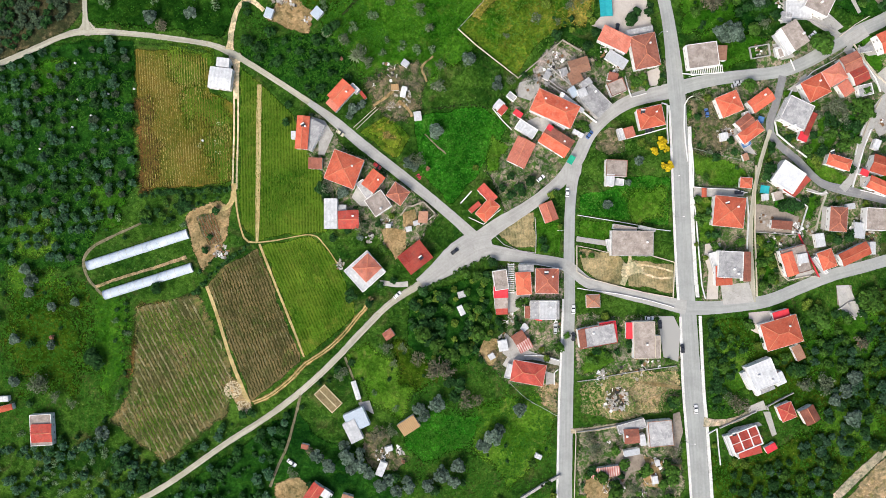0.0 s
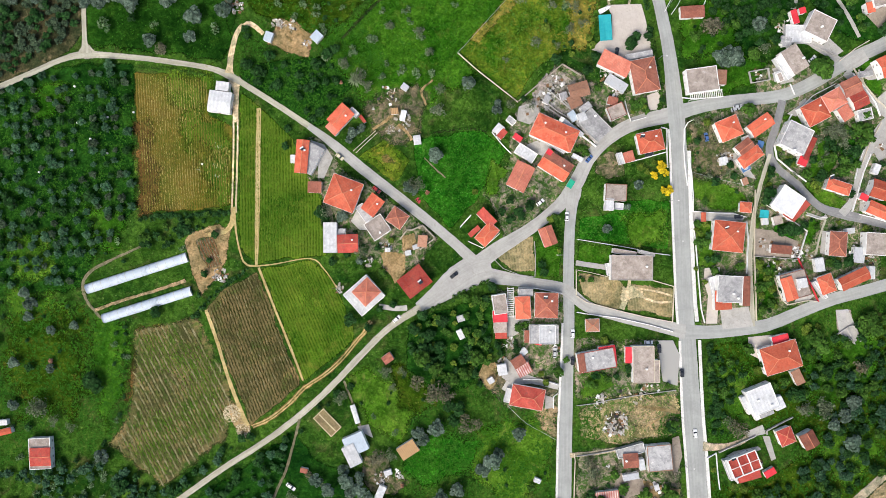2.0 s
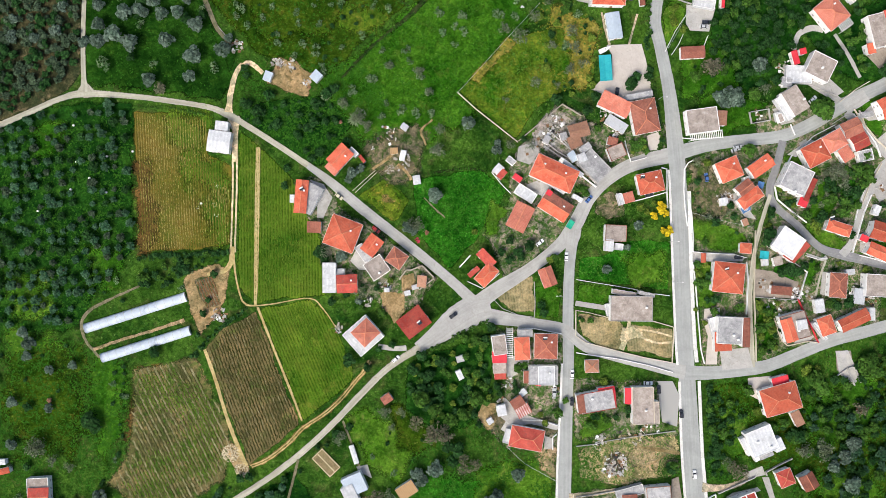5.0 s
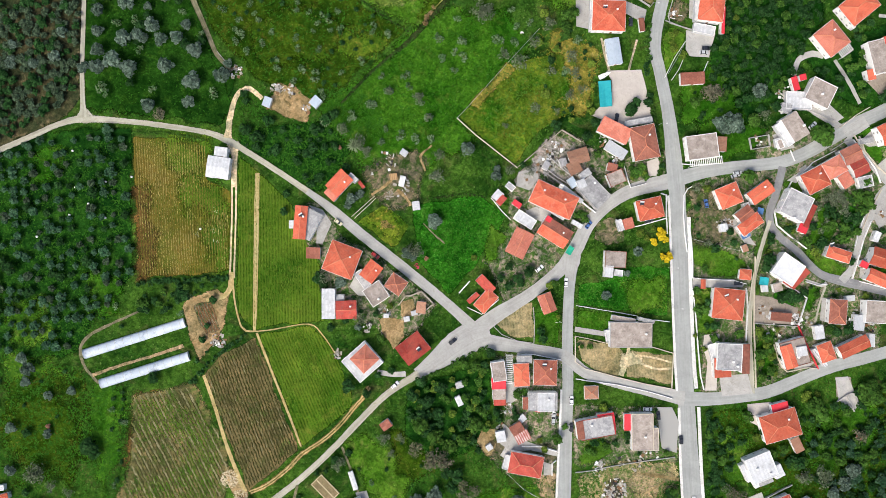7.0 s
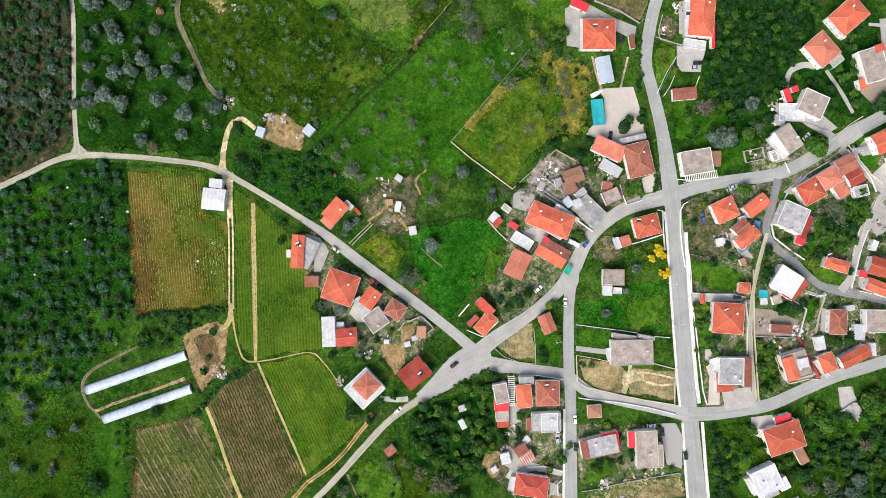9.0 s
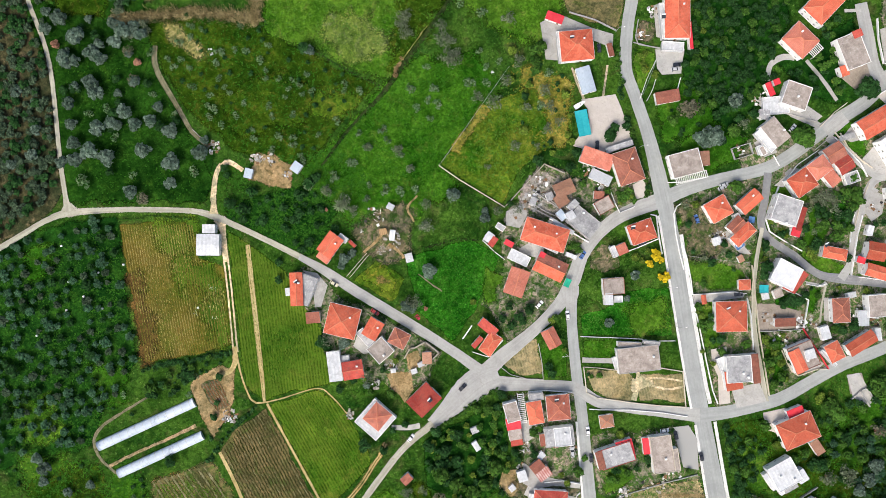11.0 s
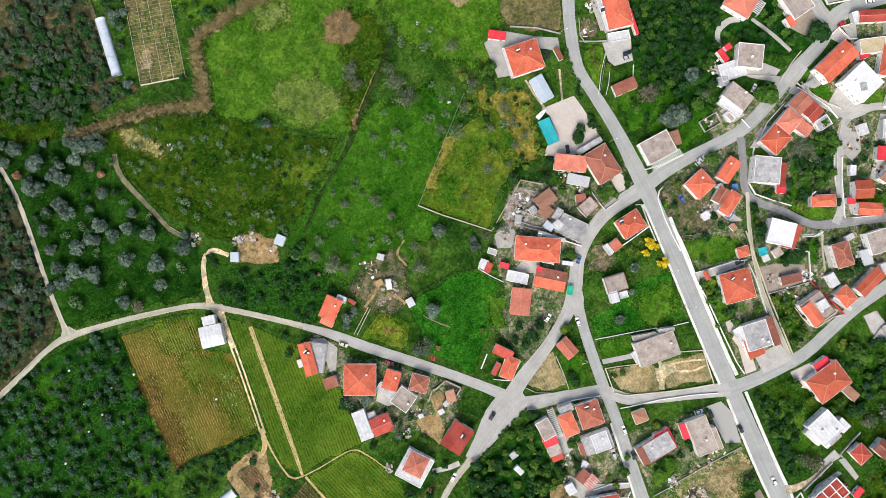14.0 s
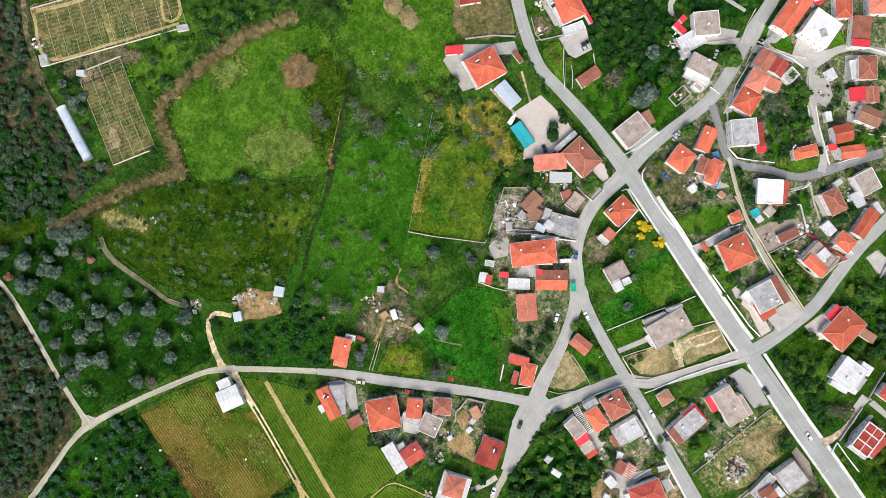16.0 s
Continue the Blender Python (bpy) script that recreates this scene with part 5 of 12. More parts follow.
patch("frame_wear", [(-91.4, 220.3), (-87.6, 219), (-90, 211), (-94.4, 212.2)], "straw", "bare tan soil in the greenhouse frame", "ground", soft=3)
patch("meadow", [(-56.77, 110.22), (-9.71, 149.26), (1.32, 157.02), (30.97, 156.12), (43.96, 139.54), (9.2, 105.52), (15.61, 94.53), (-20.09, 74.03), (-36.02, 82.6), (-46.48, 93.72)], "meadow", "bright green open meadow", "field", soft=5)
patch("meadow", [(-61.46, 212.6), (-43.42, 226.96), (-7.33, 224.21), (20.91, 213.6), (21.86, 194.16), (6.38, 165.69), (-11.88, 148.32), (-46.61, 169.11), (-68.83, 179.27)], "light_meadow", "pale green meadow with small white flowers", "field", soft=5)
patch("meadow", [(-14.62, 63.88), (17.86, 67.94), (31.4, 58.46), (25.98, 48.99), (4.33, 20.57), (-11.91, 38.16)], "deep_meadow", "deep green lush meadow behind the houses", "field", soft=1.2)
patch("small_field", [(-40.2, 56.2), (-27.1, 65), (-15.2, 54), (-20.5, 44), (-24, 43.5)], "wild_grass", "small green field beside the lane", "field", soft=1)
patch("small_field", [(-35.5, 56.8), (-27, 61.4), (-18.5, 54), (-21, 47.6), (-24, 47.5)], "yellow_grass", "yellowed middle of the small field", "field", soft=3)
patch("small_field", [(-29, 55.5), (-24.5, 57.5), (-20.5, 53), (-22, 50), (-25, 51)], "worn_gold", "brownish worn band in the small field", "field", soft=4)
patch("wild_field", [(8.39, 105.83), (31.4, 130.19), (55.76, 138.31), (72, 135.6), (72, 113.95), (47.64, 100.41), (34.1, 82.82)], "wild_grass", "yellowish wild grass inside a low fence", "field", soft=1.2)
patch("wild_field", [(47.6, 137.6), (51.9, 149.2), (59.5, 146), (66.3, 143), (74.5, 137), (72.2, 118), (67.9, 106.5), (59.8, 110), (60.6, 126), (55.2, 134.3)], "gold_grass", "golden yellow weeds beside the paved yard", "ground", soft=4)
patch("green_plot", [(64.42, 25.98), (77.41, 27.88), (88.24, 35.46), (108.26, 34.92), (108.81, 10.56), (88.24, 13.8), (66.04, 16.51)], "deep_meadow", "lush green plot between houses and road", "field", soft=0.8)
patch("green_plot", [(64.96, 14.34), (80.66, 12.45), (80.12, 4.33), (64.42, 5.14)], "meadow", "green plot beside the flat-roofed house", "field", soft=0.8)
patch("straw_plot", [(64.96, 0.27), (84.18, -2.98), (88.78, -7.85), (84.99, -17.32), (74.7, -15.97), (66.58, -10.56)], "mown_straw", "dry straw-coloured plot mown short", "field", soft=0.8)
patch("straw_plot", [(90.94, -5.14), (109.89, -7.85), (110.43, -21.38), (88.78, -17.32), (87.69, -10.01)], "mown_straw", "dry straw-coloured plot crossed by tyre tracks", "field", soft=0.8)
patch("straw_plot", [(25.98, 8.39), (43.58, 18.68), (44.93, 0.27), (32.75, 1.62)], "mown_straw", "dry triangular plot between two lanes", "field", soft=0.8)
patch("green_plot", [(44.93, 12.45), (57.11, 12.45), (56.3, -2.44), (45.47, -1.08)], "meadow", "green corner plot with bushes", "field", soft=0.8)
patch("gold_field", [(-147.78, 96.63), (-111.51, 93.11), (-112.05, 76.06), (-100.69, 69.29), (-100.41, 32.75), (-122.88, 29.5), (-143.99, 27.88)], "gold_field", "brownish gold field with fine rows", "field", soft=1.2)
patch("vineyard_soil", [(-147.5, -27), (-128, -25), (-131, -38), (-139, -52), (-148, -58)], "red_soil", "reddish brown bare soil in the vineyard", "field", soft=9)
patch("gold_field", [(-146, 70), (-140, 72), (-137, 50), (-133, 31), (-143.5, 28.5)], "red_soil", "reddish bare edge of the golden field", "field", soft=7)
patch("green_field", [(-96.9, 86.88), (-84.99, 77.41), (-72.81, 65.23), (-57.92, 35.46), (-55.21, 7.85), (-76.87, 6.77), (-88.78, 3.52), (-97.44, 12.45)], "striped_green", "green field with fine drill rows", "field", soft=1.2)
patch("green_field", [(-86.61, 1.08), (-63.33, 6.23), (-52.51, -3.79), (-47.09, -15.97), (-41.14, -32.21), (-66.04, -51.7)], "striped_green_slant", "green field with fine slanting rows", "field", soft=1)
patch("green_field", [(-131, 96.63), (-111.51, 93.11), (-112.05, 76.06), (-100.69, 69.29), (-100.41, 32.21), (-107.99, 32.21), (-114.76, 57.11), (-128.29, 81.47)], "striped_green", "green growth over the edge of the golden field", "field", soft=13)
patch("brown_meadow", [(-50, 149.5), (-38, 147), (-26, 142), (-29, 136.5), (-37.76, 129.32), (-49.77, 136.28)], "wild_grass", "yellowish green grass inside the ditches", "field", soft=7)
patch("brown_meadow", [(-94, 152), (-80, 160), (-58, 156), (-44, 150), (-50, 140), (-66, 131), (-86, 131)], "olive_floor", "deep green grass in the young grove", "field", soft=9)
patch("brown_meadow", [(7.04, 206.18), (22.31, 200.18), (18.63, 183.52), (5.69, 162.96), (-6.8, 151.56), (-8.2, 164.98), (-1.97, 183.27)], "olive_floor", "brownish worn grass beside the ditch", "field", soft=9)
patch("flower_meadow", [(-36.21, 186.47), (-17.23, 181.4), (-12.36, 165.9), (-24.39, 158.95), (-42.91, 170.04)], "flower_grass", "pale grass white with small flowers", "field", soft=9)
patch("flower_meadow", [(-32.78, 223.73), (-19.12, 220.27), (-21.66, 210.78), (-34.85, 212.39)], "flower_grass", "pale grass white with small flowers", "field", soft=7)
patch("wild_field", [(12.5, 111.57), (20.06, 119.53), (31.05, 130.8), (35.07, 129.38), (24.1, 118.78), (17.21, 110.81)], "gold_grass", "dry yellow strip along the fence", "ground", soft=3)
patch("pasture_wear", [(-206.78, -15.97), (-179.72, -18.68), (-168.89, -43.03), (-177.01, -70.1), (-198.66, -67.39), (-209.49, -43.03)], "olive_floor", "worn brownish grass in rough pasture", "field", soft=12)
patch("pasture_light", [(-166.19, -21.38), (-151.3, -26.8), (-151.3, -56.57), (-160.77, -75.51), (-168.89, -53.86)], "meadow", "brighter green grass beside the vineyard", "field", soft=8)
patch("pasture_light", [(15.16, -75.51), (47.64, -70.1), (53.05, -97.17), (31.4, -113.41), (12.45, -97.17)], "light_meadow", "bright green grass below the red house", "field", soft=8)
patch("pasture_light", [(-6.5, -77.68), (19.22, -79.57), (15.16, -94.46), (-9.2, -101.23), (-18.68, -94.46)], "deep_meadow", "deep green grass in the garden plot", "field", soft=4)
patch("garden_plot", [(-44.93, -49.8), (-34.92, -46.28), (-22.74, -53.86), (-14.78, -66.1), (-20.44, -80.28), (-33.27, -73.45), (-44.39, -59.27)], "light_meadow", "rough yellow-green grass in a garden plot", "field", soft=5)
patch("garden_plot", [(-22.74, -45.74), (-9.2, -49.8), (-3.79, -61.98), (-11.91, -67.39), (-19.49, -61.98)], "olive_floor", "worn ground under leafless trees", "ground", soft=6)
patch("pasture_streak", [(-175.66, -15.97), (-171.6, -15.43), (-168.89, -32.21), (-171.6, -53.86), (-174.3, -70.1), (-177.55, -67.39), (-174.85, -43.03)], "olive_floor", "brownish streak of trampled grass", "field", soft=5)
patch("pasture_light", [(-206.78, -7.85), (-185.13, -10.01), (-181.07, -15.97), (-193.25, -21.38), (-206.78, -18.68)], "light_meadow", "yellowish green grass below the orchard", "field", soft=6)
patch("slope_light", [(130.19, -43.03), (147.78, -48.45), (145.07, -70.1), (131.54, -75.51)], "light_meadow", "bright grass under the hedge", "ground", soft=7)
patch("slope_light", [(174.85, -43.03), (199.21, -26.8), (212.2, -32.21), (204.62, -56.57), (180.26, -64.69)], "meadow", "bright grass between trees on the slope", "ground", soft=9)
patch("slope_light", [(177.55, -80.93), (204.62, -70.1), (212.2, -86.34), (193.79, -102.58)], "light_meadow", "bright grass between trees on the slope", "ground", soft=9)
patch("slope_light", [(115.15, 129.28), (130.06, 131.52), (140.35, 115.02), (145.33, 101.38), (115.76, 104.98)], "meadow", "bright grass below the wood", "ground", soft=5)
patch("ditch_meadow", [(41.26, 226.57), (87.56, 198.85), (62.61, 157.18), (28.82, 174.27), (26.94, 197.41)], "light_meadow", "pale green grass beside the fallow field", "field", soft=10)
patch("ditch_meadow", [(-68.66, 245.21), (-29.56, 250.11), (-14.98, 242.95), (-50.37, 231.12), (-64.24, 223.7)], "light_meadow", "pale weeds between greenhouse and reeds", "field", soft=6)
patch("worn_grass", [(-113.5, 186.5), (-108, 184), (-99.5, 175), (-96.5, 167.5), (-100.5, 168.5), (-109.5, 178.5)], "dry_grass", "bleached dry grass beside the ditch", "field", soft=5)
patch("ploughed_field", [(-105.29, -8.39), (-88.78, 0.27), (-67.66, -53.32), (-91.75, -73.35), (-112.59, -17.32)], "ploughed", "brown ploughed field with narrow rows", "field", soft=1)
patch("vineyard", [(-147.78, -26.8), (-118.82, -21.92), (-111.51, -32.21), (-105.29, -45.74), (-99.06, -67.39), (-106.64, -80.93), (-133.71, -103.93), (-157.52, -82.28), (-148.59, -67.39)], "pale_soil", "pale brown vineyard soil with rows", "field", soft=3.5)
# garden green made darker to stand in for shade under the plants
patch("dark_garden", [(-15.97, -24.09), (4.33, -15.97), (23.28, -10.56), (23.28, -32.21), (20.57, -48.45), (1.62, -59.27), (-17.32, -45.74)], "shade_tinted_floor", "overgrown green garden floor with shade painted in", "ground", soft=2)
patch("village_ground", [(119.36, 76.06), (161.31, 81.47), (155.9, 57.11), (147.78, 32.75), (147.78, -24.09), (126.13, -25.44), (121.26, 11.1)], "yard", "trodden earth and weeds between houses", "ground", soft=3)
patch("village_ground", [(150.49, 30.04), (159.96, 54.4), (185.67, 30.04), (210.03, 24.63), (210.03, -5.14), (177.55, -13.26), (151.84, -22.74)], "yard", "trodden earth and weeds between houses", "ground", soft=3)
patch("village_ground", [(32.75, 70.64), (58.46, 99.87), (72, 92.3), (88.24, 86.88), (107.18, 89.59), (107.18, 76.06), (82.82, 69.29), (69.29, 54.4), (58.46, 38.16), (31.4, 16.51), (20.57, 38.16), (31.4, 54.4)], "yard", "grey trodden yards between old houses", "ground", soft=3)
patch("village_ground", [(-71.45, 63.88), (-57.92, 65.23), (-47.09, 48.99), (-28.15, 38.16), (-1.08, 16.51), (-11.91, 5.68), (-22.74, -2.44), (-33.56, 8.39), (-55.21, 11.1), (-57.92, 35.46), (-66.04, 48.99)], "yard", "earthy yards behind the lane houses", "ground", soft=3)
patch("village_ground", [(25.98, -7.85), (58.46, -7.85), (58.46, -67.39), (32.75, -64.69), (17.86, -51.15), (31.4, -40.33)], "yard", "earthy yards around the houses", "ground", soft=3)
patch("village_ground", [(64.42, -32.21), (111.24, -32.21), (113.95, -56.57), (64.42, -59.27)], "yard", "earthy yards around flat-roofed houses", "ground", soft=3)
patch("waste_ground", [(65.23, -67.39), (74.7, -59.27), (112.59, -57.92), (113.95, -75.51), (85.53, -82.28), (65.23, -79.57)], "waste", "dry waste ground strewn with scrap", "ground", soft=2)
patch("village_ground", [(64.42, -84.99), (85.53, -83.63), (112.59, -80.93), (115.3, -118.82), (64.42, -118.82)], "yard", "earthy yards around the bottom houses", "ground", soft=3)
patch("village_ground", [(146.88, 103.58), (181.6, 98.52), (201.96, 95.76), (232.5, 99.5), (267.22, 78.7), (225.64, 9.25), (193.23, 28.66), (164.52, 48.99), (157.1, 62.87)], "yard", "trodden earth between village houses", "ground", soft=3)
patch("lawn", [(118.94, 46.4), (146.25, 39.49), (145.79, 33.47), (138.86, 29.76), (126.36, 32.53), (118.26, 37.38)], "light_meadow", "close green lawn between the houses", "lawn", soft=3)
patch("lawn", [(173.32, 45.3), (193.96, 35.14), (191.38, 29.77), (180.55, 33.74), (172.39, 41.13)], "light_meadow", "close green lawn between the houses", "lawn", soft=3)
patch("lawn", [(180.7, 64.46), (191.35, 59.66), (184.88, 46.23), (173.32, 45.3)], "meadow", "close green lawn between the houses", "lawn", soft=3)
patch("lawn", [(194.12, 64.29), (201.76, 59.72), (197.37, 51.34), (190.43, 55.49)], "deep_meadow", "close green lawn between the houses", "lawn", soft=3)
patch("lawn", [(160.15, 24.88), (171.07, 20.54), (168.44, 14.57), (157.38, 18.67)], "deep_meadow", "close green lawn between the houses", "lawn", soft=3)
patch("lawn", [(176.57, 26.05), (181.43, 24.71), (176.35, 13.6), (171.03, 13.64)], "meadow", "close green lawn between the houses", "lawn", soft=3)
patch("lawn", [(122.85, 73.94), (127.25, 68.16), (123.34, 48.49), (117.32, 48.95), (115.92, 62.37)], "meadow", "close green lawn between the houses", "lawn", soft=3)
patch("lawn", [(224.42, 80.75), (233.44, 80.06), (232.29, 72.89), (223.96, 74.73)], "light_meadow", "close green lawn between the houses", "lawn", soft=3)
patch("lawn", [(204.79, 37.46), (213.12, 35.62), (225.39, 29.84), (222.62, 25.21), (207.34, 31.22)], "meadow", "close green lawn between the houses", "lawn", soft=3)
patch("lawn", [(120.17, 24.63), (129.38, 25.98), (131, 5.68), (122.34, 2.98)], "light_meadow", "close green lawn between the houses", "lawn", soft=3)
patch("lawn", [(150.49, 4.33), (159.15, 5.68), (160.77, -15.97), (152.65, -20.03)], "meadow", "close green lawn between the houses", "lawn", soft=3)
patch("lawn", [(66.58, -49.8), (78.76, -47.91), (82.82, -53.86), (74.7, -59.27), (66.58, -60.63)], "light_meadow", "close green lawn between the houses", "lawn", soft=3)
patch("lawn", [(122.07, 103.12), (139.66, 105.83), (155.9, 100.41), (147.78, 88.24), (123.42, 85.53)], "meadow", "close green lawn between the houses", "lawn", soft=3)
patch("lawn", [(161.31, 76.06), (177.55, 78.76), (180.26, 67.94), (166.73, 62.52)], "light_meadow", "close green lawn between the houses", "lawn", soft=3)
patch("lawn", [(23.28, 54.4), (31.4, 48.99), (25.98, 38.16), (20.57, 38.16)], "light_meadow", "close green lawn between the houses", "lawn", soft=3)
patch("rubble_yard", [(53.41, 99.79), (71.93, 88.7), (65.47, 73.7), (56.21, 72.95), (42.6, 81.73), (44.63, 89.32)], "rubble_ground", "grey rubble and weeds in a derelict yard", "ground", soft=2)
patch("rubble_yard", [(40.01, 82.66), (47.23, 78.96), (43.95, 70.86), (35.57, 75.25)], "rubble_ground", "grey rubble and weeds in a derelict yard", "ground", soft=2)
patch("garden_bed", [(110.46, 162.5), (117.96, 159.27), (113.94, 150.98), (107.32, 153.06)], "earth", "brown dug garden beds beside the road", "ground", soft=2)
patch("lawn", [(108.2, 150.33), (117.46, 146.36), (107.53, 127.14), (104.75, 130.38), (105.66, 142.41)], "light_meadow", "close green lawn beside the main road", "lawn", soft=2)
patch("lawn", [(200.27, 101.03), (207.74, 101.39), (212.23, 87.77), (209.1, 83.83), (202.49, 88.97)], "meadow", "close green lawn below the orange-roofed house", "lawn", soft=2)
patch("lawn", [(233.69, 113.86), (250.04, 109.23), (248.25, 103.58), (231.89, 108.2)], "deep_meadow", "walled green lawn behind the tan roof", "lawn", soft=1.5)
patch("village_ground", [(224.02, 116.36), (240.25, 114.04), (260.81, 107.51), (251.02, 76.67), (230.46, 83.2), (228.46, 103.64)], "yard", "trodden earth between village houses", "ground", soft=2)
patch("village_ground", [(226.53, 160.92), (263.26, 152.2), (255.78, 120.71), (224.18, 127.67)], "yard", "trodden earth between village houses", "ground", soft=2)
patch("garden_ground", [(170.86, 136.07), (189.55, 141.45), (212.43, 151.16), (206.84, 124.64), (212.11, 114.49), (199.38, 110.04), (184.77, 117.51)], "shade_tinted_floor", "gardens between the houses, shade painted into the ground", "ground", soft=4)
patch("orchard_light", [(-171.6, 30.04), (-152.11, 31.4), (-154.01, 11.1), (-168.89, 7.85)], "meadow", "brighter grass at the orchard edge", "ground", soft=8)
patch("orchard_light", [(-208.14, 16.51), (-190.54, 19.22), (-187.3, 2.98), (-204.08, -1.08)], "light_meadow", "brighter grass in the orchard", "ground", soft=9)
patch("orchard_light", [(-195.96, 86.88), (-182.42, 92.3), (-179.72, 78.76), (-193.25, 74.7)], "meadow", "brighter grass in the orchard", "ground", soft=7)
patch("track_verge", [(-169.5, 213.61), (-150.77, 211.2), (-135.71, 202.81), (-142.39, 195.13), (-161.03, 198.07), (-168.1, 205.19)], "olive_floor", "pale grass beside the track", "ground", soft=5)
patch("lawn", [(88.78, 25.98), (104.47, 28.69), (107.18, 13.8), (91.48, 15.16)], "light_meadow", "paler flowering grass in the green plot", "lawn", soft=6)
patch("hut_ground", [(-36.27, 78.76), (-25.44, 88.24), (-11.91, 90.94), (-6.5, 81.47), (-10.56, 66.58), (-17.32, 61.17), (-25.44, 65.23), (-33.56, 67.94)], "earth", "trodden brown ground around small huts", "ground", soft=5)
patch("sand_yard", [(-79, 121.5), (-71.5, 119), (-63, 113.5), (-63.7, 102.3), (-76.9, 106.4), (-83, 110.2)], "sand", "bare tan yard between two sheds", "ground", soft=2.5)
patch("sand_yard", [(-30.31, 9.74), (-22.74, 10.56), (-17.86, 7.85), (-17.32, 0.27), (-22.74, -5.14), (-26.8, 1.62)], "sand", "bare sandy yard behind the red house", "ground", soft=1)
patch("sand_yard", [(-20.57, 17.86), (-13.26, 19.22), (-11.37, 11.1), (-18.68, 10.56)], "sand", "sandy corner beside stone ruins", "ground", soft=0.8)
SEED_BED = [(-117.71, 14.88), (-110.13, 17.59), (-105.53, 4.33), (-112.3, 1.89)]
patch("sand_yard", [(-123.39, 15.42), (-120.01, 19.48), (-113.92, 20.84), (-107.16, 21.92), (-101.07, 20.57), (-102.02, 15.83), (-103.78, 7.71), (-106.08, 2.3), (-109.59, -2.71), (-115.01, -10.28), (-116.63, -7.85), (-120.01, 0.0), (-122.04, 8.39)], "sand", "bare brown sandy earth beside the tunnels", "ground", soft=2)
patch("sand_heap_ground", [(-105.02, -64.69), (-98.52, -63.06), (-91.48, -74.97), (-95.27, -80.39)], "sand", "pale spilled sand at the field corner", "ground", soft=0.8)
patch("sand_yard", [(-79.57, -112.05), (-68.75, -109.35), (-64.69, -113.41), (-64.69, -124.23), (-76.87, -124.23), (-80.93, -117.47)], "sand", "bare sandy yard beside the red roof", "ground", soft=1.5)
patch("sand_yard", [(19.22, -43.03), (25.98, -42.49), (27.34, -53.86), (21.92, -55.21), (17.32, -48.99)], "sand", "sandy yard with small white boxes", "ground", soft=1)
patch("earth_yard", [(-37.62, -87.69), (-25.44, -89.05), (-22.74, -97.17), (-15.97, -99.87), (-22.74, -106.64), (-33.56, -105.29), (-38.98, -97.17)], "earth", "brown trodden yard with scattered boxes", "ground", soft=1.5)
patch("field_corner", [(93.02, 207.97), (115.07, 194.76), (104.34, 173.73), (99.95, 160.14), (77.08, 168.84), (75.42, 178.57)], "fallow", "pale brown fallow field beside the road", "field", soft=1.5)
patch("dry_ground", [(-101.31, 261.92), (-63.66, 251.85), (-58.14, 242.31), (-68.24, 242.12), (-91.94, 246.32), (-98.37, 256.41)], "earth", "reddish bare earth between greenhouses", "ground", soft=4)
patch("seed_bed", SEED_BED, "earth", "brown dug seed beds beside the tunnels", "ground", soft=1.2)
patch("lane_mouth", [(-107.18, 97.71), (-97.44, 92.84), (-99.6, 85.8), (-101.77, 89.05), (-102.58, 94.46)], "lane", "widened gravel mouth of the field track", "road", soft=1)
patch("lane_mouth", [(-175.93, 103.12), (-171.6, 108.53), (-169.7, 108.53), (-164.83, 104.2), (-170.25, 102.58)], "lane", "widened gravel mouth of the northern track", "road", soft=1)
patch("earth_yard", [(74.14, 55.99), (79.51, 58.14), (84.88, 57.07), (87.03, 46.33), (78.44, 45.25), (73.07, 48.47)], "earth", "brown earth lot beside the bend", "ground", soft=1)
patch("earth_yard", [(120.58, 74.25), (128.64, 73.18), (130.25, 59.21), (135.08, 54.92), (125.41, 50.62), (122.19, 63.51)], "earth", "brown earth yard with a parked car", "ground", soft=1)
patch("bottom_corner", [(188.38, -124.23), (212.2, -99.87), (226.27, -97.17), (226.27, -124.23)], "straw", "dry yellow field edge at the road", "field", soft=1.5)

# ---- roads ----
ribbon("main_road", [(114.64, 188.93, 5.8), (108.64, 173.65, 5.8), (104.03, 157.54, 5.8), (101.41, 140.56, 5.8), (104.03, 127.19, 5.8), (108.26, 106.55, 6.2), (111.51, 78.76, 8), (113.14, 59.82, 7.4), (114.49, 24.63, 7.4), (116.11, -10.56, 7.6), (117.74, -37.62, 8), (119.63, -64.69, 8.4), (121.8, -91.75, 8.6), (123.69, -119.36, 8.6), (126.13, -151.3, 8.6)], "asphalt", "grey asphalt main road through the village", "road", z=0.06)
ribbon("pavement_strip", [(113.41, 58.46, 7.4), (114.49, 24.63, 7.4), (116.11, -10.56, 7.6), (117.2, -23.55, 7.8)], "kerb", "pale concrete pavement along the main road", "pavement", z=0.08, offset=0.85, width=1.7, thick=0.12, ragged=0.1)
ribbon("pavement_strip", [(118.28, -32.21, 8), (119.63, -64.69, 8.4), (121.8, -91.75, 8.6), (123.69, -119.36, 8.6), (125.59, -145.89, 8.6)], "kerb", "pale concrete pavement along the main road", "pavement", z=0.08, offset=0.85, width=1.5, thick=0.12, ragged=0.1)
ribbon("pavement_strip", [(112.32, 69.29, 7.4), (113.14, 59.82, 7.4), (114.49, 24.63, 7.4), (116.11, -10.56, 7.6), (117.2, -24.09, 7.8)], "kerb", "pale concrete pavement along the main road", "pavement", z=0.08, offset=-0.55, width=1.1, thick=0.12, ragged=0.1)
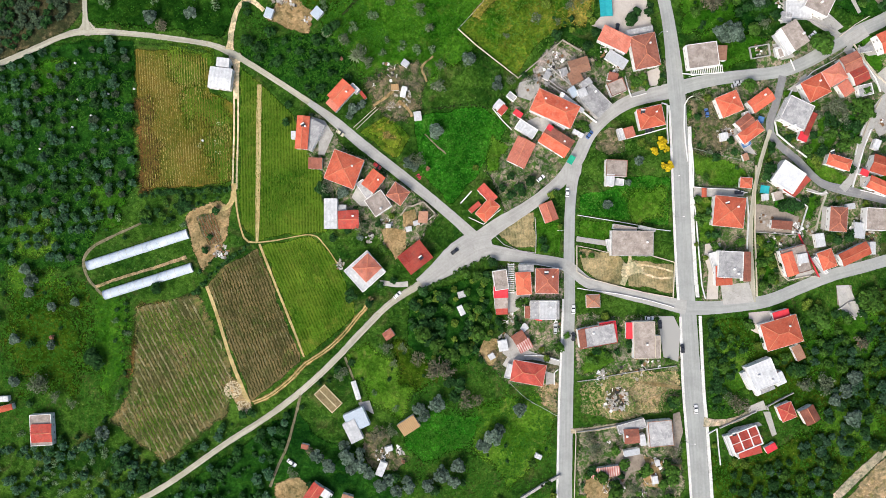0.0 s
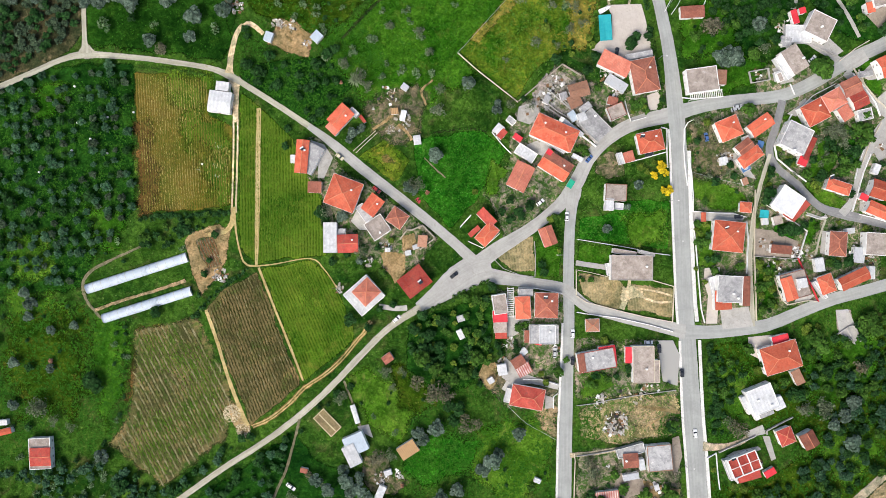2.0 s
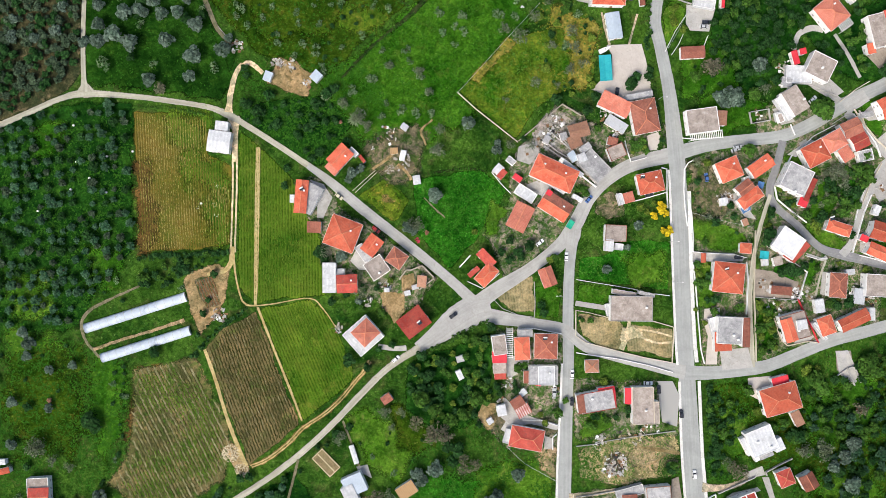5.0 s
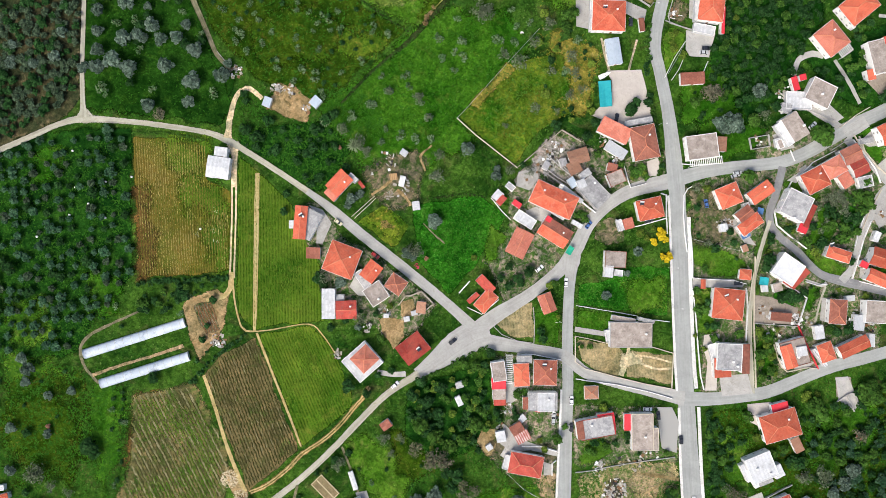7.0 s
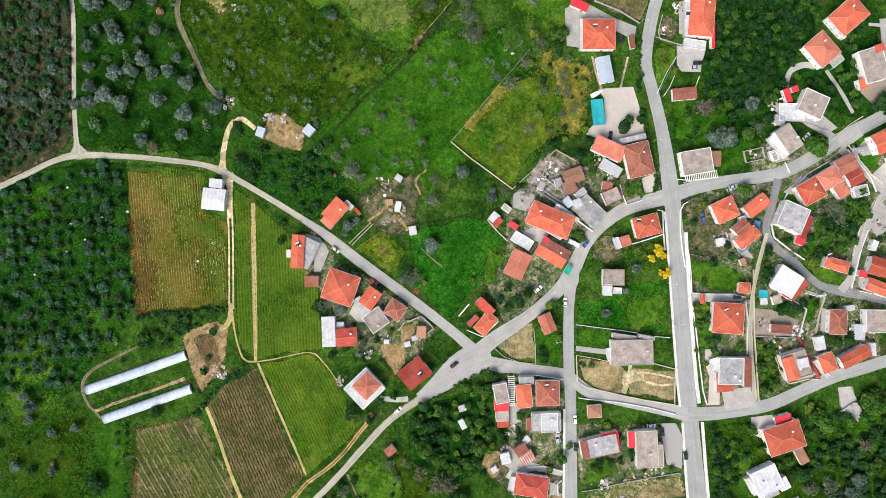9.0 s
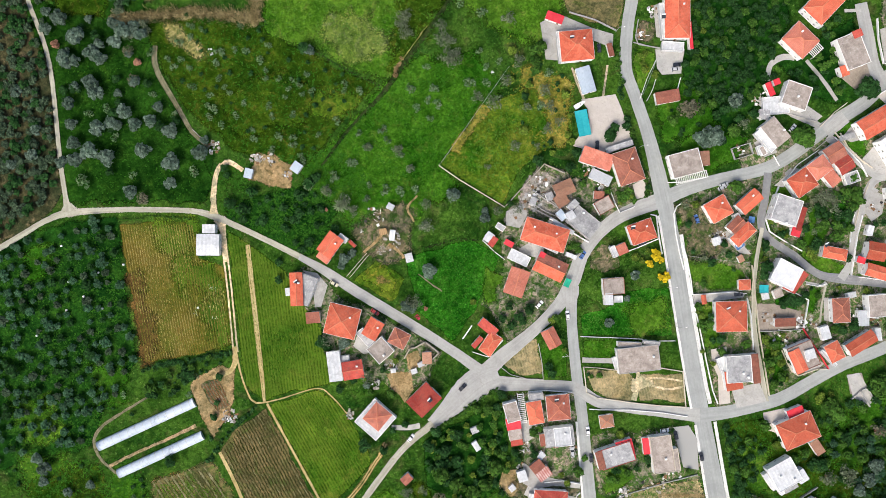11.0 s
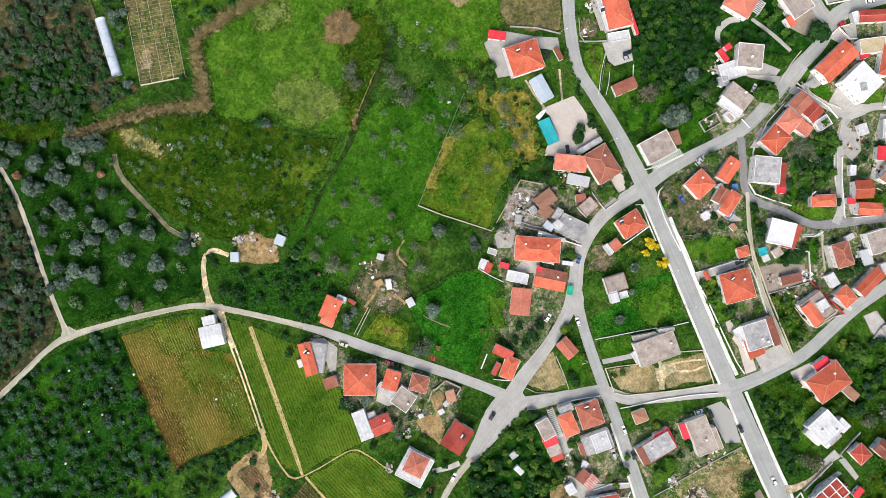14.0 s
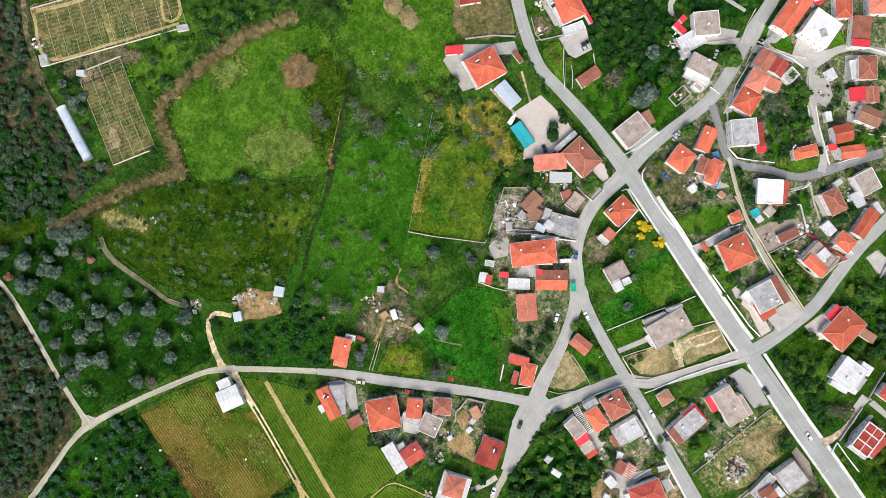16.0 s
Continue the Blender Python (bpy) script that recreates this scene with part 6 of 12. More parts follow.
ribbon("pavement_strip", [(118.28, -32.21, 8), (119.63, -64.69, 8.4), (121.8, -91.75, 8.6), (123.69, -119.36, 8.6), (125.59, -145.89, 8.6)], "kerb", "pale concrete pavement along the main road", "pavement", z=0.08, offset=-0.55, width=1.2, thick=0.12, ragged=0.1)
ribbon("village_road", [(4.33, -3.79, 6), (15.7, 3.52, 7.5), (25.98, 11.1, 7), (42.22, 21.38, 5.6), (55.76, 32.21, 6), (63.88, 43.03, 7), (69.83, 54.4, 6.2), (78.76, 63.88, 6), (90.94, 71.18, 6.5), (109.89, 76.06, 7.5)], "old_asphalt", "worn pale asphalt village road", "road")
ribbon("village_road", [(109.89, 76.06, 7.5), (123.42, 79.84, 6.2), (139.66, 82.55, 5.6), (161.31, 84.99, 5.8), (174.85, 90.13, 6.2), (188.38, 98.25, 6.6), (199.21, 104.2, 6.4), (212.2, 110.43, 6.4), (219.58, 116.64, 7.5), (226.42, 121.26, 8), (237.32, 122.61, 7), (253.96, 121.57, 6.5)], "asphalt", "pale asphalt side road to the upper village", "road")
ribbon("village_road", [(192.47, 98.3, 6), (202.65, 104.79, 6)], "old_asphalt", "pale asphalt street between houses", "road")
ribbon("village_road", [(221.61, 117.69, 8), (218.59, 126.01, 8), (217.71, 131.98, 7.5), (217.66, 142.24, 6.5), (216.37, 157.8, 6)], "old_asphalt", "pale asphalt street climbing past a flat-roofed house", "road")
ribbon("village_road", [(58.46, -124.23, 6.6), (58.73, -97.17, 6.4), (59.27, -70.1, 6.2), (60.09, -43.03, 5.4), (60.63, -21.38, 5.2), (60.36, -5.14, 5.2), (60.63, 13.8, 5), (61.44, 27.34, 5), (63.33, 38.16, 5)], "asphalt", "narrow asphalt street past walled gardens", "road")
ribbon("pavement_strip", [(58.46, -119.36, 6.6), (58.73, -97.17, 6.4), (59.27, -70.1, 6.2), (60.09, -43.03, 5.4), (60.63, -24.09, 5.2)], "kerb", "pale concrete kerb beside the street", "pavement", z=0.07, offset=0.5, width=1, thick=0.12, ragged=0.1)
ribbon("village_road", [(13.8, 0.27, 9), (25.98, -1.89, 7), (42.22, -4.6, 5.2), (58.46, -7.85, 5.6), (69.29, -15.97, 5.4), (82.82, -20.03, 5.4), (99.06, -24.09, 5.6), (116.65, -28.15, 7)], "old_asphalt", "worn asphalt street joining the crossroads", "road")
ribbon("village_road", [(116.65, -28.15, 7), (128.83, -28.15, 6.2), (142.37, -26.8, 6.2), (155.9, -24.63, 6), (169.43, -19.22, 5.8), (185.67, -12.72, 5.8), (201.91, -8.39, 5.6), (220.86, -2.98, 5.6)], "asphalt", "pale asphalt road curving between houses", "road")
ribbon("crossroads", [(62.6, 40.5, 8), (62.2, 36.8, 7.6), (61.6, 32.5, 5.2), (61.2, 28, 4.6)], "old_asphalt", "worn asphalt mouth of the village street", "road", ragged=0.4)
ribbon("crossroads", [(-11.37, -16.78, 5.5), (-2.44, -10.56, 9), (5.68, -4.6, 13), (15.16, 1.35, 14), (23.28, 3.52, 9)], "old_asphalt", "wide worn asphalt crossroads", "road", ragged=0.5)
ribbon("lane", [(-149.95, -122.88, 2.89), (-131, -112.05, 2.89), (-103.93, -93.11, 3.03), (-84.99, -80.93, 3.03), (-68.75, -68.75, 3.18), (-52.51, -53.86, 3.18), (-38.98, -39.52, 3.33), (-25.44, -26.25, 3.33), (-10.56, -16.51, 3.90)], "lane", "pale gravel farm lane between fields", "road", soft=1)
ribbon("lane", [(-223.02, 85.26, 3.03), (-212.2, 88.78, 3.03), (-195.96, 95.81, 2.89), (-182.42, 101.77, 2.89), (-171.06, 104.2, 3.61), (-149.95, 103.12, 2.75), (-131, 100.96, 2.75), (-112.05, 97.98, 2.75), (-102.58, 94.46, 3.61), (-93.11, 89.05, 3.03), (-76.87, 78.76, 2.89), (-60.63, 67.94, 3.18)], "lane", "pale gravel farm lane past the barn", "road", soft=1)
ribbon("village_lane", [(-64.2, 70.2, 3), (-58.6, 66.4, 3.5), (-51, 60.5, 4.5), (-38.98, 50.34, 5), (-22.74, 37.62, 4.8), (-6.5, 24.63, 4.8), (5.68, 14.34, 4.8), (15.16, 5.68, 5.5)], "old_asphalt", "pale concrete lane past roadside houses", "road")
ribbon("village_lane", [(162.67, 82.82, 3.8), (159.69, 70.64, 3.6), (156.44, 59.82, 3.8), (159.15, 51.7, 3.6), (169.43, 42.76, 3.6), (180.26, 32.21, 3.6), (191.09, 28.42, 4.4), (201.91, 25.98, 4.2), (220.86, 21.38, 4.2)], "dark_asphalt", "narrow dark asphalt lane between houses", "road")
ribbon("village_lane", [(191.09, 28.42, 4), (196.5, 35.46, 3.6), (199.75, 47.64, 3.4), (204.62, 58.46, 3.4), (212.74, 69.29, 3.4)], "old_asphalt", "narrow pale lane climbing between houses", "road")
ribbon("village_lane", [(201.07, 53.84, 3.4), (206.15, 64.95, 3.4), (211.93, 72.5, 3.8), (215.82, 74.26, 4)], "old_asphalt", "narrow pale lane between garden walls", "road")
ribbon("village_lane", [(192.94, 96.45, 4), (204.75, 84.66, 3.6), (214.66, 74.95, 4), (226.97, 74.5, 3.6), (236.92, 70.11, 3.4), (253.36, 55.55, 3.4)], "old_asphalt", "narrow concrete lane past the white building", "road")
ribbon("alley", [(156.71, 57.11, 2.06), (151.84, 40.87, 2.06), (148.59, 24.63, 2.06), (147.24, 5.68, 2.24), (148.05, -10.56, 2.24), (148.59, -25.44, 2.75)], "lane", "narrow gravel alley between garden walls", "road", soft=1)
ribbon("dirt_track", [(-171.06, 104.9, 8.5), (-171.1, 107.2, 4.6), (-171.2, 109.6, 2.9), (-171.5, 114, 2.5), (-171.8, 127.2, 2.3), (-171.6, 140, 2.3), (-171.3, 150, 2.3), (-171, 166.4, 2.3), (-171.4, 176.2, 2.3), (-172.6, 186.2, 2.3), (-175.2, 196.6, 2.3), (-177.4, 205.4, 2.3), (-178.8, 216, 2.3), (-181.5, 230, 2.5), (-187, 246, 2.5)], "lane", "narrow pale track past olive trees", "road", soft=1)
ribbon("dirt_track", [(-102.3, 95.5, 5), (-101.9, 99, 2.8), (-101.2, 104.5, 2.5), (-99.8, 110.5, 2.5), (-98.2, 115.2, 2.6), (-95.6, 118.6, 2.4)], "pale_sand", "pale worn ground between the ruts of the shed track", "road", soft=1, ragged=0.5)
ribbon("dirt_track", [(-99.6, 92.6, 7), (-98.9, 89, 3.6), (-98.9, 82, 2.6), (-99, 72, 2.2)], "pale_sand", "pale trodden mouth of the field track", "road", soft=1, ragged=0.5)
for side in (-0.8, 0.8):
    ribbon("dirt_track", [(-102.3 + side, 96.5, 0.9), (-101.2 + side, 104.5, 0.8), (-99.8 + side, 110.5, 0.8), (-98.2 + side, 115.2, 0.8), (-95.6 + side, 118.6 + 0.3 * side, 0.9)], "pale_sand", "sandy tyre rut of the track to the sheds", "road", soft=1)
ribbon("dirt_track", [(-97.2, 116.4, 1.8), (-93.52, 119.2, 2.4), (-90.4, 118.2, 2.4), (-85.84, 114.29, 2.2)], "pale_sand", "worn sandy turn before the sheds", "road", soft=1)
ribbon("dirt_track", [(-100.5, 127, 1.8), (-107.3, 134.9, 2.3), (-111.2, 143.5, 2.5), (-114.8, 152, 2.7), (-119.6, 163, 3), (-121.4, 171, 3), (-120.2, 178.5, 2.6)], "worn_track", "grey grassy track along the grove", "road", soft=1)
ribbon("dirt_track", [(-99.55, 90.94, 1), (-100.01, 78.76, 0.9), (-100.01, 59.82, 0.9), (-100.55, 38.16, 0.9), (-100.82, 28.69, 1)], "pale_sand", "sandy tyre rut of a field track", "road", soft=1)
ribbon("dirt_track", [(-98.03, 90.94, 1), (-98.11, 78.76, 0.9), (-98.11, 59.82, 0.9), (-98.66, 38.16, 0.9), (-98.93, 28.69, 1)], "pale_sand", "sandy tyre rut of a field track", "road", soft=1)
ribbon("dirt_track", [(-100.14, 31.4, 2.4), (-100.69, 24.09, 2.6), (-103.93, 19.76, 2.4), (-112.05, 17.86, 2)], "rut", "sandy bend of the field track", "road", soft=1)
ribbon("dirt_track", [(-99.6, 28.69, 1), (-98.52, 17.86, 0.9), (-96.35, 8.39, 0.9), (-93.11, 3.52, 0.9), (-82.28, 3.79, 0.6), (-63.33, 6.77, 0.6), (-56.57, 1.62, 0.6), (-50.34, -7.31, 0.6)], "rut", "thin worn footpath along the field edge", "road", soft=1)
ribbon("field_path", [(-87.96, 78.76, 2.2), (-88.24, 59.82, 2.5), (-88.51, 38.16, 2.5), (-88.78, 16.51, 2.2), (-89.05, 3.52, 1.3)], "rut", "bare tan strip through the green field", "road", soft=1)
ribbon("field_path", [(-87.96, 2.44, 1.2), (-82.82, -10.56, 1.2), (-76.33, -26.8, 1.2), (-70.91, -40.33, 1.2), (-66.58, -51.7, 1)], "rut", "bare tan path between two fields", "road", soft=1)
ribbon("field_path", [(-113.14, -17.86, 1.7), (-107.99, -32.21, 1.7), (-102.58, -49.8, 1.8), (-95.81, -67.39, 2.2), (-93.11, -73.35, 2.6)], "rut", "bare tan path beside the ploughed field", "road", soft=1)
EDGE_TRACK = [(-90.8, -73.7), (-82.5, -69.9), (-72.9, -62.4), (-66, -55.2), (-56.4, -48.8), (-48.1, -41.4), (-41.2, -32.9), (-37.1, -28.3), (-34.2, -23)]
ribbon("field_path", [(x, y, 2.6) for x, y in EDGE_TRACK], "worn_gold", "dry golden grass between two tyre ruts", "road", soft=1, ragged=0.5)
for side in (-0.55, 0.55):
    ribbon("field_path", [(x - 0.7 * side, y + 0.7 * side, 0.55) for x, y in EDGE_TRACK], "rut", "sandy tyre rut along the field edge", "road", soft=1, ragged=0.35)
ribbon("dirt_track", [(-163.21, -21.92, 1.35), (-169.43, -14.62, 1.5), (-172.14, -5.68, 1.65), (-167.54, 1.08, 1.65), (-156.71, 6.77, 1.5), (-144.53, 12.45, 1.2)], "worn_track", "dusty loop track round the tunnels", "road", soft=1, ragged=0.5)
ribbon("dirt_track", [(-166.19, -18.13, 1.8), (-152.65, -13.26, 1.6), (-136.41, -8.39, 1.6), (-122.88, -3.79, 2)], "straw", "dusty path between the two tunnels", "road", soft=1, ragged=0.5)
ribbon("dirt_track", [(-68.21, -70.1, 1.5), (-70.91, -80.93, 1.35), (-74.7, -94.46, 1.5), (-79.57, -105.29, 1.5), (-82.82, -113.95, 1.5)], "worn_track", "narrow grey track from the lane", "road", soft=1)
ribbon("dirt_track", [(-47.09, -51.7, 1.2), (-43.03, -61.98, 1.2), (-38.98, -74.16, 1.2)], "worn_track", "narrow grey drive to the white house", "road", soft=1)
ribbon("side_road", [(231.68, -80.93, 4.6), (212.2, -96.35, 4.6), (199.21, -107.99, 4.8), (185.67, -121.53, 4.8), (174.85, -135.06, 4.8)], "gravel", "grey road at the edge of the woods", "road", soft=1)
ribbon("driveway", [(55.76, -54.4, 3), (44.93, -51.7, 3.2), (35.46, -49.8, 4), (30.04, -56.57, 4)], "concrete", "concrete drive to the red-roofed house", "road")
ribbon("driveway", [(124.77, -82.82, 5), (132.89, -83.09, 3.4), (142.37, -80.93, 3), (151.84, -74.16, 3.4)], "gravel", "grey gravel drive to the hillside houses", "road", soft=1)
ribbon("driveway", [(-30.31, -15.97, 2.4), (-22.74, -17.05, 2.4), (-16.78, -16.78, 2.6)], "concrete", "short concrete drive to the white house", "road")
ribbon("driveway", [(63.88, 4.87, 2.4), (80.12, 2.44, 2.4)], "concrete", "concrete drive to the flat-roofed house", "road")
slab("paved_yard", [(78.35, 128.26), (94.97, 128.82), (96.9, 122.12), (100.39, 106.49), (88.28, 102.58), (85.05, 102.14), (76.04, 105.09), (71.28, 107.06), (75.7, 111.53), (81.07, 111.9), (80.89, 123.68)], "paving", "large pale paved parking yard", "pavement")
slab("paved_yard", [(63.47, 167.04), (72.14, 170.53), (87.93, 161.48), (97.44, 157.44), (96.18, 151.06), (87.75, 155.6), (87.38, 160.96), (71.86, 161.43), (70.39, 148.09), (64, 149.36)], "concrete", "grey paved terrace around the orange-roofed house", "pavement")
slab("paved_yard", [(116.46, 147.76), (130.33, 146.27), (127.95, 138.31), (127.31, 134.91), (118.22, 135.4), (116.18, 138.67)], "concrete", "grey concrete forecourt with parked cars", "pavement")
slab("paved_yard", [(125.59, 2.44), (132.89, 2.98), (131.54, -24.09), (126.13, -24.09), (127.21, -10.56), (125.04, -3.79)], "paving", "pale paved forecourt behind the pavement", "pavement")
slab("paved_yard", [(132.89, -17.32), (146.43, -15.97), (148.86, -25.44), (134.25, -26.8)], "concrete", "grey concrete yard below the house", "pavement")
slab("paved_yard", [(103.12, -32.21), (110.43, -32.21), (113.68, -38.98), (112.59, -53.86), (105.56, -51.7), (103.93, -40.33)], "old_asphalt", "dirty grey concrete yard beside the flat roof", "pavement")
slab("paved_yard", [(120.04, 29.59), (139.38, 29.06), (144.75, 26.91), (143.67, 25.3), (120.04, 24.97)], "concrete", "grey driveway into the gated garden", "pavement")
ribbon("dirt_track", [(-90.7, 300.49, 3), (-100.41, 280.1, 3), (-103.89, 265.96, 3), (-106.82, 252.73, 2.6), (-106.62, 242.63, 2.2), (-108.07, 223.53, 2)], "earth", "brown dirt track beside the greenhouses", "road", soft=1)
ribbon("sand_strip", [(-92.71, 286.72, 1.6), (-97.85, 264.58, 1.6), (-67.98, 255.06, 1.4), (-35.47, 246.83, 1.4)], "rut", "pale strip along the greenhouse edge", "path", soft=1)
ribbon("sand_strip", [(-91.24, 287.09, 2.4), (-76.73, 282.14, 2.2), (-63.5, 279.22, 2.2)], "rut", "pale strip inside the greenhouse frame", "path", soft=1)
ribbon("sand_strip", [(-62.4, 276.5, 4.2), (-64.4, 266.4, 4.2), (-66.5, 255.8, 4)], "dry_grass", "dry strip inside the greenhouse frame", "path", soft=1)
ribbon("sand_strip", [(-36.4, 262.99, 1.6), (-40.61, 251.78, 1.6), (-35.29, 249.22, 1.6), (-31.43, 252.53, 1.6), (-29.42, 260.06, 1.6)], "rut", "pale loop strip in the greenhouse corner", "path", soft=1)

# ---- houses by the western lane ----
shed(-105.57, 80.97, 10.77, 10.19, -7.31, 4, "gable", "white_roof", "white farm barn with a metal roof beside the lane", rise=0.7)
shed(-104.26, 88.41, 6.1, 4.28, -7.77, 4.2, "mono", "white_roof", "white annex of the farm barn", rise=0.3)
shed(-82.9, 112.3, 3.87, 4.63, -20.38, 2.5, "mono", "blue_sheet", "small shed with a pale blue sheet roof", rise=0.3)
shed(-60.0, 112.4, 4.6, 4.9, -42, 2.5, "mono", "blue_sheet", "small square shed with a pale blue sheet roof", rise=0.3)
house(-48.24, 73.92, 8.17, 11.02, -42.92, 4.5, "gable", "orange_tile", "small house with an orange tiled roof above the lane", stack=1)
house(-52.26, 68.28, 6.43, 3.31, -43.64, 3.6, "mono", "salmon_tile", "low salmon-roofed wing of the lane house", over=0.15, rise=0.3, cap="")
terrace(-42.09, 76.27, 4.74, 2.79, -43.15, 3.2, "white_roof", "white flat terrace beside the orange roof")
shed(-38.07, 73.24, 4.1, 1.58, -52.52, 2.4, "mono", "red_tile", "tiny shed with a red roof")
shed(-18.75, 74.94, 2.63, 5.08, -12.26, 2.4, "mono", "white_roof", "small white hut on trodden ground", rise=0.2)
shed(-12.08, 63.36, 3.58, 4.25, 8.13, 2.4, "mono", "white_roof", "square white hut beside the meadow", rise=0.2)
house(-66.5, 55.1, 6.08, 15.8, -4.76, 4.6, "gable", "orange_tile", "long house with an orange tiled roof below the lane", stack=1)
shed(-62.5, 54.17, 7.43, 13.91, -27.98, 3.4, "flat", "grey_roof", "grey flat-roofed wing of the long house")
shed(-71.19, 54.25, 2.13, 3.73, 0, 2.6, "flat", "white_roof", "small white box annex")
shed(-60.7, 40.74, 6.59, 5.33, -1.85, 2.8, "mono", "brown_tile", "low shed with a brown-red roof")
house(-46.66, 37.62, 14.97, 14.64, -20.56, 6, "hip", "orange_tile", "large house with an orange hipped roof by the lane", stack=1)
house(-32.92, 32.21, 7.47, 9.32, -36.87, 5, "gable", "orange_tile", "house with an orange gabled roof and white edge", stack=1)
shed(-37.21, 28.51, 8.72, 4.06, -54.89, 3.4, "flat", "grey_roof", "grey concrete terrace roof behind the house", parapet="white_wall")
house(-21.31, 26.15, 8.58, 7.99, -34.73, 4.4, "hip", "brown_tile", "house with a weathered brown-red hipped roof")
house(-30.73, 21.67, 9.32, 9.43, -55.56, 4.2, "flat", "beige_roof", "flat-roofed house with a stained beige roof", parapet="white_wall")
shed(-53.2, 16.78, 6.32, 14.34, 0, 4, "mono", "white_roof", "white metal-roofed store in the field corner", rise=0.4)
house(-44.74, 13.97, 9.91, 8.71, 2.44, 4, "gable", "red_tile", "house with a red gabled roof beside the white store", stack=1)
shed(-48.11, 19.62, 3.95, 2.88, 0, 2.6, "flat", "grey_roof", "small grey concrete lean-to shed")
house(-37.12, -10.63, 14.58, 13.62, 41.56, 3.4, "flat", "white_roof", "white villa with wide terraces round its upper floor", parapet="white_wall", storeys=1)
house(-35.74, -8.81, 10.3, 9.7, 43.32, 6.2, "hip", "salmon_tile", "upper floor of the white villa under a salmon tiled roof", name="upper_floor", base=3.6, wall="white_wall")
house(-13.14, -3.88, 10.82, 13.38, -52.07, 5.2, "gable", "red_tile", "house with a plain red tiled roof at the crossroads", rise=1, cap="")
shed(-26.08, 11, 2.46, 2.03, 0, 2, "flat", "white_roof", "white tool box in the yard")
shed(-16.32, 9.56, 2.84, 2.39, 8.75, 2, "flat", "white_roof", "white box shelter in the sandy yard")
shed(-12.74, 12.43, 2.95, 2.26, 17.1, 2.2, "flat", "white_roof", "white box shelter beside the ruins")
garden_wall([(-14.79, 20.46), (-9.42, 22.61), (-3.51, 16.7), (-10.49, 11.33)], h=1.6, material="stone_wall", label="broken stone wall of a ruined house", t=0.6)
garden_wall([(-20.16, 16.17), (-16.94, 20.46), (-14.79, 20.46)], h=1.4, material="stone_wall", label="broken stone wall of a ruined house", t=0.6)
shed(-9.47, 15.17, 4.52, 5.67, -4.76, 2.6, "mono", "old_tile", "ruined hut with a collapsing tiled roof")

# ---- houses round the bend ----
house(52.77, 66.3, 21.24, 11.36, -24.38, 6, "hip", "orange_tile", "large house with a long orange hipped roof", stack=2)
terrace(50.03, 62.69, 19.3, 2.01, -31.94, 3.4, "white_roof", "long white balcony along the orange-roofed house")
house(71.82, 70, 14.22, 9.45, -45.59, 4.6, "flat", "grey_roof", "flat-roofed house with a stained grey roof at the bend", parapet="grey_wall", wall="grey_wall")
shed(61.96, 74.64, 3.46, 4.99, 33.69, 3, "mono", "blue_sheet", "lean-to with a pale blue sheet roof", rise=0.2)
shed(66.92, 72.91, 4.08, 4.23, 16.7, 3.6, "flat", "white_roof", "small white roof annex")
house(64.71, 87.02, 9.62, 6.99, 16.39, 3.2, "gable", "old_tile", "derelict house with a broken brown tiled roof", wall="stone_wall", rise=0.8, cap="")
house(62.74, 81.71, 6.24, 6, 26.57, 3, "mono", "old_tile", "derelict annex with a patched brown roof", wall="stone_wall", cap="")
shed(57.68, 84.13, 3.43, 3.82, 17.35, 2.6, "flat", "grey_roof", "grey concrete lean-to of the derelict house")
house(82.46, 76.79, 7.88, 6.38, 22.38, 3.8, "flat", "beige_roof", "small house with a brown-edged flat roof", parapet="brown_tile")
shed(80.77, 81.87, 4.79, 3.87, -12.53, 3, "mono", "brown_tile", "small outbuilding with a brown roof", rise=0.3)
house(81.4, 98.97, 15.23, 7.6, -25.8, 5.4, "mono", "salmon_tile", "wing with a wide salmon tiled roof by the paved yard", rise=0.9, cap="")
house(95.19, 93.35, 12.15, 15.84, 11.31, 6, "hip", "brown_tile", "large house with a dark brown hipped roof at the main road", stack=1)
shed(93.32, 103.65, 12.69, 2.61, 10.65, 3.4, "flat", "grey_roof", "long grey flat porch roof of the brown-roofed house")
shed(82.59, 90.19, 10.44, 4.96, -32.15, 2.8, "mono", "grey_sheet", "whitish corrugated sheet roof over a terrace", rise=0.2)
house(98.11, 62.21, 12.07, 9.78, 12.48, 5.6, "hip", "orange_tile", "house with an orange hipped roof beside the main road", stack=1)
house(88.29, 55.27, 4.88, 5.06, 17.35, 4, "mono", "salmon_tile", "low wing with a salmon tiled roof", rise=0.3, cap="", over=0.15)
terrace(84.58, 54.5, 2.39, 5.48, 17.1, 3.2, "white_roof", "white corner terrace of the orange-roofed house")
house(53.55, 50.96, 14.82, 9.47, -32.26, 5, "gable", "brown_tile", "house with a roof half dark red and half orange", stack=1, roof2="orange_tile")
shed(49.77, 56.24, 2.78, 4.84, -33.11, 5.6, "flat", "crimson_sheet", "bright red sheet over the end of the roof")
shed(39.61, 57.03, 10.04, 5.08, -32.66, 3.2, "flat", "white_roof", "low white flat-roofed annex", parapet="white_wall")
house(36.95, 45.8, 9.37, 12.98, -25.73, 4.6, "gable", "salmon_tile", "house with a faded salmon roof and a pale ridge", rise=1.0)
shed(26.64, 68.39, 3.94, 4.8, -39.81, 3, "mono", "white_roof", "small white-roofed outbuilding in the meadow corner", rise=0.2)
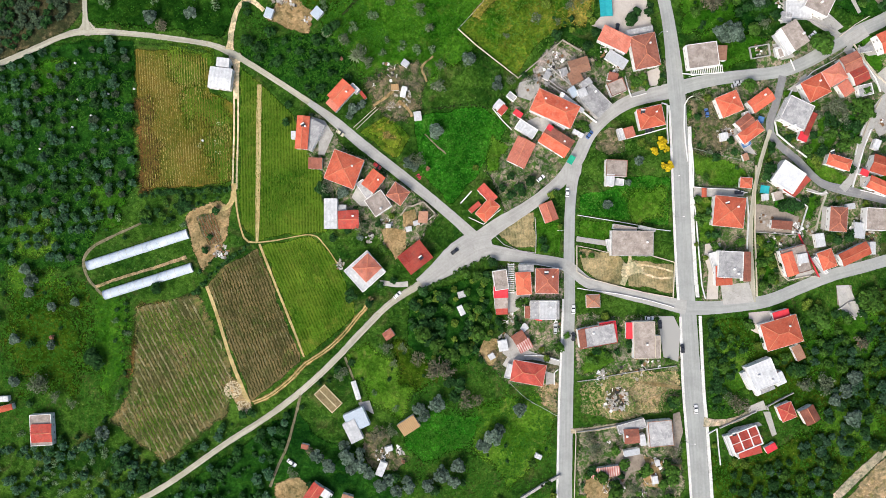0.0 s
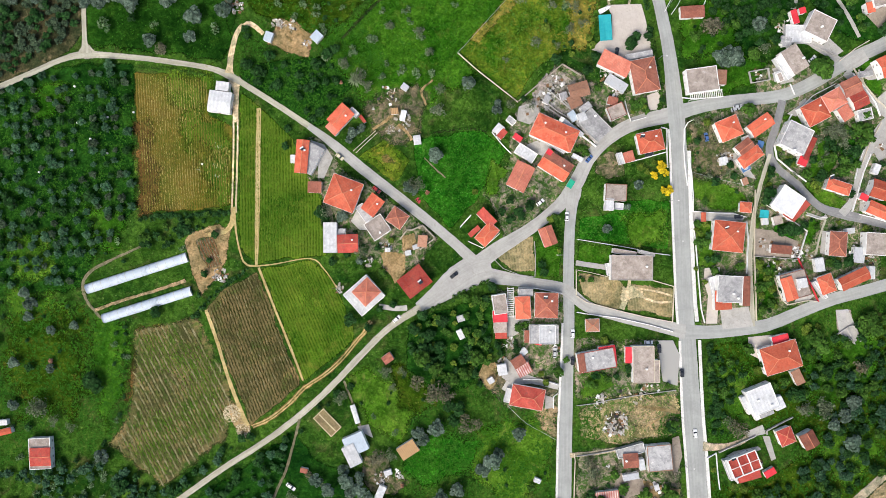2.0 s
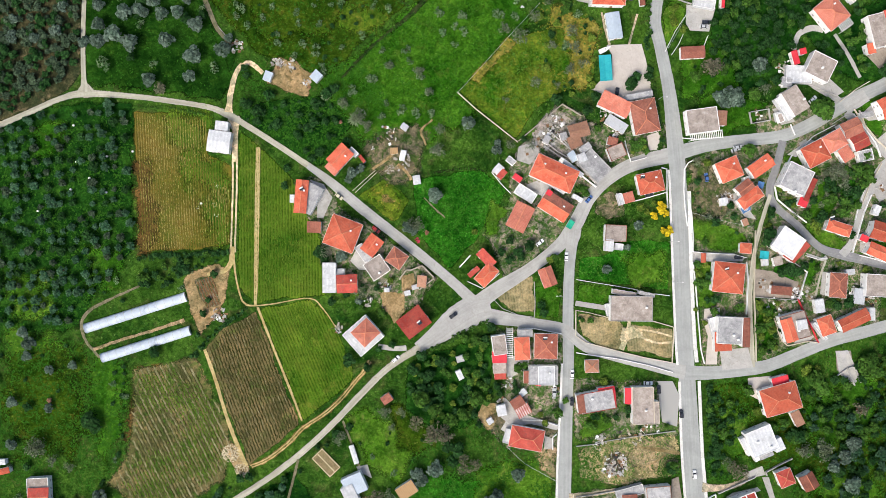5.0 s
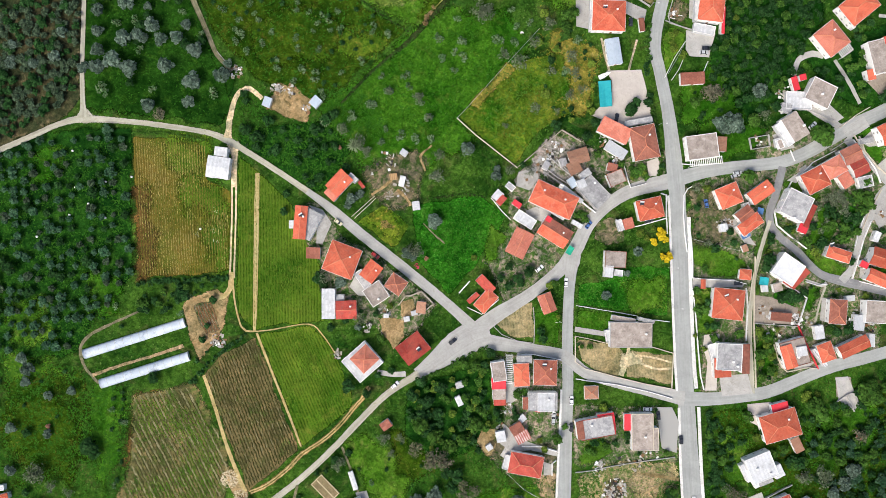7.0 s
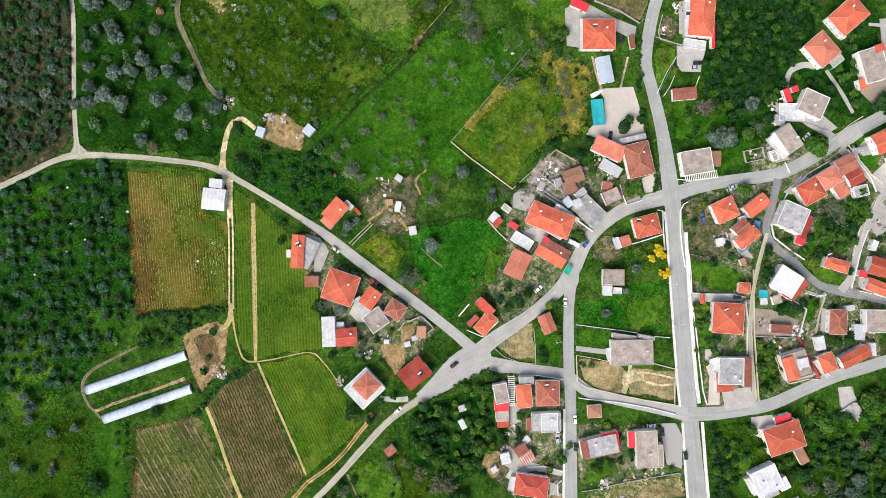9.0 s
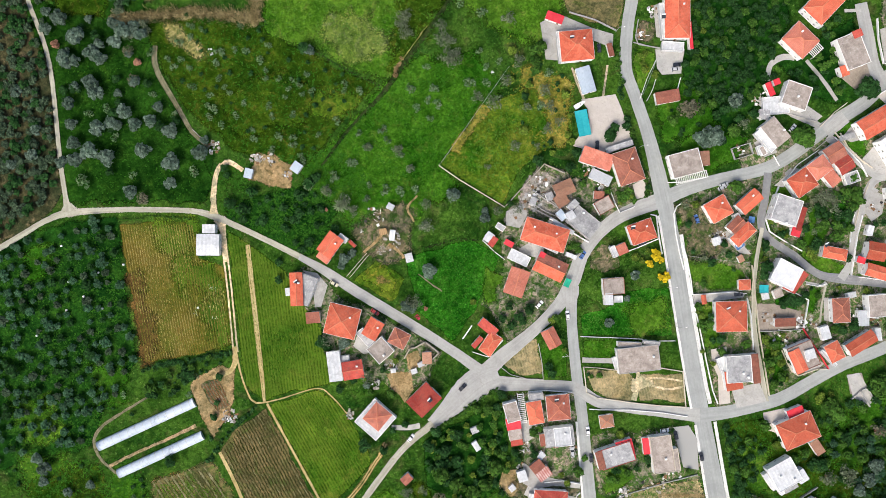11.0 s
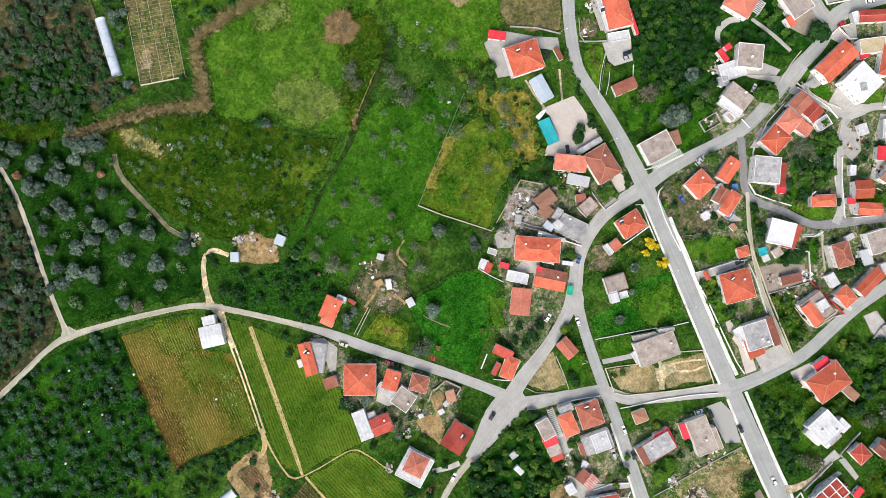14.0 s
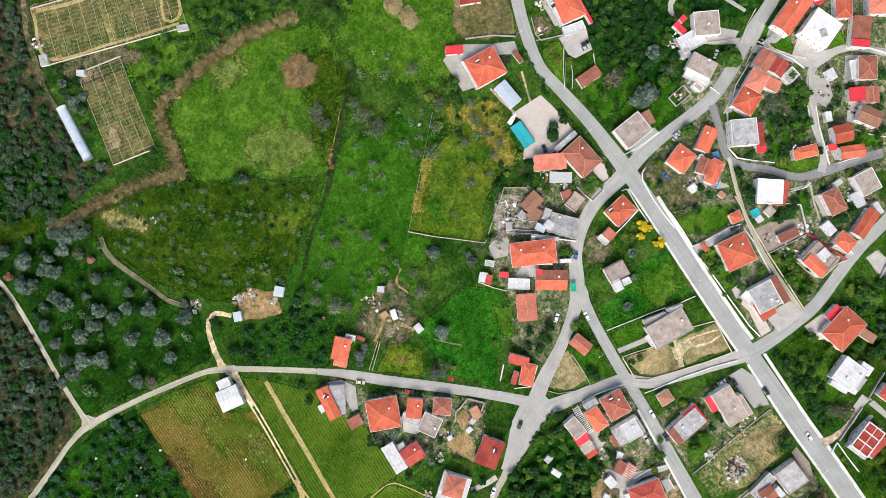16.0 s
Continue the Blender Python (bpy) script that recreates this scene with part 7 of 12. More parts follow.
shed(28.3, 66.12, 3.04, 4.84, -41.99, 3, "mono", "red_tile", "small red-roofed outbuilding in the meadow corner", rise=0.2)
shed(35.71, 64.41, 4.39, 2.72, -34.88, 2.6, "mono", "crimson_sheet", "tiny shed with a bright red roof", rise=0.2)
shed(32.64, 72.59, 4.32, 2.78, -38.66, 2.4, "flat", "grey_roof", "grey concrete water basin hut", parapet="white_wall")
awning(60.95, 42.44, 2.79, 4.11, -30.96, 2.6, "green_cloth", "sea-green cloth awning at the road fork")
shed(64.27, 55, 5.41, 1.91, -29.05, 2.8, "flat", "white_roof", "white carport roof at the bend")
house(82.1, 38.34, 9.87, 7.71, -2.69, 4.6, "flat", "beige_roof", "small house with a brownish flat roof", parapet="old_tile")
shed(79.09, 32.62, 3.87, 5.53, -4.35, 4.8, "flat", "white_roof", "white stair-head on the small flat-roofed house")
terrace(83.92, 31.91, 3.98, 3.04, -5, 2.8, "white_roof", "white terrace beside the small flat-roofed house")
house(21.09, 18.46, 6.68, 10.53, -41.35, 5, "hip", "orange_tile", "house with an orange hipped roof in the fork of lanes")
house(20.94, 26.3, 9.43, 4.57, -45.9, 5.2, "mono", "red_tile", "rear wing with a red roof", rise=0.4, cap="", over=0.15)
shed(15.11, 19.8, 6.26, 2.44, 41.01, 3.6, "mono", "red_tile", "narrow lean-to with a red roof", rise=0.2)
house(50.02, 17.56, 6.7, 9.33, 20.56, 4.2, "gable", "salmon_tile", "small house with a salmon gabled roof on the corner plot")
house(89.61, 2.7, 19.74, 11.89, -0.6, 4.4, "flat", "beige_roof", "long flat-roofed house with a grey-brown roof", parapet="grey_wall", wall="white_wall")
terrace(80.14, 2.07, 4.12, 5.81, 10.78, 2, "white_roof", "white front steps and terrace")
shed(96.88, 9.61, 7.41, 1.62, -12.44, 4.2, "flat", "grey_roof", "unfinished concrete block on the flat-roofed house", parapet="grey_wall")
shed(86.5, 9.96, 11.14, 2.26, -9.37, 3, "flat", "beige_roof", "roofless concrete store behind the flat-roofed house", parapet="grey_wall")

# ---- houses below the crossroads ----
house(27.3, -14.64, 6.58, 9.28, 8.62, 4.8, "flat", "beige_roof", "flat-roofed house with a stained beige roof", parapet="white_wall")
shed(27.41, -20.45, 6.89, 5.63, 2.6, 3.8, "mono", "crimson_sheet", "middle wing with a red sheet roof", rise=0.3)
shed(27.68, -25.74, 6.19, 5, 1.97, 3.4, "flat", "beige_roof", "beige flat-roofed rear wing")
shed(27.91, -29.6, 5.59, 3.09, 2.16, 3, "mono", "red_tile", "small red-roofed end shed", rise=0.2)
pergola(32.35, -14, 14.4, 3.0, 90, 2.6, "white slatted pergola in a narrow passage")
house(38.04, -16.24, 7.24, 10.75, 3.09, 5, "hip", "orange_tile", "narrow house with an orange hipped roof")
shed(39.54, -9.08, 6.8, 3.4, 0, 4, "flat", "grey_roof", "low porch with a grey flat roof", parapet="grey_wall")
house(49.16, -15.07, 10.91, 11.85, -1.1, 5.4, "hip", "salmon_tile", "house with a faded salmon hipped roof by the street", stack=1)
house(48.11, -28.86, 13.56, 8.68, 0, 5, "flat", "grey_roof", "house with a stained grey flat roof", parapet="grey_wall")
shed(49.5, -28.9, 7.8, 8.9, 0, 5.4, "flat", "white_roof", "bright white roof slab on the grey flat roof", parapet="white_wall")
shed(40.24, -30.03, 2.66, 5.86, 0, 3, "mono", "brown_tile", "narrow lean-to with a brown roof", rise=0.2)
shed(45.36, -33.29, 3.68, 1.46, -11.31, 3, "mono", "crimson_sheet", "narrow shed with a red sheet roof", rise=0.2)
house(71.21, -24.66, 6.5, 6.06, 1.85, 3.6, "hip", "old_tile", "small square hut with a tan hipped roof")
house(73.71, -41.05, 16.1, 9.4, 10.78, 4.6, "flat", "grey_roof", "flat-roofed house with a stained grey roof and red edges", parapet="red_tile")
shed(81.0, -39.9, 3.0, 8.4, 6, 4.0, "mono", "crimson_sheet", "narrow red sheet roof along the grey roof", rise=0.2)
shed(65.9, -42.3, 3.4, 8.6, 8, 5.0, "flat", "brown_tile", "brown-red end of the grey flat roof")
shed(78.24, -37.41, 7.93, 6, 8.88, 4, "mono", "crimson_sheet", "bright red sheet roof beside the grey roof", rise=0.2)
house(95.2, -43, 10.1, 17.38, 1.27, 4.8, "flat", "beige_roof", "flat-roofed house with a plain beige roof", parapet="cream_wall")
shed(101.5, -46.3, 2.5, 10.6, 1.27, 4.8, "flat", "beige_roof", "narrow beige wing of the flat-roofed house", parapet="cream_wall")
shed(88.55, -38.8, 3.09, 7.79, 0, 2.8, "mono", "crimson_sheet", "narrow red awning along the wall", rise=0.2)
house(40.3, -58.66, 15.82, 10.13, -10.2, 4.8, "hip", "red_tile", "house with a crimson-red hipped roof and pale ridges")
terrace(31.31, -58.09, 2.61, 6.85, -15.52, 2.4, "white_roof", "narrow white terrace beside the red roof")
house(36.09, -41.93, 6.24, 4.91, 32.01, 3.6, "mono", "brown_tile", "outbuilding with a brown tiled roof", cap="", rise=0.3, wall="stone_wall")
shed(38.86, -45.94, 6.85, 5.07, 27.85, 3, "mono", "rust_stripe", "lean-to with a roof of red and white strips", rise=0.3)
shed(28.59, -45.92, 4.39, 5.24, 10.71, 2.6, "flat", "white_roof", "white box hut in the yard")
shed(23.17, -51.15, 2.96, 2.82, 32.01, 2.2, "flat", "white_roof", "small white box in the sandy yard")
shed(38.68, -37.44, 3.55, 3.14, 39.81, 2.4, "mono", "white_roof", "small lean-to with a white roof", rise=0.2)
shed(8.69, -29.24, 2.71, 4.73, 25.64, 2.2, "flat", "white_roof", "small white hut in the garden")
shed(8.82, -21.67, 3.62, 2.98, 16.86, 2, "flat", "grey_roof", "small grey concrete box in the garden")
shed(-25.9, -40.6, 5.0, 4.1, 34.99, 3, "gable", "brown_tile", "small square hut with a worn red roof", rise=0.4)
house(89.37, -88.71, 7.2, 6.93, 4.27, 4, "gable", "brown_tile", "old house with a brown ribbed roof", cap="", rise=0.8)
terrace(89.58, -84.24, 13.3, 4.48, 15.45, 3, "grey_roof", "pale concrete terrace with a white edge")
shed(89.77, -96.68, 7.57, 3.03, 10.52, 3, "mono", "grey_sheet", "pale metal lean-to roof", rise=0.3)
shed(94.85, -90.65, 2.64, 5.3, 10.49, 3.6, "flat", "white_roof", "narrow white stair block")
house(103.11, -87.39, 11.48, 12.15, 5.29, 4.2, "flat", "grey_roof", "house with a plain grey flat roof edged in brown", parapet="old_tile")
shed(77.4, -106.13, 13.51, 4.85, 6.84, 2.6, "mono", "rust_stripe", "long shed roofed in red and white strips", rise=0.3)
shed(45.42, -98.87, 3.26, 2.18, -23.43, 2, "flat", "white_roof", "small white box in the grass")
shed(102.33, -102.02, 2.14, 2.72, 14.04, 2, "flat", "white_roof", "small white box beside the yard")
shed(101.02, -109.96, 2.81, 3.72, 10.12, 2.2, "flat", "white_roof", "white water box in the yard")
garden_wall([(37.63, -118.93), (47.29, -112.81), (55.35, -108.51)], h=1.8, t=1.2, material="concrete", label="thick concrete wall descending to the street")

# ---- houses by the lower lane ----
house(-41.02, -81.08, 10.15, 9.25, 24.23, 4, "flat", "blue_sheet", "house roofed with pale blue metal sheets", cap="")
shed(-42.67, -86.36, 6.24, 10.25, 25.71, 4.4, "mono", "white_roof", "low wing with a white metal roof", rise=0.2)
shed(-16.27, -83.9, 9.17, 6.56, 32.97, 3, "mono", "tan_sheet", "shed with a tan corrugated roof beside the meadow", rise=0.5)
shed(-29.32, -104.72, 3.63, 6.85, -23.39, 2.4, "flat", "white_roof", "white container in the yard")
shed(-25.82, -95.15, 3.64, 2.5, 17.35, 2.2, "flat", "white_roof", "small white box in the yard")
shed(-41.49, -67.39, 2.37, 9.12, 17.53, 1.8, "gable", "white_roof", "long narrow white covered trailer", rise=0.2)
shed(-65.7, -94.19, 3.69, 2.43, -13.24, 2.2, "mono", "brown_tile", "tiny brown-roofed hen house", rise=0.2)
house(-61.82, -116.58, 6.12, 11.06, -34.51, 3.6, "gable", "red_tile", "farm building with a red gabled roof")
shed(-55.38, -116.77, 4.99, 4.03, -36.38, 3, "mono", "white_roof", "white annex of the farm building", rise=0.2)
shed(-45.81, -119.58, 5.56, 5.56, -16.7, 3, "mono", "old_tile", "low farm shed with a brown roof", rise=0.3)
house(-190.64, -85.84, 10.2, 14.73, 3.08, 3.4, "flat", "beige_roof", "concrete platform house among olive trees", parapet="white_wall", storeys=1)
house(-190.02, -87.19, 9.9, 8.63, 2.54, 4.4, "gable", "red_tile", "red-roofed upper part of the platform house", name="upper_floor", base=3.6, rise=0.6, over=0.1)
shed(-208.95, -75.95, 8.86, 2.9, 14.38, 3, "gable", "orange_tile", "farm shed with an orange roof", rise=0.3)
shed(-210.25, -71.47, 7.01, 2.68, 4.4, 2.6, "mono", "white_roof", "low farm shed with a white roof", rise=0.2)

# ---- houses east of the main road ----
house(122.81, 91.69, 14.63, 11.34, 7.9, 4.6, "flat", "beige_roof", "flat-roofed house with a brownish roof and white edge", parapet="white_wall")
shed(132.37, 93.08, 4.5, 6.97, -3.09, 3.6, "mono", "old_tile", "low side wing with a brown roof", rise=0.3)
pergola(125.3, 84.91, 15.8, 3.41, 6.93, 2.6, "white slatted pergola along the house front")
house(135.33, 68.52, 10.91, 10.08, 22.78, 5.2, "hip", "orange_tile", "house with an orange hipped roof in a yard", stack=1)
house(150.36, 70.2, 11.9, 6.7, 35.24, 5, "gable", "orange_tile", "house with a ridged orange roof", stack=1)
house(143.13, 59.79, 7.92, 6.16, 38.66, 4.6, "gable", "brown_tile", "wing with a dark red tiled roof")
house(145.6, 55.23, 11.78, 5.91, 35.84, 4.8, "hip", "orange_tile", "house with an orange hipped roof beside the lane")
shed(133.89, 53.47, 3.59, 3.82, 8.88, 2.4, "flat", "white_roof", "white outbuilding with a tank")
shed(144.75, 50.18, 2.82, 3.02, 28.18, 2.2, "mono", "grey_sheet", "small grey sheet shed", rise=0.2)
shed(144.12, 43.84, 2.64, 3.49, 21.8, 2.2, "mono", "old_tile", "small brown garden hut", rise=0.2)
house(166.2, 101.14, 8.16, 12.57, 32.31, 5.6, "flat", "beige_roof", "house with a plain beige sloping roof slab")
terrace(160.31, 94.15, 4.01, 4.32, 14.74, 2, "white_roof", "white terrace with a concrete frame")
garden_wall([(146.36, 96.27), (155.49, 97.88), (156.35, 92.51), (147.43, 90.9), (146.36, 96.27)], h=1.6, material="grey_wall", label="roofless grey block walls of an unfinished hut")
house(175.68, 76.14, 11.46, 10.4, 27.76, 6, "hip", "orange_tile", "large house with an orange hipped roof at the corner", stack=1)
house(184.4, 82.02, 9.84, 8.52, 29.9, 6.4, "hip", "salmon_tile", "joined house with a faded salmon hipped roof")
house(192.66, 88.17, 9.07, 7.87, 25.28, 5.6, "gable", "brown_tile", "joined house with a dark red gabled roof")
house(196.82, 82.15, 7.74, 7.63, 26.93, 5, "gable", "red_tile", "joined house with a red gabled roof")
shed(190.97, 76.26, 5.77, 6.82, 34.22, 4, "mono", "salmon_tile", "lean-to with a pale pink tiled roof", rise=0.3)
shed(200.67, 75.57, 6.99, 5.32, 12.62, 2.8, "flat", "grey_roof", "round-cornered grey terrace roof", parapet="white_wall")
house(166.65, 64.12, 12.31, 12.46, -25.46, 6.4, "flat", "grey_roof", "tall house with a grey flat roof and white parapet", parapet="white_wall")
shed(173.9, 59.13, 2.49, 11.37, -23.2, 4.4, "mono", "red_tile", "narrow wing with a red tiled roof", rise=0.2)
shed(170.8, 53.23, 4.32, 4.06, -22.07, 3.8, "mono", "crimson_sheet", "porch with a bright red sheet roof", rise=0.2)
house(163.17, 34.02, 12.18, 11.42, -34.36, 5.4, "flat", "bright_roof", "house with a bright white flat roof", parapet="white_wall")
shed(168.94, 29.62, 3.18, 11.38, -43.17, 4.6, "mono", "red_tile", "red tiled strip along the white roof", rise=0.2)
shed(163.89, 27.57, 5.45, 2.75, -33.11, 4.6, "mono", "red_tile", "red tiled corner below the white roof", rise=0.2)
house(187.48, 41.1, 11.51, 5.54, -17.88, 4.6, "hip", "orange_tile", "small house with an orange hipped roof")
house(206.76, 39.66, 8.75, 8.6, -17.86, 5.2, "gable", "orange_tile", "house with an orange gabled roof and white trim")
house(206.4, 29.94, 11.51, 6.15, -23.07, 5, "gable", "orange_tile", "house with an orange roof in two steps")
shed(200.3, 36.35, 3.91, 3.05, -22.78, 3, "mono", "crimson_sheet", "bright red sheet awning", rise=0.2)
house(135.09, 17.58, 14.62, 14.33, -5.62, 5.6, "hip", "orange_tile", "large house with an orange hipped roof by the main road", stack=1)
house(143.97, 31.45, 5.68, 4.94, -4.16, 3.2, "hip", "orange_tile", "small garden house with an orange roof")
shed(124.04, 26.79, 2.34, 4.47, 0, 3, "gable", "orange_tile", "tiled roof over the garden gate", rise=0.3, open_sides=True)
house(135.62, -7.34, 11.83, 12.56, -2.65, 5.6, "flat", "grey_roof", "house with a grey flat roof and stair towers", parapet="white_wall")
shed(143.7, -8.26, 3.5, 14.09, 0, 4.8, "mono", "brown_tile", "long brown tiled lean-to", rise=0.4)
shed(130.71, -11.3, 3.51, 6.69, 1.74, 4.4, "mono", "orange_tile", "orange tiled porch roof", rise=0.3)
shed(132.99, -15.59, 7.87, 3.19, 3.87, 4.4, "mono", "orange_tile", "orange tiled balcony roof", rise=0.3)
terrace(129.54, -5.67, 3.72, 8.45, 15.26, 2, "white_roof", "white stepped front terrace")
house(166.96, -5.41, 12.18, 12.55, 15.64, 4.4, "flat", "beige_roof", "house with a brown flat roof edged in dark red", parapet="brown_tile")
house(163.84, -7.08, 5.72, 11.31, 18.1, 5.2, "gable", "orange_tile", "orange tiled roof on top of the flat-roofed house", name="upper_floor", base=4.6, rise=0.5, over=0.1)
shed(169.69, -4.45, 4.72, 4.54, 9.25, 5.6, "flat", "white_roof", "cream stair-head on the flat roof")
house(181.73, -4.96, 7.24, 8.85, 20.27, 4.6, "hip", "orange_tile", "house with an orange hipped roof by the curving road")
house(194.71, -2.36, 14.55, 6.37, 25.29, 4.8, "gable", "orange_tile", "long house with an orange gabled roof by the curving road")
terrace(179.18, -7.66, 1.39, 9.93, 37.41, 3.4, "white_roof", "narrow white terrace beside the orange roof")
house(187.14, 14.11, 8.3, 11.66, -3.76, 4.6, "hip", "brown_tile", "house with a weathered dark red hipped roof")
house(204.82, 14.09, 9.99, 10.59, -3.08, 5, "flat", "beige_roof", "house with a pinkish grey flat roof", parapet="white_wall")
shed(197.95, 8.83, 5.36, 7.45, -6.58, 3, "mono", "grey_sheet", "shed roofed with grey metal sheets", rise=0.3)
shed(179.32, 4.16, 4.3, 6.48, 9.93, 2.8, "flat", "white_roof", "white concrete roof of a small store")
shed(161.01, 11.45, 9.8, 4.07, -4.97, 3, "mono", "brown_tile", "long low shed with a dark brown roof", rise=0.3)
awning(153.12, 28.32, 4.27, 3.77, -7.13, 2.4, "teal_cloth", "teal tarpaulin over garden junk")
shed(153.71, 24.78, 2.72, 3.18, 6.34, 2.2, "flat", "white_roof", "small white box in the garden")
shed(159.63, 25.34, 4.16, 3.99, 14.93, 2.4, "flat", "beige_roof", "beige concrete garden store")
shed(163.26, -5.18, 2.59, 2.15, 4.76, 2, "flat", "white_roof", "small white water box in the garden")
shed(204.02, 0.43, 2.77, 6.07, 0, 3, "flat", "white_roof", "narrow white carport roof")
shed(194.05, 20.33, 4.24, 2.67, 7.13, 2.4, "mono", "white_roof", "small white lean-to in the yard", rise=0.2)
house(159.88, -39.56, 17.64, 13.25, 16.53, 5.4, "hip", "orange_tile", "large house with an orange hipped roof among trees", stack=1)
shed(160.47, -31.53, 7.89, 4.76, 14.93, 3.6, "mono", "crimson_sheet", "bright crimson awning roof above the house", rise=0.3)
shed(169.08, -49.24, 4.41, 7.39, 26.57, 2.8, "mono", "old_tile", "small outbuilding with a tan roof", rise=0.2)
house(151.21, -59.36, 12.61, 12.34, 22.25, 5, "flat", "white_roof", "house with a white stepped flat roof among trees", parapet="white_wall")
shed(159.29, -61.3, 4.79, 5.99, 25.2, 4.4, "flat", "white_roof", "white lower wing of the stepped house")
shed(153.34, -65.57, 6.98, 4.08, 22.62, 4, "flat", "grey_roof", "pale grey wing of the stepped house")
shed(144.49, -62.53, 2.1, 8.99, 26.57, 3.4, "flat", "white_roof", "white stepped gallery along the house")
shed(149.58, -67.95, 2.28, 3.48, 26.57, 2.6, "flat", "white_roof", "small white porch below the gallery")
house(162.73, -77.04, 7.38, 7.87, 22.62, 4.4, "hip", "red_tile", "small house with a red hipped roof on the slope")
house(173.72, -78.64, 7.28, 7.88, 28.81, 4.4, "gable", "brown_tile", "small house with a dark red roof and white edge")
modern = house(142.9, -90.1, 14.11, 9.37, 21.64, 4.6, "gable", "red_tile", "modern house with red roofs framed in white", rise=0.6, cap="frame_paint")
for q in (box(-7.2, -4.8, 4.5, 7.2, -4.35, 5.3), box(-7.2, 4.35, 4.5, 7.2, 4.8, 5.3), box(-7.2, -4.35, 4.5, -6.75, 4.35, 5.5), box(6.75, -4.35, 4.5, 7.2, 4.35, 5.5), box(-2.6, -4.35, 4.6, -2.15, 4.35, 5.6), box(2.3, -4.35, 4.6, 2.75, 4.35, 5.6)):
    shape("roof_beam", *q, "frame_paint", modern)
for q in (box(-6.2, -7.4, 0, -5.8, -4.8, 3.6), box(-1.6, -7.8, 0, -1.2, -4.8, 3.6), box(3.0, -8.2, 0, 3.4, -4.8, 3.6), box(-6.2, -7.8, 3.3, 3.4, -7.4, 3.7)):
    shape("porch_beam", *q, "frame_paint", modern)
shed(145.11, -94.71, 11.08, 6.71, 15.52, 4, "mono", "red_tile", "lower red roof of the modern house", rise=0.3)
terrace(136.09, -93.38, 1.69, 10.19, 21.8, 3, "white_roof", "white stepped terrace of the modern house")
shed(156.01, -94.71, 5.54, 3.41, 29.88, 2.6, "mono", "crimson_sheet", "small crimson garage roof", rise=0.2)

# ---- houses at the northern end ----
house(78.4, 152.98, 15.6, 14.23, -1.74, 5.4, "hip", "orange_tile", "large house with an orange hipped roof beside the main road", stack=1)
terrace(70.38, 153.81, 1.17, 14.54, -1.74, 3, "white_roof", "narrow white balcony beside the orange roof")
shed(70.2, 168.0, 8.4, 4.1, -27, 2.8, "mono", "crimson_sheet", "small garage with a bright red roof", rise=0.2)
shed(94.63, 149.69, 2.55, 6.24, 7.72, 2.4, "mono", "brown_tile", "small brown store at the roadside", rise=0.2)
shed(81.28, 136.91, 6.79, 12.58, 9.21, 2.8, "gable", "blue_sheet", "long low shed with a pale blue metal roof", rise=0.4)
awning(77.41, 116.79, 5.88, 12.32, 4.17, 2.6, "teal_cloth", "large teal canopy at the edge of the paved yard")
house(127.06, 161.9, 11.87, 22.79, -6.67, 5.8, "hip", "orange_tile", "large house with an orange hipped roof", stack=1)
shed(132.6, 151.42, 1.48, 12.69, -1.74, 4.2, "mono", "crimson_sheet", "bright red strip roof along the house", rise=0.2)
terrace(120.6, 160.03, 2.12, 16.97, -1.74, 3.2, "white_roof", "long white terrace beside the orange-roofed house")
terrace(124.18, 147.68, 10.29, 4.28, -10.71, 2.4, "white_roof", "white front terrace with steps")
shed(118.65, 124.27, 11.46, 5.71, 3.45, 3, "gable", "brown_tile", "low garage with a brown-red roof", rise=0.4)
house(183.2, 142.7, 12, 13.67, 39.15, 5.4, "hip", "salmon_tile", "house with a weathered orange hipped roof on the slope", stack=1)
pergola(190.83, 137.81, 7.05, 4.14, 35.83, 2.8, "white slatted pergola below the house")
house(195.82, 157.92, 16.28, 12.04, 39.52, 6, "hip", "orange_tile", "large house with an orange hipped roof and white steps", stack=1)
terrace(190.95, 153.15, 1.33, 12.89, 41.14, 3, "white_roof", "white stepped balcony along the house")
house(207.18, 134.66, 11.48, 15.83, 14.33, 5.4, "flat", "beige_roof", "house with a grey flat roof and white edge", parapet="white_wall")
shed(209.78, 142.3, 4.56, 3.59, 16.69, 6, "mono", "red_tile", "small red-tiled roof corner", rise=0.2)
shed(202.39, 126.01, 3.72, 5.12, 12.3, 4.6, "mono", "orange_tile", "small orange-tiled corner roof", rise=0.2)
house(178.36, 117.15, 12.02, 11.31, -25.9, 5, "flat", "beige_roof", "house with a weathered pinkish brown flat roof", parapet="white_wall")
terrace(169.28, 114.06, 12.23, 8.3, -1.74, 2.2, "white_roof", "long white terrace in front of the brown-roofed house")
shed(167.16, 121.89, 2.88, 6.66, 16.23, 3.4, "mono", "crimson_sheet", "bright red sheet awning", rise=0.2)
shed(170.68, 124.86, 3.12, 2.84, 14.76, 3.4, "mono", "crimson_sheet", "short bright red sheet awning", rise=0.2)
shed(163.46, 110.31, 4.45, 3.87, 12.3, 2.4, "flat", "grey_roof", "small grey concrete outbuilding on the slope")
house(222.57, 87.29, 13.56, 14.05, 24.1, 7.2, "flat", "bright_roof", "large white modern building with a white flat roof", parapet="white_wall")
shed(221.49, 84.83, 3.08, 3.38, -12.48, 8, "flat", "grey_roof", "grey skylight block on the white building")
house(236.24, 137.54, 18.59, 16.49, -15, 5, "gable", "orange_tile", "house with an orange gabled roof above the street", stack=1)
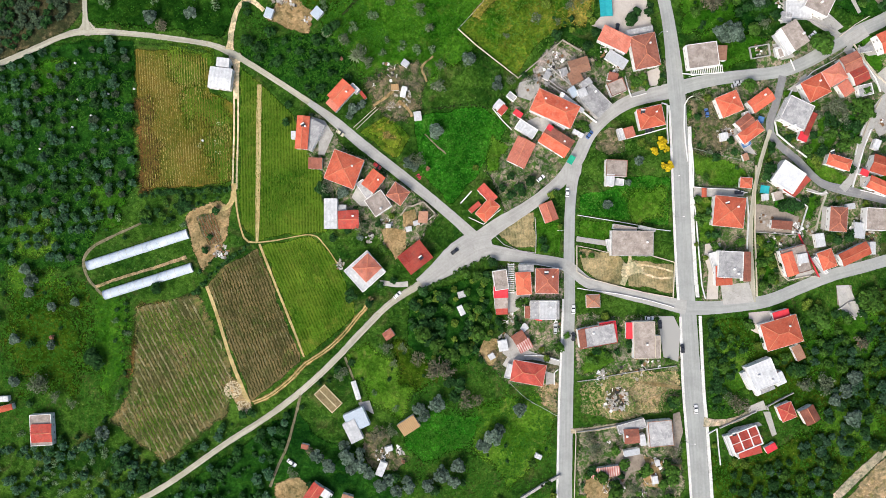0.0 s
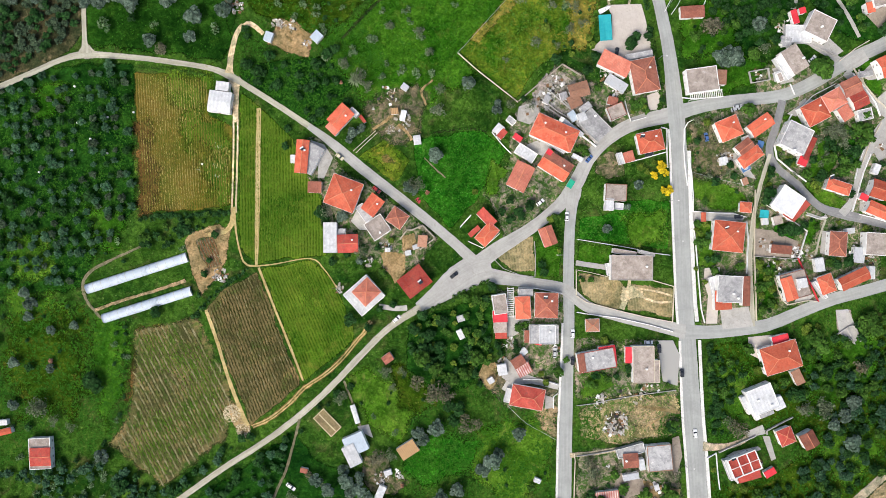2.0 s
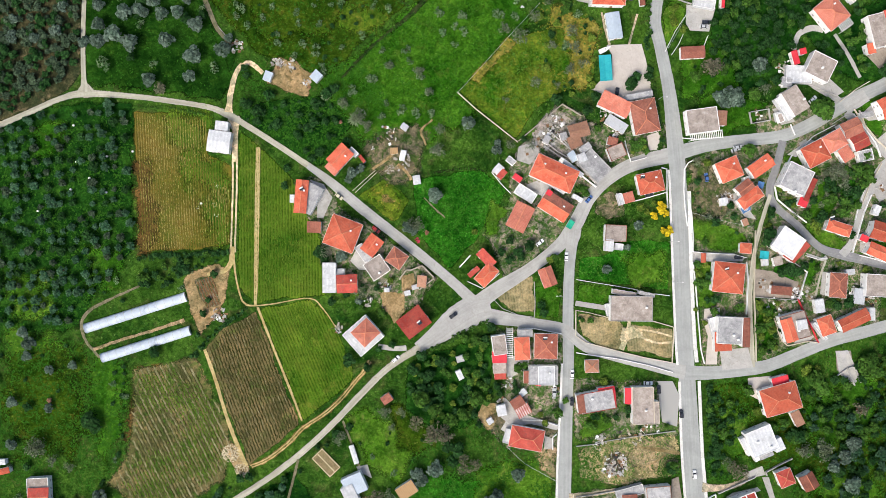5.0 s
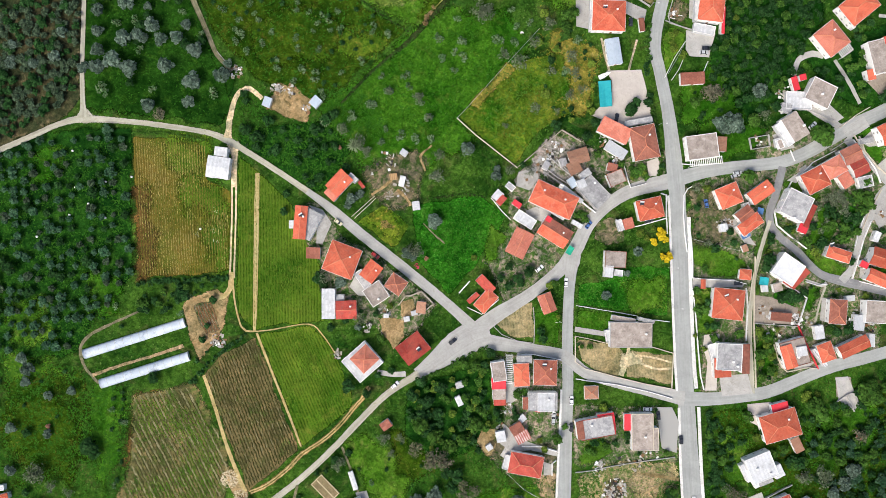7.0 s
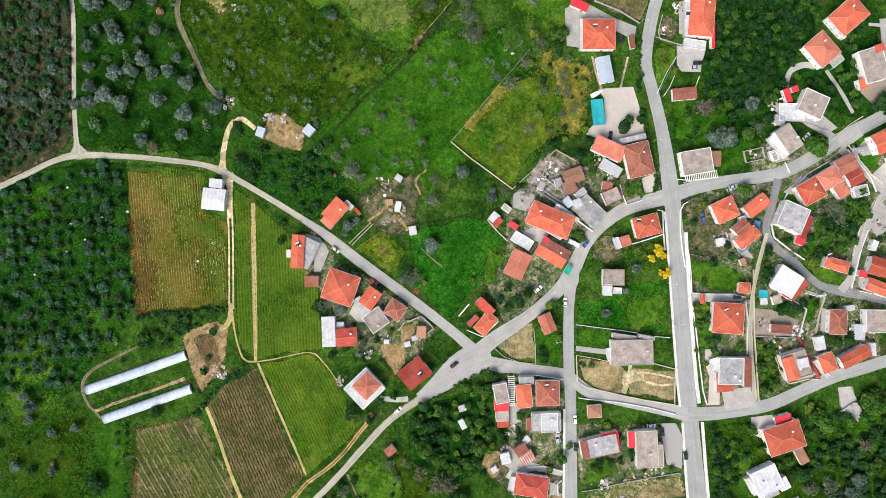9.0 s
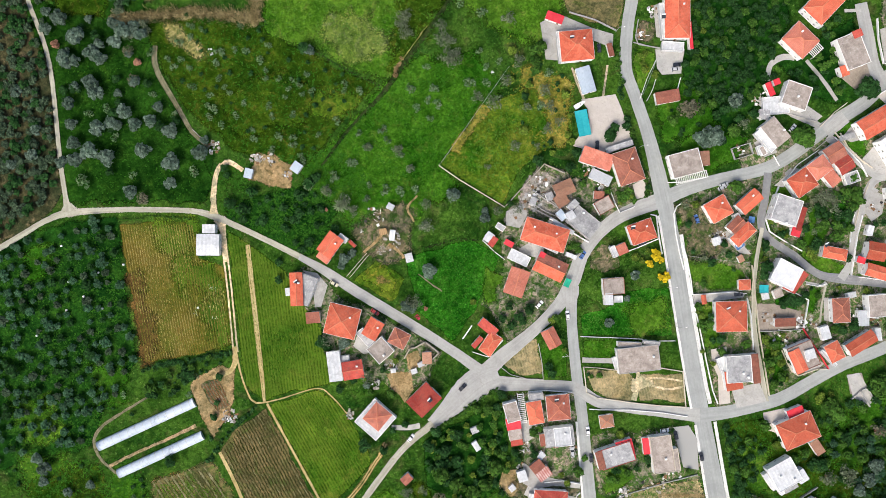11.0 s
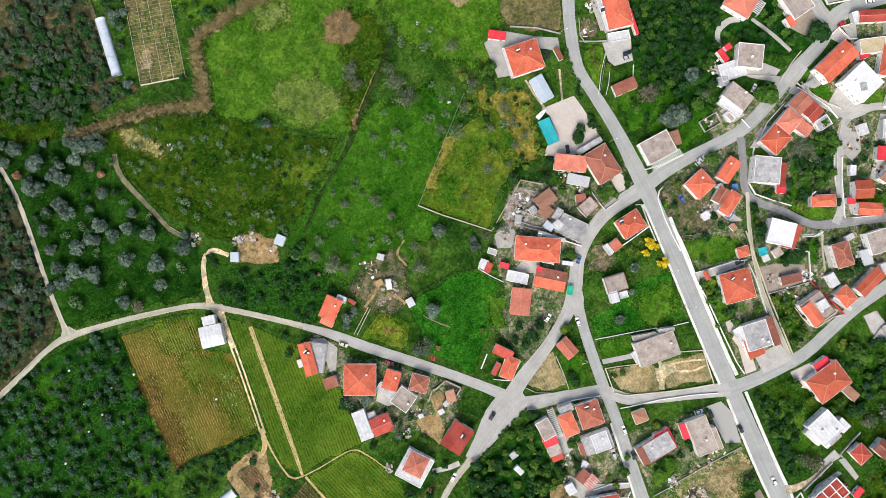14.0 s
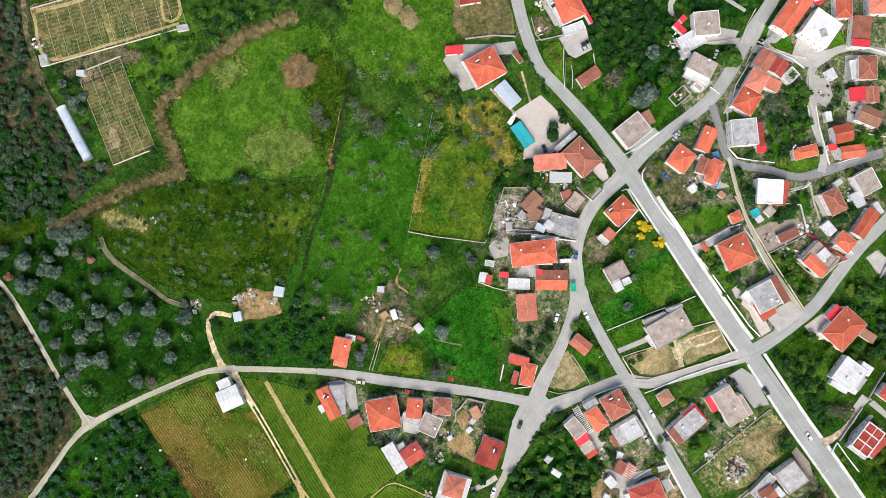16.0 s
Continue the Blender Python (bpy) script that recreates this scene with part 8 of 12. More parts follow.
house(242.02, 114.04, 18.9, 5.86, -17.61, 4.6, "gable", "red_tile", "low house with a red gabled roof at the street corner")
terrace(232.53, 117.06, 2.94, 5.47, -4.62, 3, "white_roof", "white front terrace at the street corner")
house(234.38, 101.83, 12.22, 7.05, -12.85, 4.6, "flat", "tan_roof", "house with a sand-coloured flat roof", parapet="white_wall")
shed(229.68, 99.24, 4.78, 3.49, -7.41, 3.6, "mono", "crimson_sheet", "small dark red sheet roof", rise=0.2)
shed(201.46, 95.19, 6.39, 2.66, 8.03, 2.4, "flat", "grey_roof", "small grey concrete store in the garden")
terrace(250.83, 108.15, 11.23, 10.16, -22.94, 3, "white_roof", "pale bluish concrete terrace between roofs")
house(215.03, 100.47, 19.77, 9.84, 23.87, 6, "gable", "orange_tile", "long house with an orange gabled roof by the street", stack=1)
house(238.76, 92.41, 7.8, 14.76, -30.91, 5.4, "hip", "orange_tile", "house with an orange hipped roof")
house(238.93, 76.73, 8.77, 14.04, -35.91, 5, "mono", "brown_tile", "house with a roof half brown and half bright red", cap="", rise=0.5)
shed(235.55, 71.9, 8.48, 3.59, -35.2, 5.6, "flat", "crimson_sheet", "bright red sheet over the lower half of the roof")
house(254.54, 84.07, 12.44, 12.86, -30.91, 5.4, "hip", "salmon_tile", "house with a salmon tiled roof")
house(232.71, 60.2, 8.76, 11.08, -30.91, 5, "hip", "brown_tile", "house with a weathered brown-red hipped roof")
terrace(227.82, 62.65, 3.78, 8.9, -21.45, 3.2, "white_roof", "white terrace beside the brown-red roof")
house(222.56, 51.96, 7.86, 6.69, -25.51, 4.4, "mono", "crimson_sheet", "house wing with a bright red sheet roof", rise=0.3, cap="")
house(228.19, 48.13, 6.48, 7.69, -28.23, 4.8, "gable", "brown_tile", "house with a dark brown gabled roof")
house(222.22, 40.06, 10.95, 8.28, -53.18, 4.6, "gable", "old_tile", "house with a pale brown gabled roof")
shed(217.63, 66.15, 4.25, 5.47, -1.17, 2.8, "mono", "white_roof", "small pale concrete outbuilding", rise=0.2)
shed(206.26, 49.75, 3, 4.77, -21.45, 2.8, "flat", "white_roof", "white store beside the lane")
shed(88.86, 184.53, 10.21, 3.55, -21.94, 2.8, "mono", "red_tile", "long low shed with a red roof on the field", rise=0.3)

# ---- greenhouses ----
tunnel(-146.15, -0.33, 50.51, 4.7, 17.79, label="long greenhouse tunnel under pale plastic film")
tunnel(-141.08, -15.42, 44.31, 4.6, 17.61, label="long greenhouse tunnel under stained plastic film")
tunnel(-105.2, 227.14, 28.6, 5.0, -93.56, label="short greenhouse tunnel under white plastic film")
hoop_frame(-82.31, 226.19, 47.03, 21.58, -99.23, 4, step=1.8)
hoop_frame(-62.63, 266.3, 28.25, 69.37, 74.68, 12, step=1.8, label="wide bare greenhouse frame of pale pipe hoops")

# ---- fields ----
rows("weed_rows", [(-97.5, 263.8), (-34.5, 246.4), (-28, 268), (-91, 289)], 74.7, 2.9, 1.0, 0.3, "weed", "dark green weeds in rows under the wide frame", "weeds", gaps=0.45, seed=31, long=1.3)
rows("weed_rows", [(-88.5, 249.5), (-70, 244.8), (-77, 203.5), (-95.5, 206.5)], 80.8, 2.7, 1.0, 0.3, "weed", "dark green weeds in rows under the frame", "weeds", gaps=0.45, seed=32, long=1.3)
rows("vine_rows", [(-104.47, -8.93), (-89.32, -0.81), (-68.75, -52.78), (-91.48, -71.72), (-111.51, -18.13)], -68.5, 1.42, 0.7, 0.22, "vine_row", "dark ragged rows across the ploughed field", "crop rows", gaps=-0.3, long=1.4, step=0.45)
rows("furrow_rows", [(-104.47, -8.93), (-89.32, -0.81), (-68.75, -52.78), (-91.48, -71.72), (-111.51, -18.13)], -68.5, 2.84, 0.5, 0.16, "furrow", "pale clods between the dark rows", "furrows", gaps=0.35, seed=22, long=1.4)
rows("furrow_rows", [(-146.7, -28.15), (-119.36, -23.28), (-106.1, -46.28), (-100.14, -67.39), (-107.18, -79.57), (-133.71, -102.04), (-155.9, -82.28), (-147.51, -67.94)], -63, 3.1, 0.8, 0.1, "furrow", "pale raised furrows across the vineyard", "furrows", gaps=-0.05, seed=2, long=1.7, step=0.22)
rows("vine_rows", [(-145.07, -30.04), (-120.17, -24.63), (-107.18, -46.28), (-101.77, -67.39), (-108.26, -78.22), (-133.71, -99.33), (-153.73, -82.28), (-145.89, -67.94)], -63, 1.55, 0.6, 0.14, "vine_row", "dark weedy strips between the furrows", "crop rows", gaps=-0.1, seed=12, long=1.3, step=0.5)
rows("crop_rows", [(-145.07, -30.04), (-120.17, -24.63), (-107.18, -46.28), (-101.77, -67.39), (-108.26, -78.22), (-133.71, -99.33), (-153.73, -82.28), (-145.89, -67.94)], -63, 1.55, 1.1, 0.2, "light_row", "green weeds spread through the vineyard", "crop rows", gaps=0.25, seed=13, long=0.9)
rows("crop_rows", [(-146.43, 95), (-112.59, 91.75), (-113.14, 76.06), (-101.77, 68.48), (-101.5, 33.29), (-122.88, 30.58), (-142.91, 29.23)], -87, 1.2, 0.7, 0.16, "dry_row", "thin dry crop rows on the golden field", "crop rows", gaps=-0.2, seed=3)
rows("crop_rows", [(-146.43, 95), (-112.59, 91.75), (-113.14, 76.06), (-101.77, 68.48), (-101.5, 33.29), (-122.88, 30.58), (-142.91, 29.23)], -87, 1.2, 0.45, 0.16, "straw_row", "bleached straw stubble on the golden field", "crop rows", gaps=0.2, seed=23, long=0.9, step=0.7)
rows("crop_rows", [(-96.35, 84.18), (-84.99, 76.06), (-73.35, 63.61), (-59.27, 34.92), (-56.84, 8.93), (-76.87, 7.85), (-87.69, 4.6), (-96.63, 13.26)], -89, 1.35, 0.7, 0.2, "light_row", "thin pale green crop rows", "crop rows", gaps=-0.1, seed=4, long=1.1, step=0.6)
rows("crop_rows", [(-85.53, 0.27), (-63.88, 5.14), (-53.59, -4.33), (-48.18, -15.97), (-42.76, -31.67), (-65.5, -49.53)], -67, 1.5, 0.7, 0.2, "light_row", "thin pale green slanting crop rows", "crop rows", gaps=-0.1, seed=5, long=1.1, step=0.6)
rows("seed_rows", SEED_BED, -67, 1.35, 0.9, 0.2, "seed_soil", "short brown seed beds on sandy ground", "crop rows", gaps=-0.6, seed=6, step=0.35)

# ---- garden walls and fences ----
garden_wall([(7.34, 105.18), (16.15, 97.34), (25.81, 89.82), (36.01, 81.77)], h=0.8, material="cream_wall", label="long pale wall along the wild field", t=0.35)
fence([(7.34, 105.4), (12.5, 110.9), (25.56, 125.5), (35.88, 136.78), (46.19, 148.06)], label="thin wire fence along the wild field")
garden_wall([(36.55, 82.31), (44.07, 88.75), (50.51, 94.12), (57.17, 99.81), (66.09, 94.44)], h=1.6, material="stone_wall", label="old stone wall round the derelict yard", t=0.4)
garden_wall([(23.66, 67.27), (28.5, 61.36), (32.79, 57.07)], label="low whitewashed wall at the meadow corner")
garden_wall([(86.5, 84.78), (88.32, 77.47), (90.04, 72.53), (97.24, 74.47)], h=1.3, label="whitewashed garden wall at the road corner")
garden_wall([(66.63, 65.66), (70.06, 62.97), (73.28, 60.5)], h=1.6, label="whitewashed wall beside the bend", t=0.5)
garden_wall([(104.75, 69.74), (107.12, 69.1), (107.22, 58.68), (107.65, 50.62)], h=1.1, label="whitewashed wall along the main road", t=0.4)
garden_wall([(83.27, 57.28), (84.35, 51.91), (95.62, 54.7), (106.9, 57.93)], h=1.2, label="whitewashed wall in front of the house", t=0.4)
garden_wall([(54.81, 86.07), (62.87, 76.94)], h=1.6, material="grey_wall", label="grey block wall between derelict yards")
garden_wall([(47.29, 83.38), (54.81, 77.47), (60.18, 74.25)], h=1.4, material="grey_wall", label="grey block wall between derelict yards")
garden_wall([(64.48, 16.17), (73.07, 14.77), (85.96, 12.73), (93.48, 11.33)], h=0.9, label="thin pale wall between two plots", t=0.25)
garden_wall([(101.53, 9.51), (108.73, 8.65)], h=0.9, label="thin pale wall between two plots", t=0.25)
garden_wall([(64.05, 1.56), (70.92, 0.27), (79.51, -1.88)], h=0.8, label="low pale wall along the drive", material="cream_wall")
garden_wall([(64.05, 1.13), (64.05, -10.68), (68.77, -13.91), (77.37, -16.05), (84.35, -17.99)], h=0.8, label="low pale wall round the dry plot", material="cream_wall", t=0.35)
garden_wall([(84.35, -17.99), (96.7, -20.89), (110.12, -23.36), (110.88, -6.39), (100.46, -3.38)], h=0.8, label="low pale wall round the dry plot", material="cream_wall", t=0.35)
garden_wall([(64.48, -18.74), (68.77, -19.49), (83.81, -21.43), (98.85, -24.65), (110.12, -27.87)], h=0.9, label="low pale wall below the street", material="white_wall", t=0.35)
garden_wall([(25.27, 5.96), (29.03, 2.2), (36.55, -0.8), (44.07, -1.88)], h=0.7, material="grey_wall", label="low grey kerb wall of the triangle plot")
garden_wall([(44.29, -1.88), (44.61, 5.43), (44.07, 15.09)], h=0.6, material="grey_wall", label="low grey wall across the triangle plot")
garden_wall([(36.55, -6.93), (44.61, -7.25), (56.96, -9.61)], h=1.3, label="whitewashed wall above the row of houses", t=0.3)
garden_wall([(8.63, 22.07), (13.46, 27.44)], h=1.2, label="short white wall at the meadow edge", t=0.5)
garden_wall([(12.39, 15.09), (19.37, 11.87), (27.42, 18.85)], h=1, label="low whitewashed wall round the corner house")
garden_wall([(119.83, 29.59), (119.83, 37.65), (119.18, 47.31), (117.9, 54.83)], h=1, label="whitewashed wall beside the pavement", t=0.3)
garden_wall([(119.83, 24.76), (121.12, 14.02), (121.98, 3.28), (122.41, -2.09), (123.8, -17.13), (125.41, -23.57)], h=1, label="whitewashed wall beside the pavement", t=0.35)
garden_wall([(119.83, 29.7), (124.34, 29.27)], h=1.2, label="short whitewashed wall at the gate")
garden_wall([(126.49, 29.06), (139.38, 28.41), (145.28, 26.91)], h=1.2, label="whitewashed wall along the driveway")
garden_wall([(145.28, 24.76), (146.04, 16.17), (145.61, 8.65), (145.28, 0.06)], h=1.4, label="whitewashed wall along the alley", t=0.3)
garden_wall([(149.58, 39.8), (149.26, 27.98), (149.04, 8.65), (149.58, -5.31), (150.12, -22.5)], h=1.3, material="cream_wall", label="cream garden wall along the alley", t=0.3)
garden_wall([(149.58, 8.11), (159.78, 7.36), (169.67, 6.71)], h=1.2, material="grey_wall", label="grey wall between two yards")
garden_wall([(169.99, 7.04), (173.75, -1.02), (176.97, -7.46), (179.65, -13.37)], h=1.4, material="crimson_sheet", label="garden wall painted dark red", t=0.35)
garden_wall([(164.08, 26.91), (169.45, 23.68), (174.28, 20.25), (172.67, 15.09), (170.74, 8.65)], h=1.2, label="whitewashed wall round the green yard", t=0.3)
garden_wall([(158.71, -2.09), (160.32, -7.46), (162.47, -12.83), (165.15, -14.98), (174.82, -12.83), (179.65, -13.48)], h=1.1, label="pale wall round the framed house", t=0.3, material="cream_wall")
garden_wall([(173.75, 27.98), (179.12, 26.37), (183.41, 26.91)], h=1, label="short whitewashed wall by the lane")
garden_wall([(199.52, 28.2), (204.89, 26.91), (212.2, 24.76)], h=1.1, label="whitewashed wall along the lane")
garden_wall([(119.83, 73.39), (117.36, 72.1), (115.53, 68.88), (115.32, 59.21), (115.96, 50.62), (117.04, 42.03)], h=1, label="whitewashed wall along the main road", t=0.35)
fence([(118.97, 48.47), (130.78, 45.25), (140.45, 43.1), (147.97, 41.49)], label="thin wire fence across the green plot")
garden_wall([(166.77, 75.86), (163.01, 68.88), (158.71, 60.83), (159.78, 54.92), (166.23, 49.55), (173.75, 43.96)], h=1.3, label="whitewashed wall round the tall house", t=0.35)
garden_wall([(114.67, 83.92), (121.12, 83.38), (134.01, 84.45)], h=0.9, label="low whitewashed wall below the pergola", t=0.3)
garden_wall([(170.52, 78.55), (176.97, 84.99), (187.17, 90.36)], h=1, label="whitewashed wall along the side road", t=0.3)
garden_wall([(198.99, 97.34), (201.67, 90.36), (207.04, 83.92), (212.2, 79.08)], h=1, label="pale wall along the lane", t=0.3, material="cream_wall")
garden_wall([(201.13, 59.21), (198.45, 50.62), (197.16, 45.25)], h=1, label="whitewashed wall along the lane", t=0.3)
garden_wall([(209.73, 72.1), (203.82, 61.36), (200.6, 52.77)], h=0.9, label="pale wall along the climbing lane", t=0.3, material="cream_wall")
garden_wall([(189.86, 101.64), (197.38, 107.55), (203.82, 111.31)], h=1.1, label="pale wall above the side road", t=0.3, material="cream_wall")
garden_wall([(126.7, -88.43), (131, -85.96)], h=1, label="short whitewashed wall at the drive", t=0.35)
garden_wall([(131, -85.96), (131.64, -94.01), (132.72, -103.14)], h=1, label="whitewashed wall beside the house", t=0.35)
garden_wall([(132.4, -85.42), (140.45, -81.66), (149.58, -77.69)], h=1.6, material="grey_wall", label="dark grey retaining wall by the drive", t=0.4)
garden_wall([(155.27, -76.83), (154.95, -75.22), (160.86, -72), (167.3, -68.77)], h=1.4, material="grey_wall", label="grey retaining wall above the drive", t=0.4)
garden_wall([(38.91, -50.84), (47.29, -50.84), (55.35, -53.41)], h=1, label="whitewashed wall along the concrete drive", t=0.3)
garden_wall([(53.2, -64.8), (53.2, -59.11), (55.03, -57.71)], h=1.1, label="whitewashed wall round the porch", t=0.35)
fence([(31.72, -63.94), (39.77, -71.46), (47.29, -75.75), (55.35, -80.27)], label="dark wire fence along the garden")
garden_wall([(63.19, -86.5), (63.62, -89.72), (63.19, -102.61), (62.87, -118.72)], h=0.9, label="pale wall beside the street", t=0.3, material="cream_wall")
garden_wall([(64.48, -87.57), (73.07, -86.28), (83.6, -84.35)], h=1.1, material="grey_wall", label="grey wall along the yard")
garden_wall([(65.55, -47.83), (73.07, -45.68), (83.27, -44.82)], h=1.1, material="brown_tile", label="brown-red wall below the grey roof", t=0.4)
garden_wall([(64.48, -63.4), (73.07, -62.33), (79.51, -60.72), (95.62, -58.03), (111.74, -55.88)], h=0.9, material="grey_wall", label="grey wall above the waste ground")
garden_wall([(196.18, 95.66), (202.06, 88.39), (206.84, 81.79), (209.23, 75.36)], h=1, label="whitewashed wall along the lane", t=0.35)
garden_wall([(204.47, 56.99), (201.18, 48.36), (199.16, 41.45), (195.87, 29.7)], h=1.2, label="whitewashed wall along the lane", t=0.4)
garden_wall([(233.12, 73.16), (237.42, 70.34), (241.12, 67.13), (246.8, 60.98)], h=1.2, label="whitewashed wall above the lane", t=0.4)
garden_wall([(186.17, 91.04), (192.23, 94.9), (196.36, 95.55)], h=1.1, material="grey_wall", label="grey wall at the corner house")
garden_wall([(160.16, 118.47), (171.83, 110.86), (187.9, 104.35)], h=1, label="pale wall along the terrace drive", t=0.4, material="concrete")
garden_wall([(215.24, 37.45), (219.65, 32.31), (225.88, 27.08)], h=1, label="pale wall between gardens", t=0.3, material="cream_wall")
garden_wall([(115.94, 142.45), (110.99, 134.8), (106.23, 125.18)], h=0.6, label="whitewashed wall with gaps beside the garage", t=0.18)
garden_wall([(114.83, 133.5), (112.74, 128.76), (109.44, 123.88)], h=0.6, label="low whitewashed garden wall beside the garage", t=0.18)
garden_wall([(106.46, 152.25), (112.06, 150.14), (118.42, 147.83)], h=0.9, material="grey_wall", label="grey wall across the garden")
garden_wall([(166.21, 90.51), (168.24, 85.55)], h=1, label="whitewashed wall by the road")
garden_wall([(77.9, 170.21), (89.75, 164.99), (98.67, 159.03)], h=1.2, material="grey_wall", label="grey boundary wall of the fallow field", t=0.4)
ribbon("garden_path", [(75.91, 143.95, 1.2), (77.66, 135.42, 1.2), (79.96, 127.8, 1.4)], "gravel", "narrow pale path beside the metal shed", "path", soft=1)
ribbon("garden_path", [(92.9, 143.14, 1.1), (90.88, 135.61, 1.1), (88.87, 128.08, 1.2)], "gravel", "narrow pale path to the paved yard", "path", soft=1)
ribbon("garden_path", [(187.24, 133.83, 1.6), (193.38, 124.55, 1.8), (199.46, 113.12, 1.8)], "concrete", "narrow concrete steps down to the street", "path")
ribbon("garden_path", [(167.74, 126.4, 2.4), (170.11, 133.82, 2.6), (176.63, 136.83, 3), (181.94, 135.6, 2.6)], "concrete", "concrete drive up to the hillside house", "path")
ribbon("garden_path", [(208.23, 155.15, 1.6), (216.24, 154.37, 1.6)], "concrete", "white footbridge path to the house", "path")
ribbon("garden_path", [(174.28, 28.52, 1.4), (181.26, 26.37, 1.6), (183.95, 27.44, 2)], "concrete", "short concrete path to the white house", "path")
ribbon("dirt_track", [(183.41, 25.83, 1.2), (180.73, 18.31, 1.03), (178.58, 8.65, 1.03)], "lane", "grassy track between walls", "path", soft=1)

for pts in ([(-4.7, 92.3, 1), (-10.2, 87, 1.2), (-7.6, 80.2, 1)], [(-33.4, 68.6, 1.2), (-26.6, 73.2, 1.4), (-21.8, 77.8, 1.4)], [(-21.3, 71, 1.4), (-16.6, 66.9, 1.6), (-14.6, 63.5, 1.4)]):
    ribbon("footpath", pts, "sand", "pale trodden path between the huts", "path", soft=1, ragged=0.5)
shed(-18, 88.5, 3.4, 3.0, -35, 2.2, "mono", "grey_sheet", "small grey hut on trodden ground", rise=0.2)
shed(-22.9, 77.1, 3.6, 3.0, 5, 2.0, "mono", "tan_sheet", "low hen house with a tan roof", rise=0.2)
stones("stone_ring", -25.3, 68.4, 2.2, 40, 0.4, "rubble", "ring of grey stones on trodden ground", "rubble", seed=191)
stones("stone_ring", -2.9, 78.1, 2.2, 40, 0.35, "rubble", "heap of grey brush and stones in the grass", "rubble", seed=192)

# ---- courtyards ----
slab("courtyard", [(-40.56, 30.67), (-34.12, 27.98), (-33.05, 20.46), (-39.49, 20.46), (-43.79, 24.76)], "concrete", "grey concrete courtyard beside the house", "courtyard")
slab("courtyard", [(-63.33, 63.51), (-56.68, 61.36), (-52.38, 54.92), (-56.68, 45.25), (-59.68, 45.25), (-59.36, 59.21)], "concrete", "grey concrete courtyard beside the house", "courtyard")
slab("courtyard", [(47.29, 63.51), (52.66, 60.83), (50.51, 54.92), (43, 58.14)], "concrete", "grey concrete courtyard beside the house", "courtyard")
slab("courtyard", [(40.31, 61.36), (45.68, 63.51), (47.29, 59.21), (40.85, 57.6)], "concrete", "grey concrete courtyard beside the house", "courtyard")
slab("courtyard", [(36.55, 79.62), (45.14, 82.31), (46.22, 76.94), (41.92, 71.03), (35.48, 73.18)], "concrete", "pale concrete courtyard with rubble", "courtyard")
slab("courtyard", [(97.77, 84.99), (103.68, 87.14), (104.22, 78.55), (98.85, 78.01)], "paving", "pale paved corner beside the hedge", "courtyard")
slab("courtyard", [(31.18, -20.89), (41.39, -19.28), (41.92, -25.18), (31.18, -32.17)], "concrete", "grey concrete courtyard beside the house", "courtyard")
slab("courtyard", [(30.11, -40.31), (39.77, -48.9), (49.44, -52.13), (39.77, -53.2), (33.33, -53.2), (28.5, -49.98)], "concrete", "concrete yard between the outbuildings", "courtyard")
slab("courtyard", [(49.44, -58.57), (53.2, -59.64), (53.2, -64.48), (49.23, -65.01)], "concrete", "grey concrete courtyard beside the house", "courtyard")
slab("courtyard", [(149.58, 21.54), (157.64, 20.46), (170.52, 15.09), (168.38, 7.57), (149.58, 8.11)], "gravel_yard", "brownish trodden yard round a long shed", "courtyard")
slab("courtyard", [(159.78, -1.56), (161.93, -0.48), (165.69, -14.44), (162.47, -12.83)], "concrete", "grey concrete courtyard beside the house", "courtyard")
slab("courtyard", [(172.67, -6.39), (178.04, -10.68), (174.82, -13.37), (168.38, -13.91)], "concrete", "grey concrete courtyard beside the house", "courtyard")
slab("courtyard", [(181.8, 20.46), (186.1, 19.93), (184.49, 8.65), (180.73, 9.72)], "concrete", "grey concrete courtyard beside the house", "courtyard")
slab("courtyard", [(146.36, -30.55), (157.64, -29.48), (156.56, -34.31), (151.19, -40.76), (146.9, -38.61)], "paving", "pale pinkish paved forecourt", "courtyard")
slab("courtyard", [(188.25, -17.67), (194.15, -17.13), (199.52, -28.94), (195.23, -34.31), (189.86, -27.87)], "concrete", "pale concrete foundation among trees", "courtyard")
slab("courtyard", [(200.06, 38.72), (203.28, 39.8), (204.89, 27.98), (199.52, 30.13)], "concrete", "grey concrete courtyard beside the house", "courtyard")
slab("courtyard", [(137.23, 55.99), (141.53, 59.21), (146.9, 49.55), (150.12, 45.25), (144.75, 46.33)], "concrete", "grey concrete courtyard beside the house", "courtyard")
slab("courtyard", [(157.64, 97.88), (164.08, 100.03), (168.38, 91.97), (161.93, 90.36)], "concrete", "grey concrete courtyard beside the house", "courtyard")
slab("courtyard", [(170.52, 81.77), (173.75, 83.92), (178.04, 70.49), (173.75, 72.1)], "concrete", "grey concrete courtyard beside the house", "courtyard")
slab("courtyard", [(199.52, 95.19), (207.04, 102.18), (212.2, 102.18), (212.2, 93.58), (203.82, 92.51)], "concrete", "grey concrete courtyard beside the house", "courtyard")
slab("courtyard", [(175.53, 83.68), (178.56, 82.49), (169.11, 75.05), (164.88, 76.33)], "concrete", "grey concrete courtyard beside the house", "courtyard")
slab("courtyard", [(215.92, 90.7), (218.87, 78.95), (224.93, 76.57), (220.89, 73.99), (208.77, 78.76), (208.21, 84.08)], "concrete", "concrete forecourt of the white building", "courtyard")
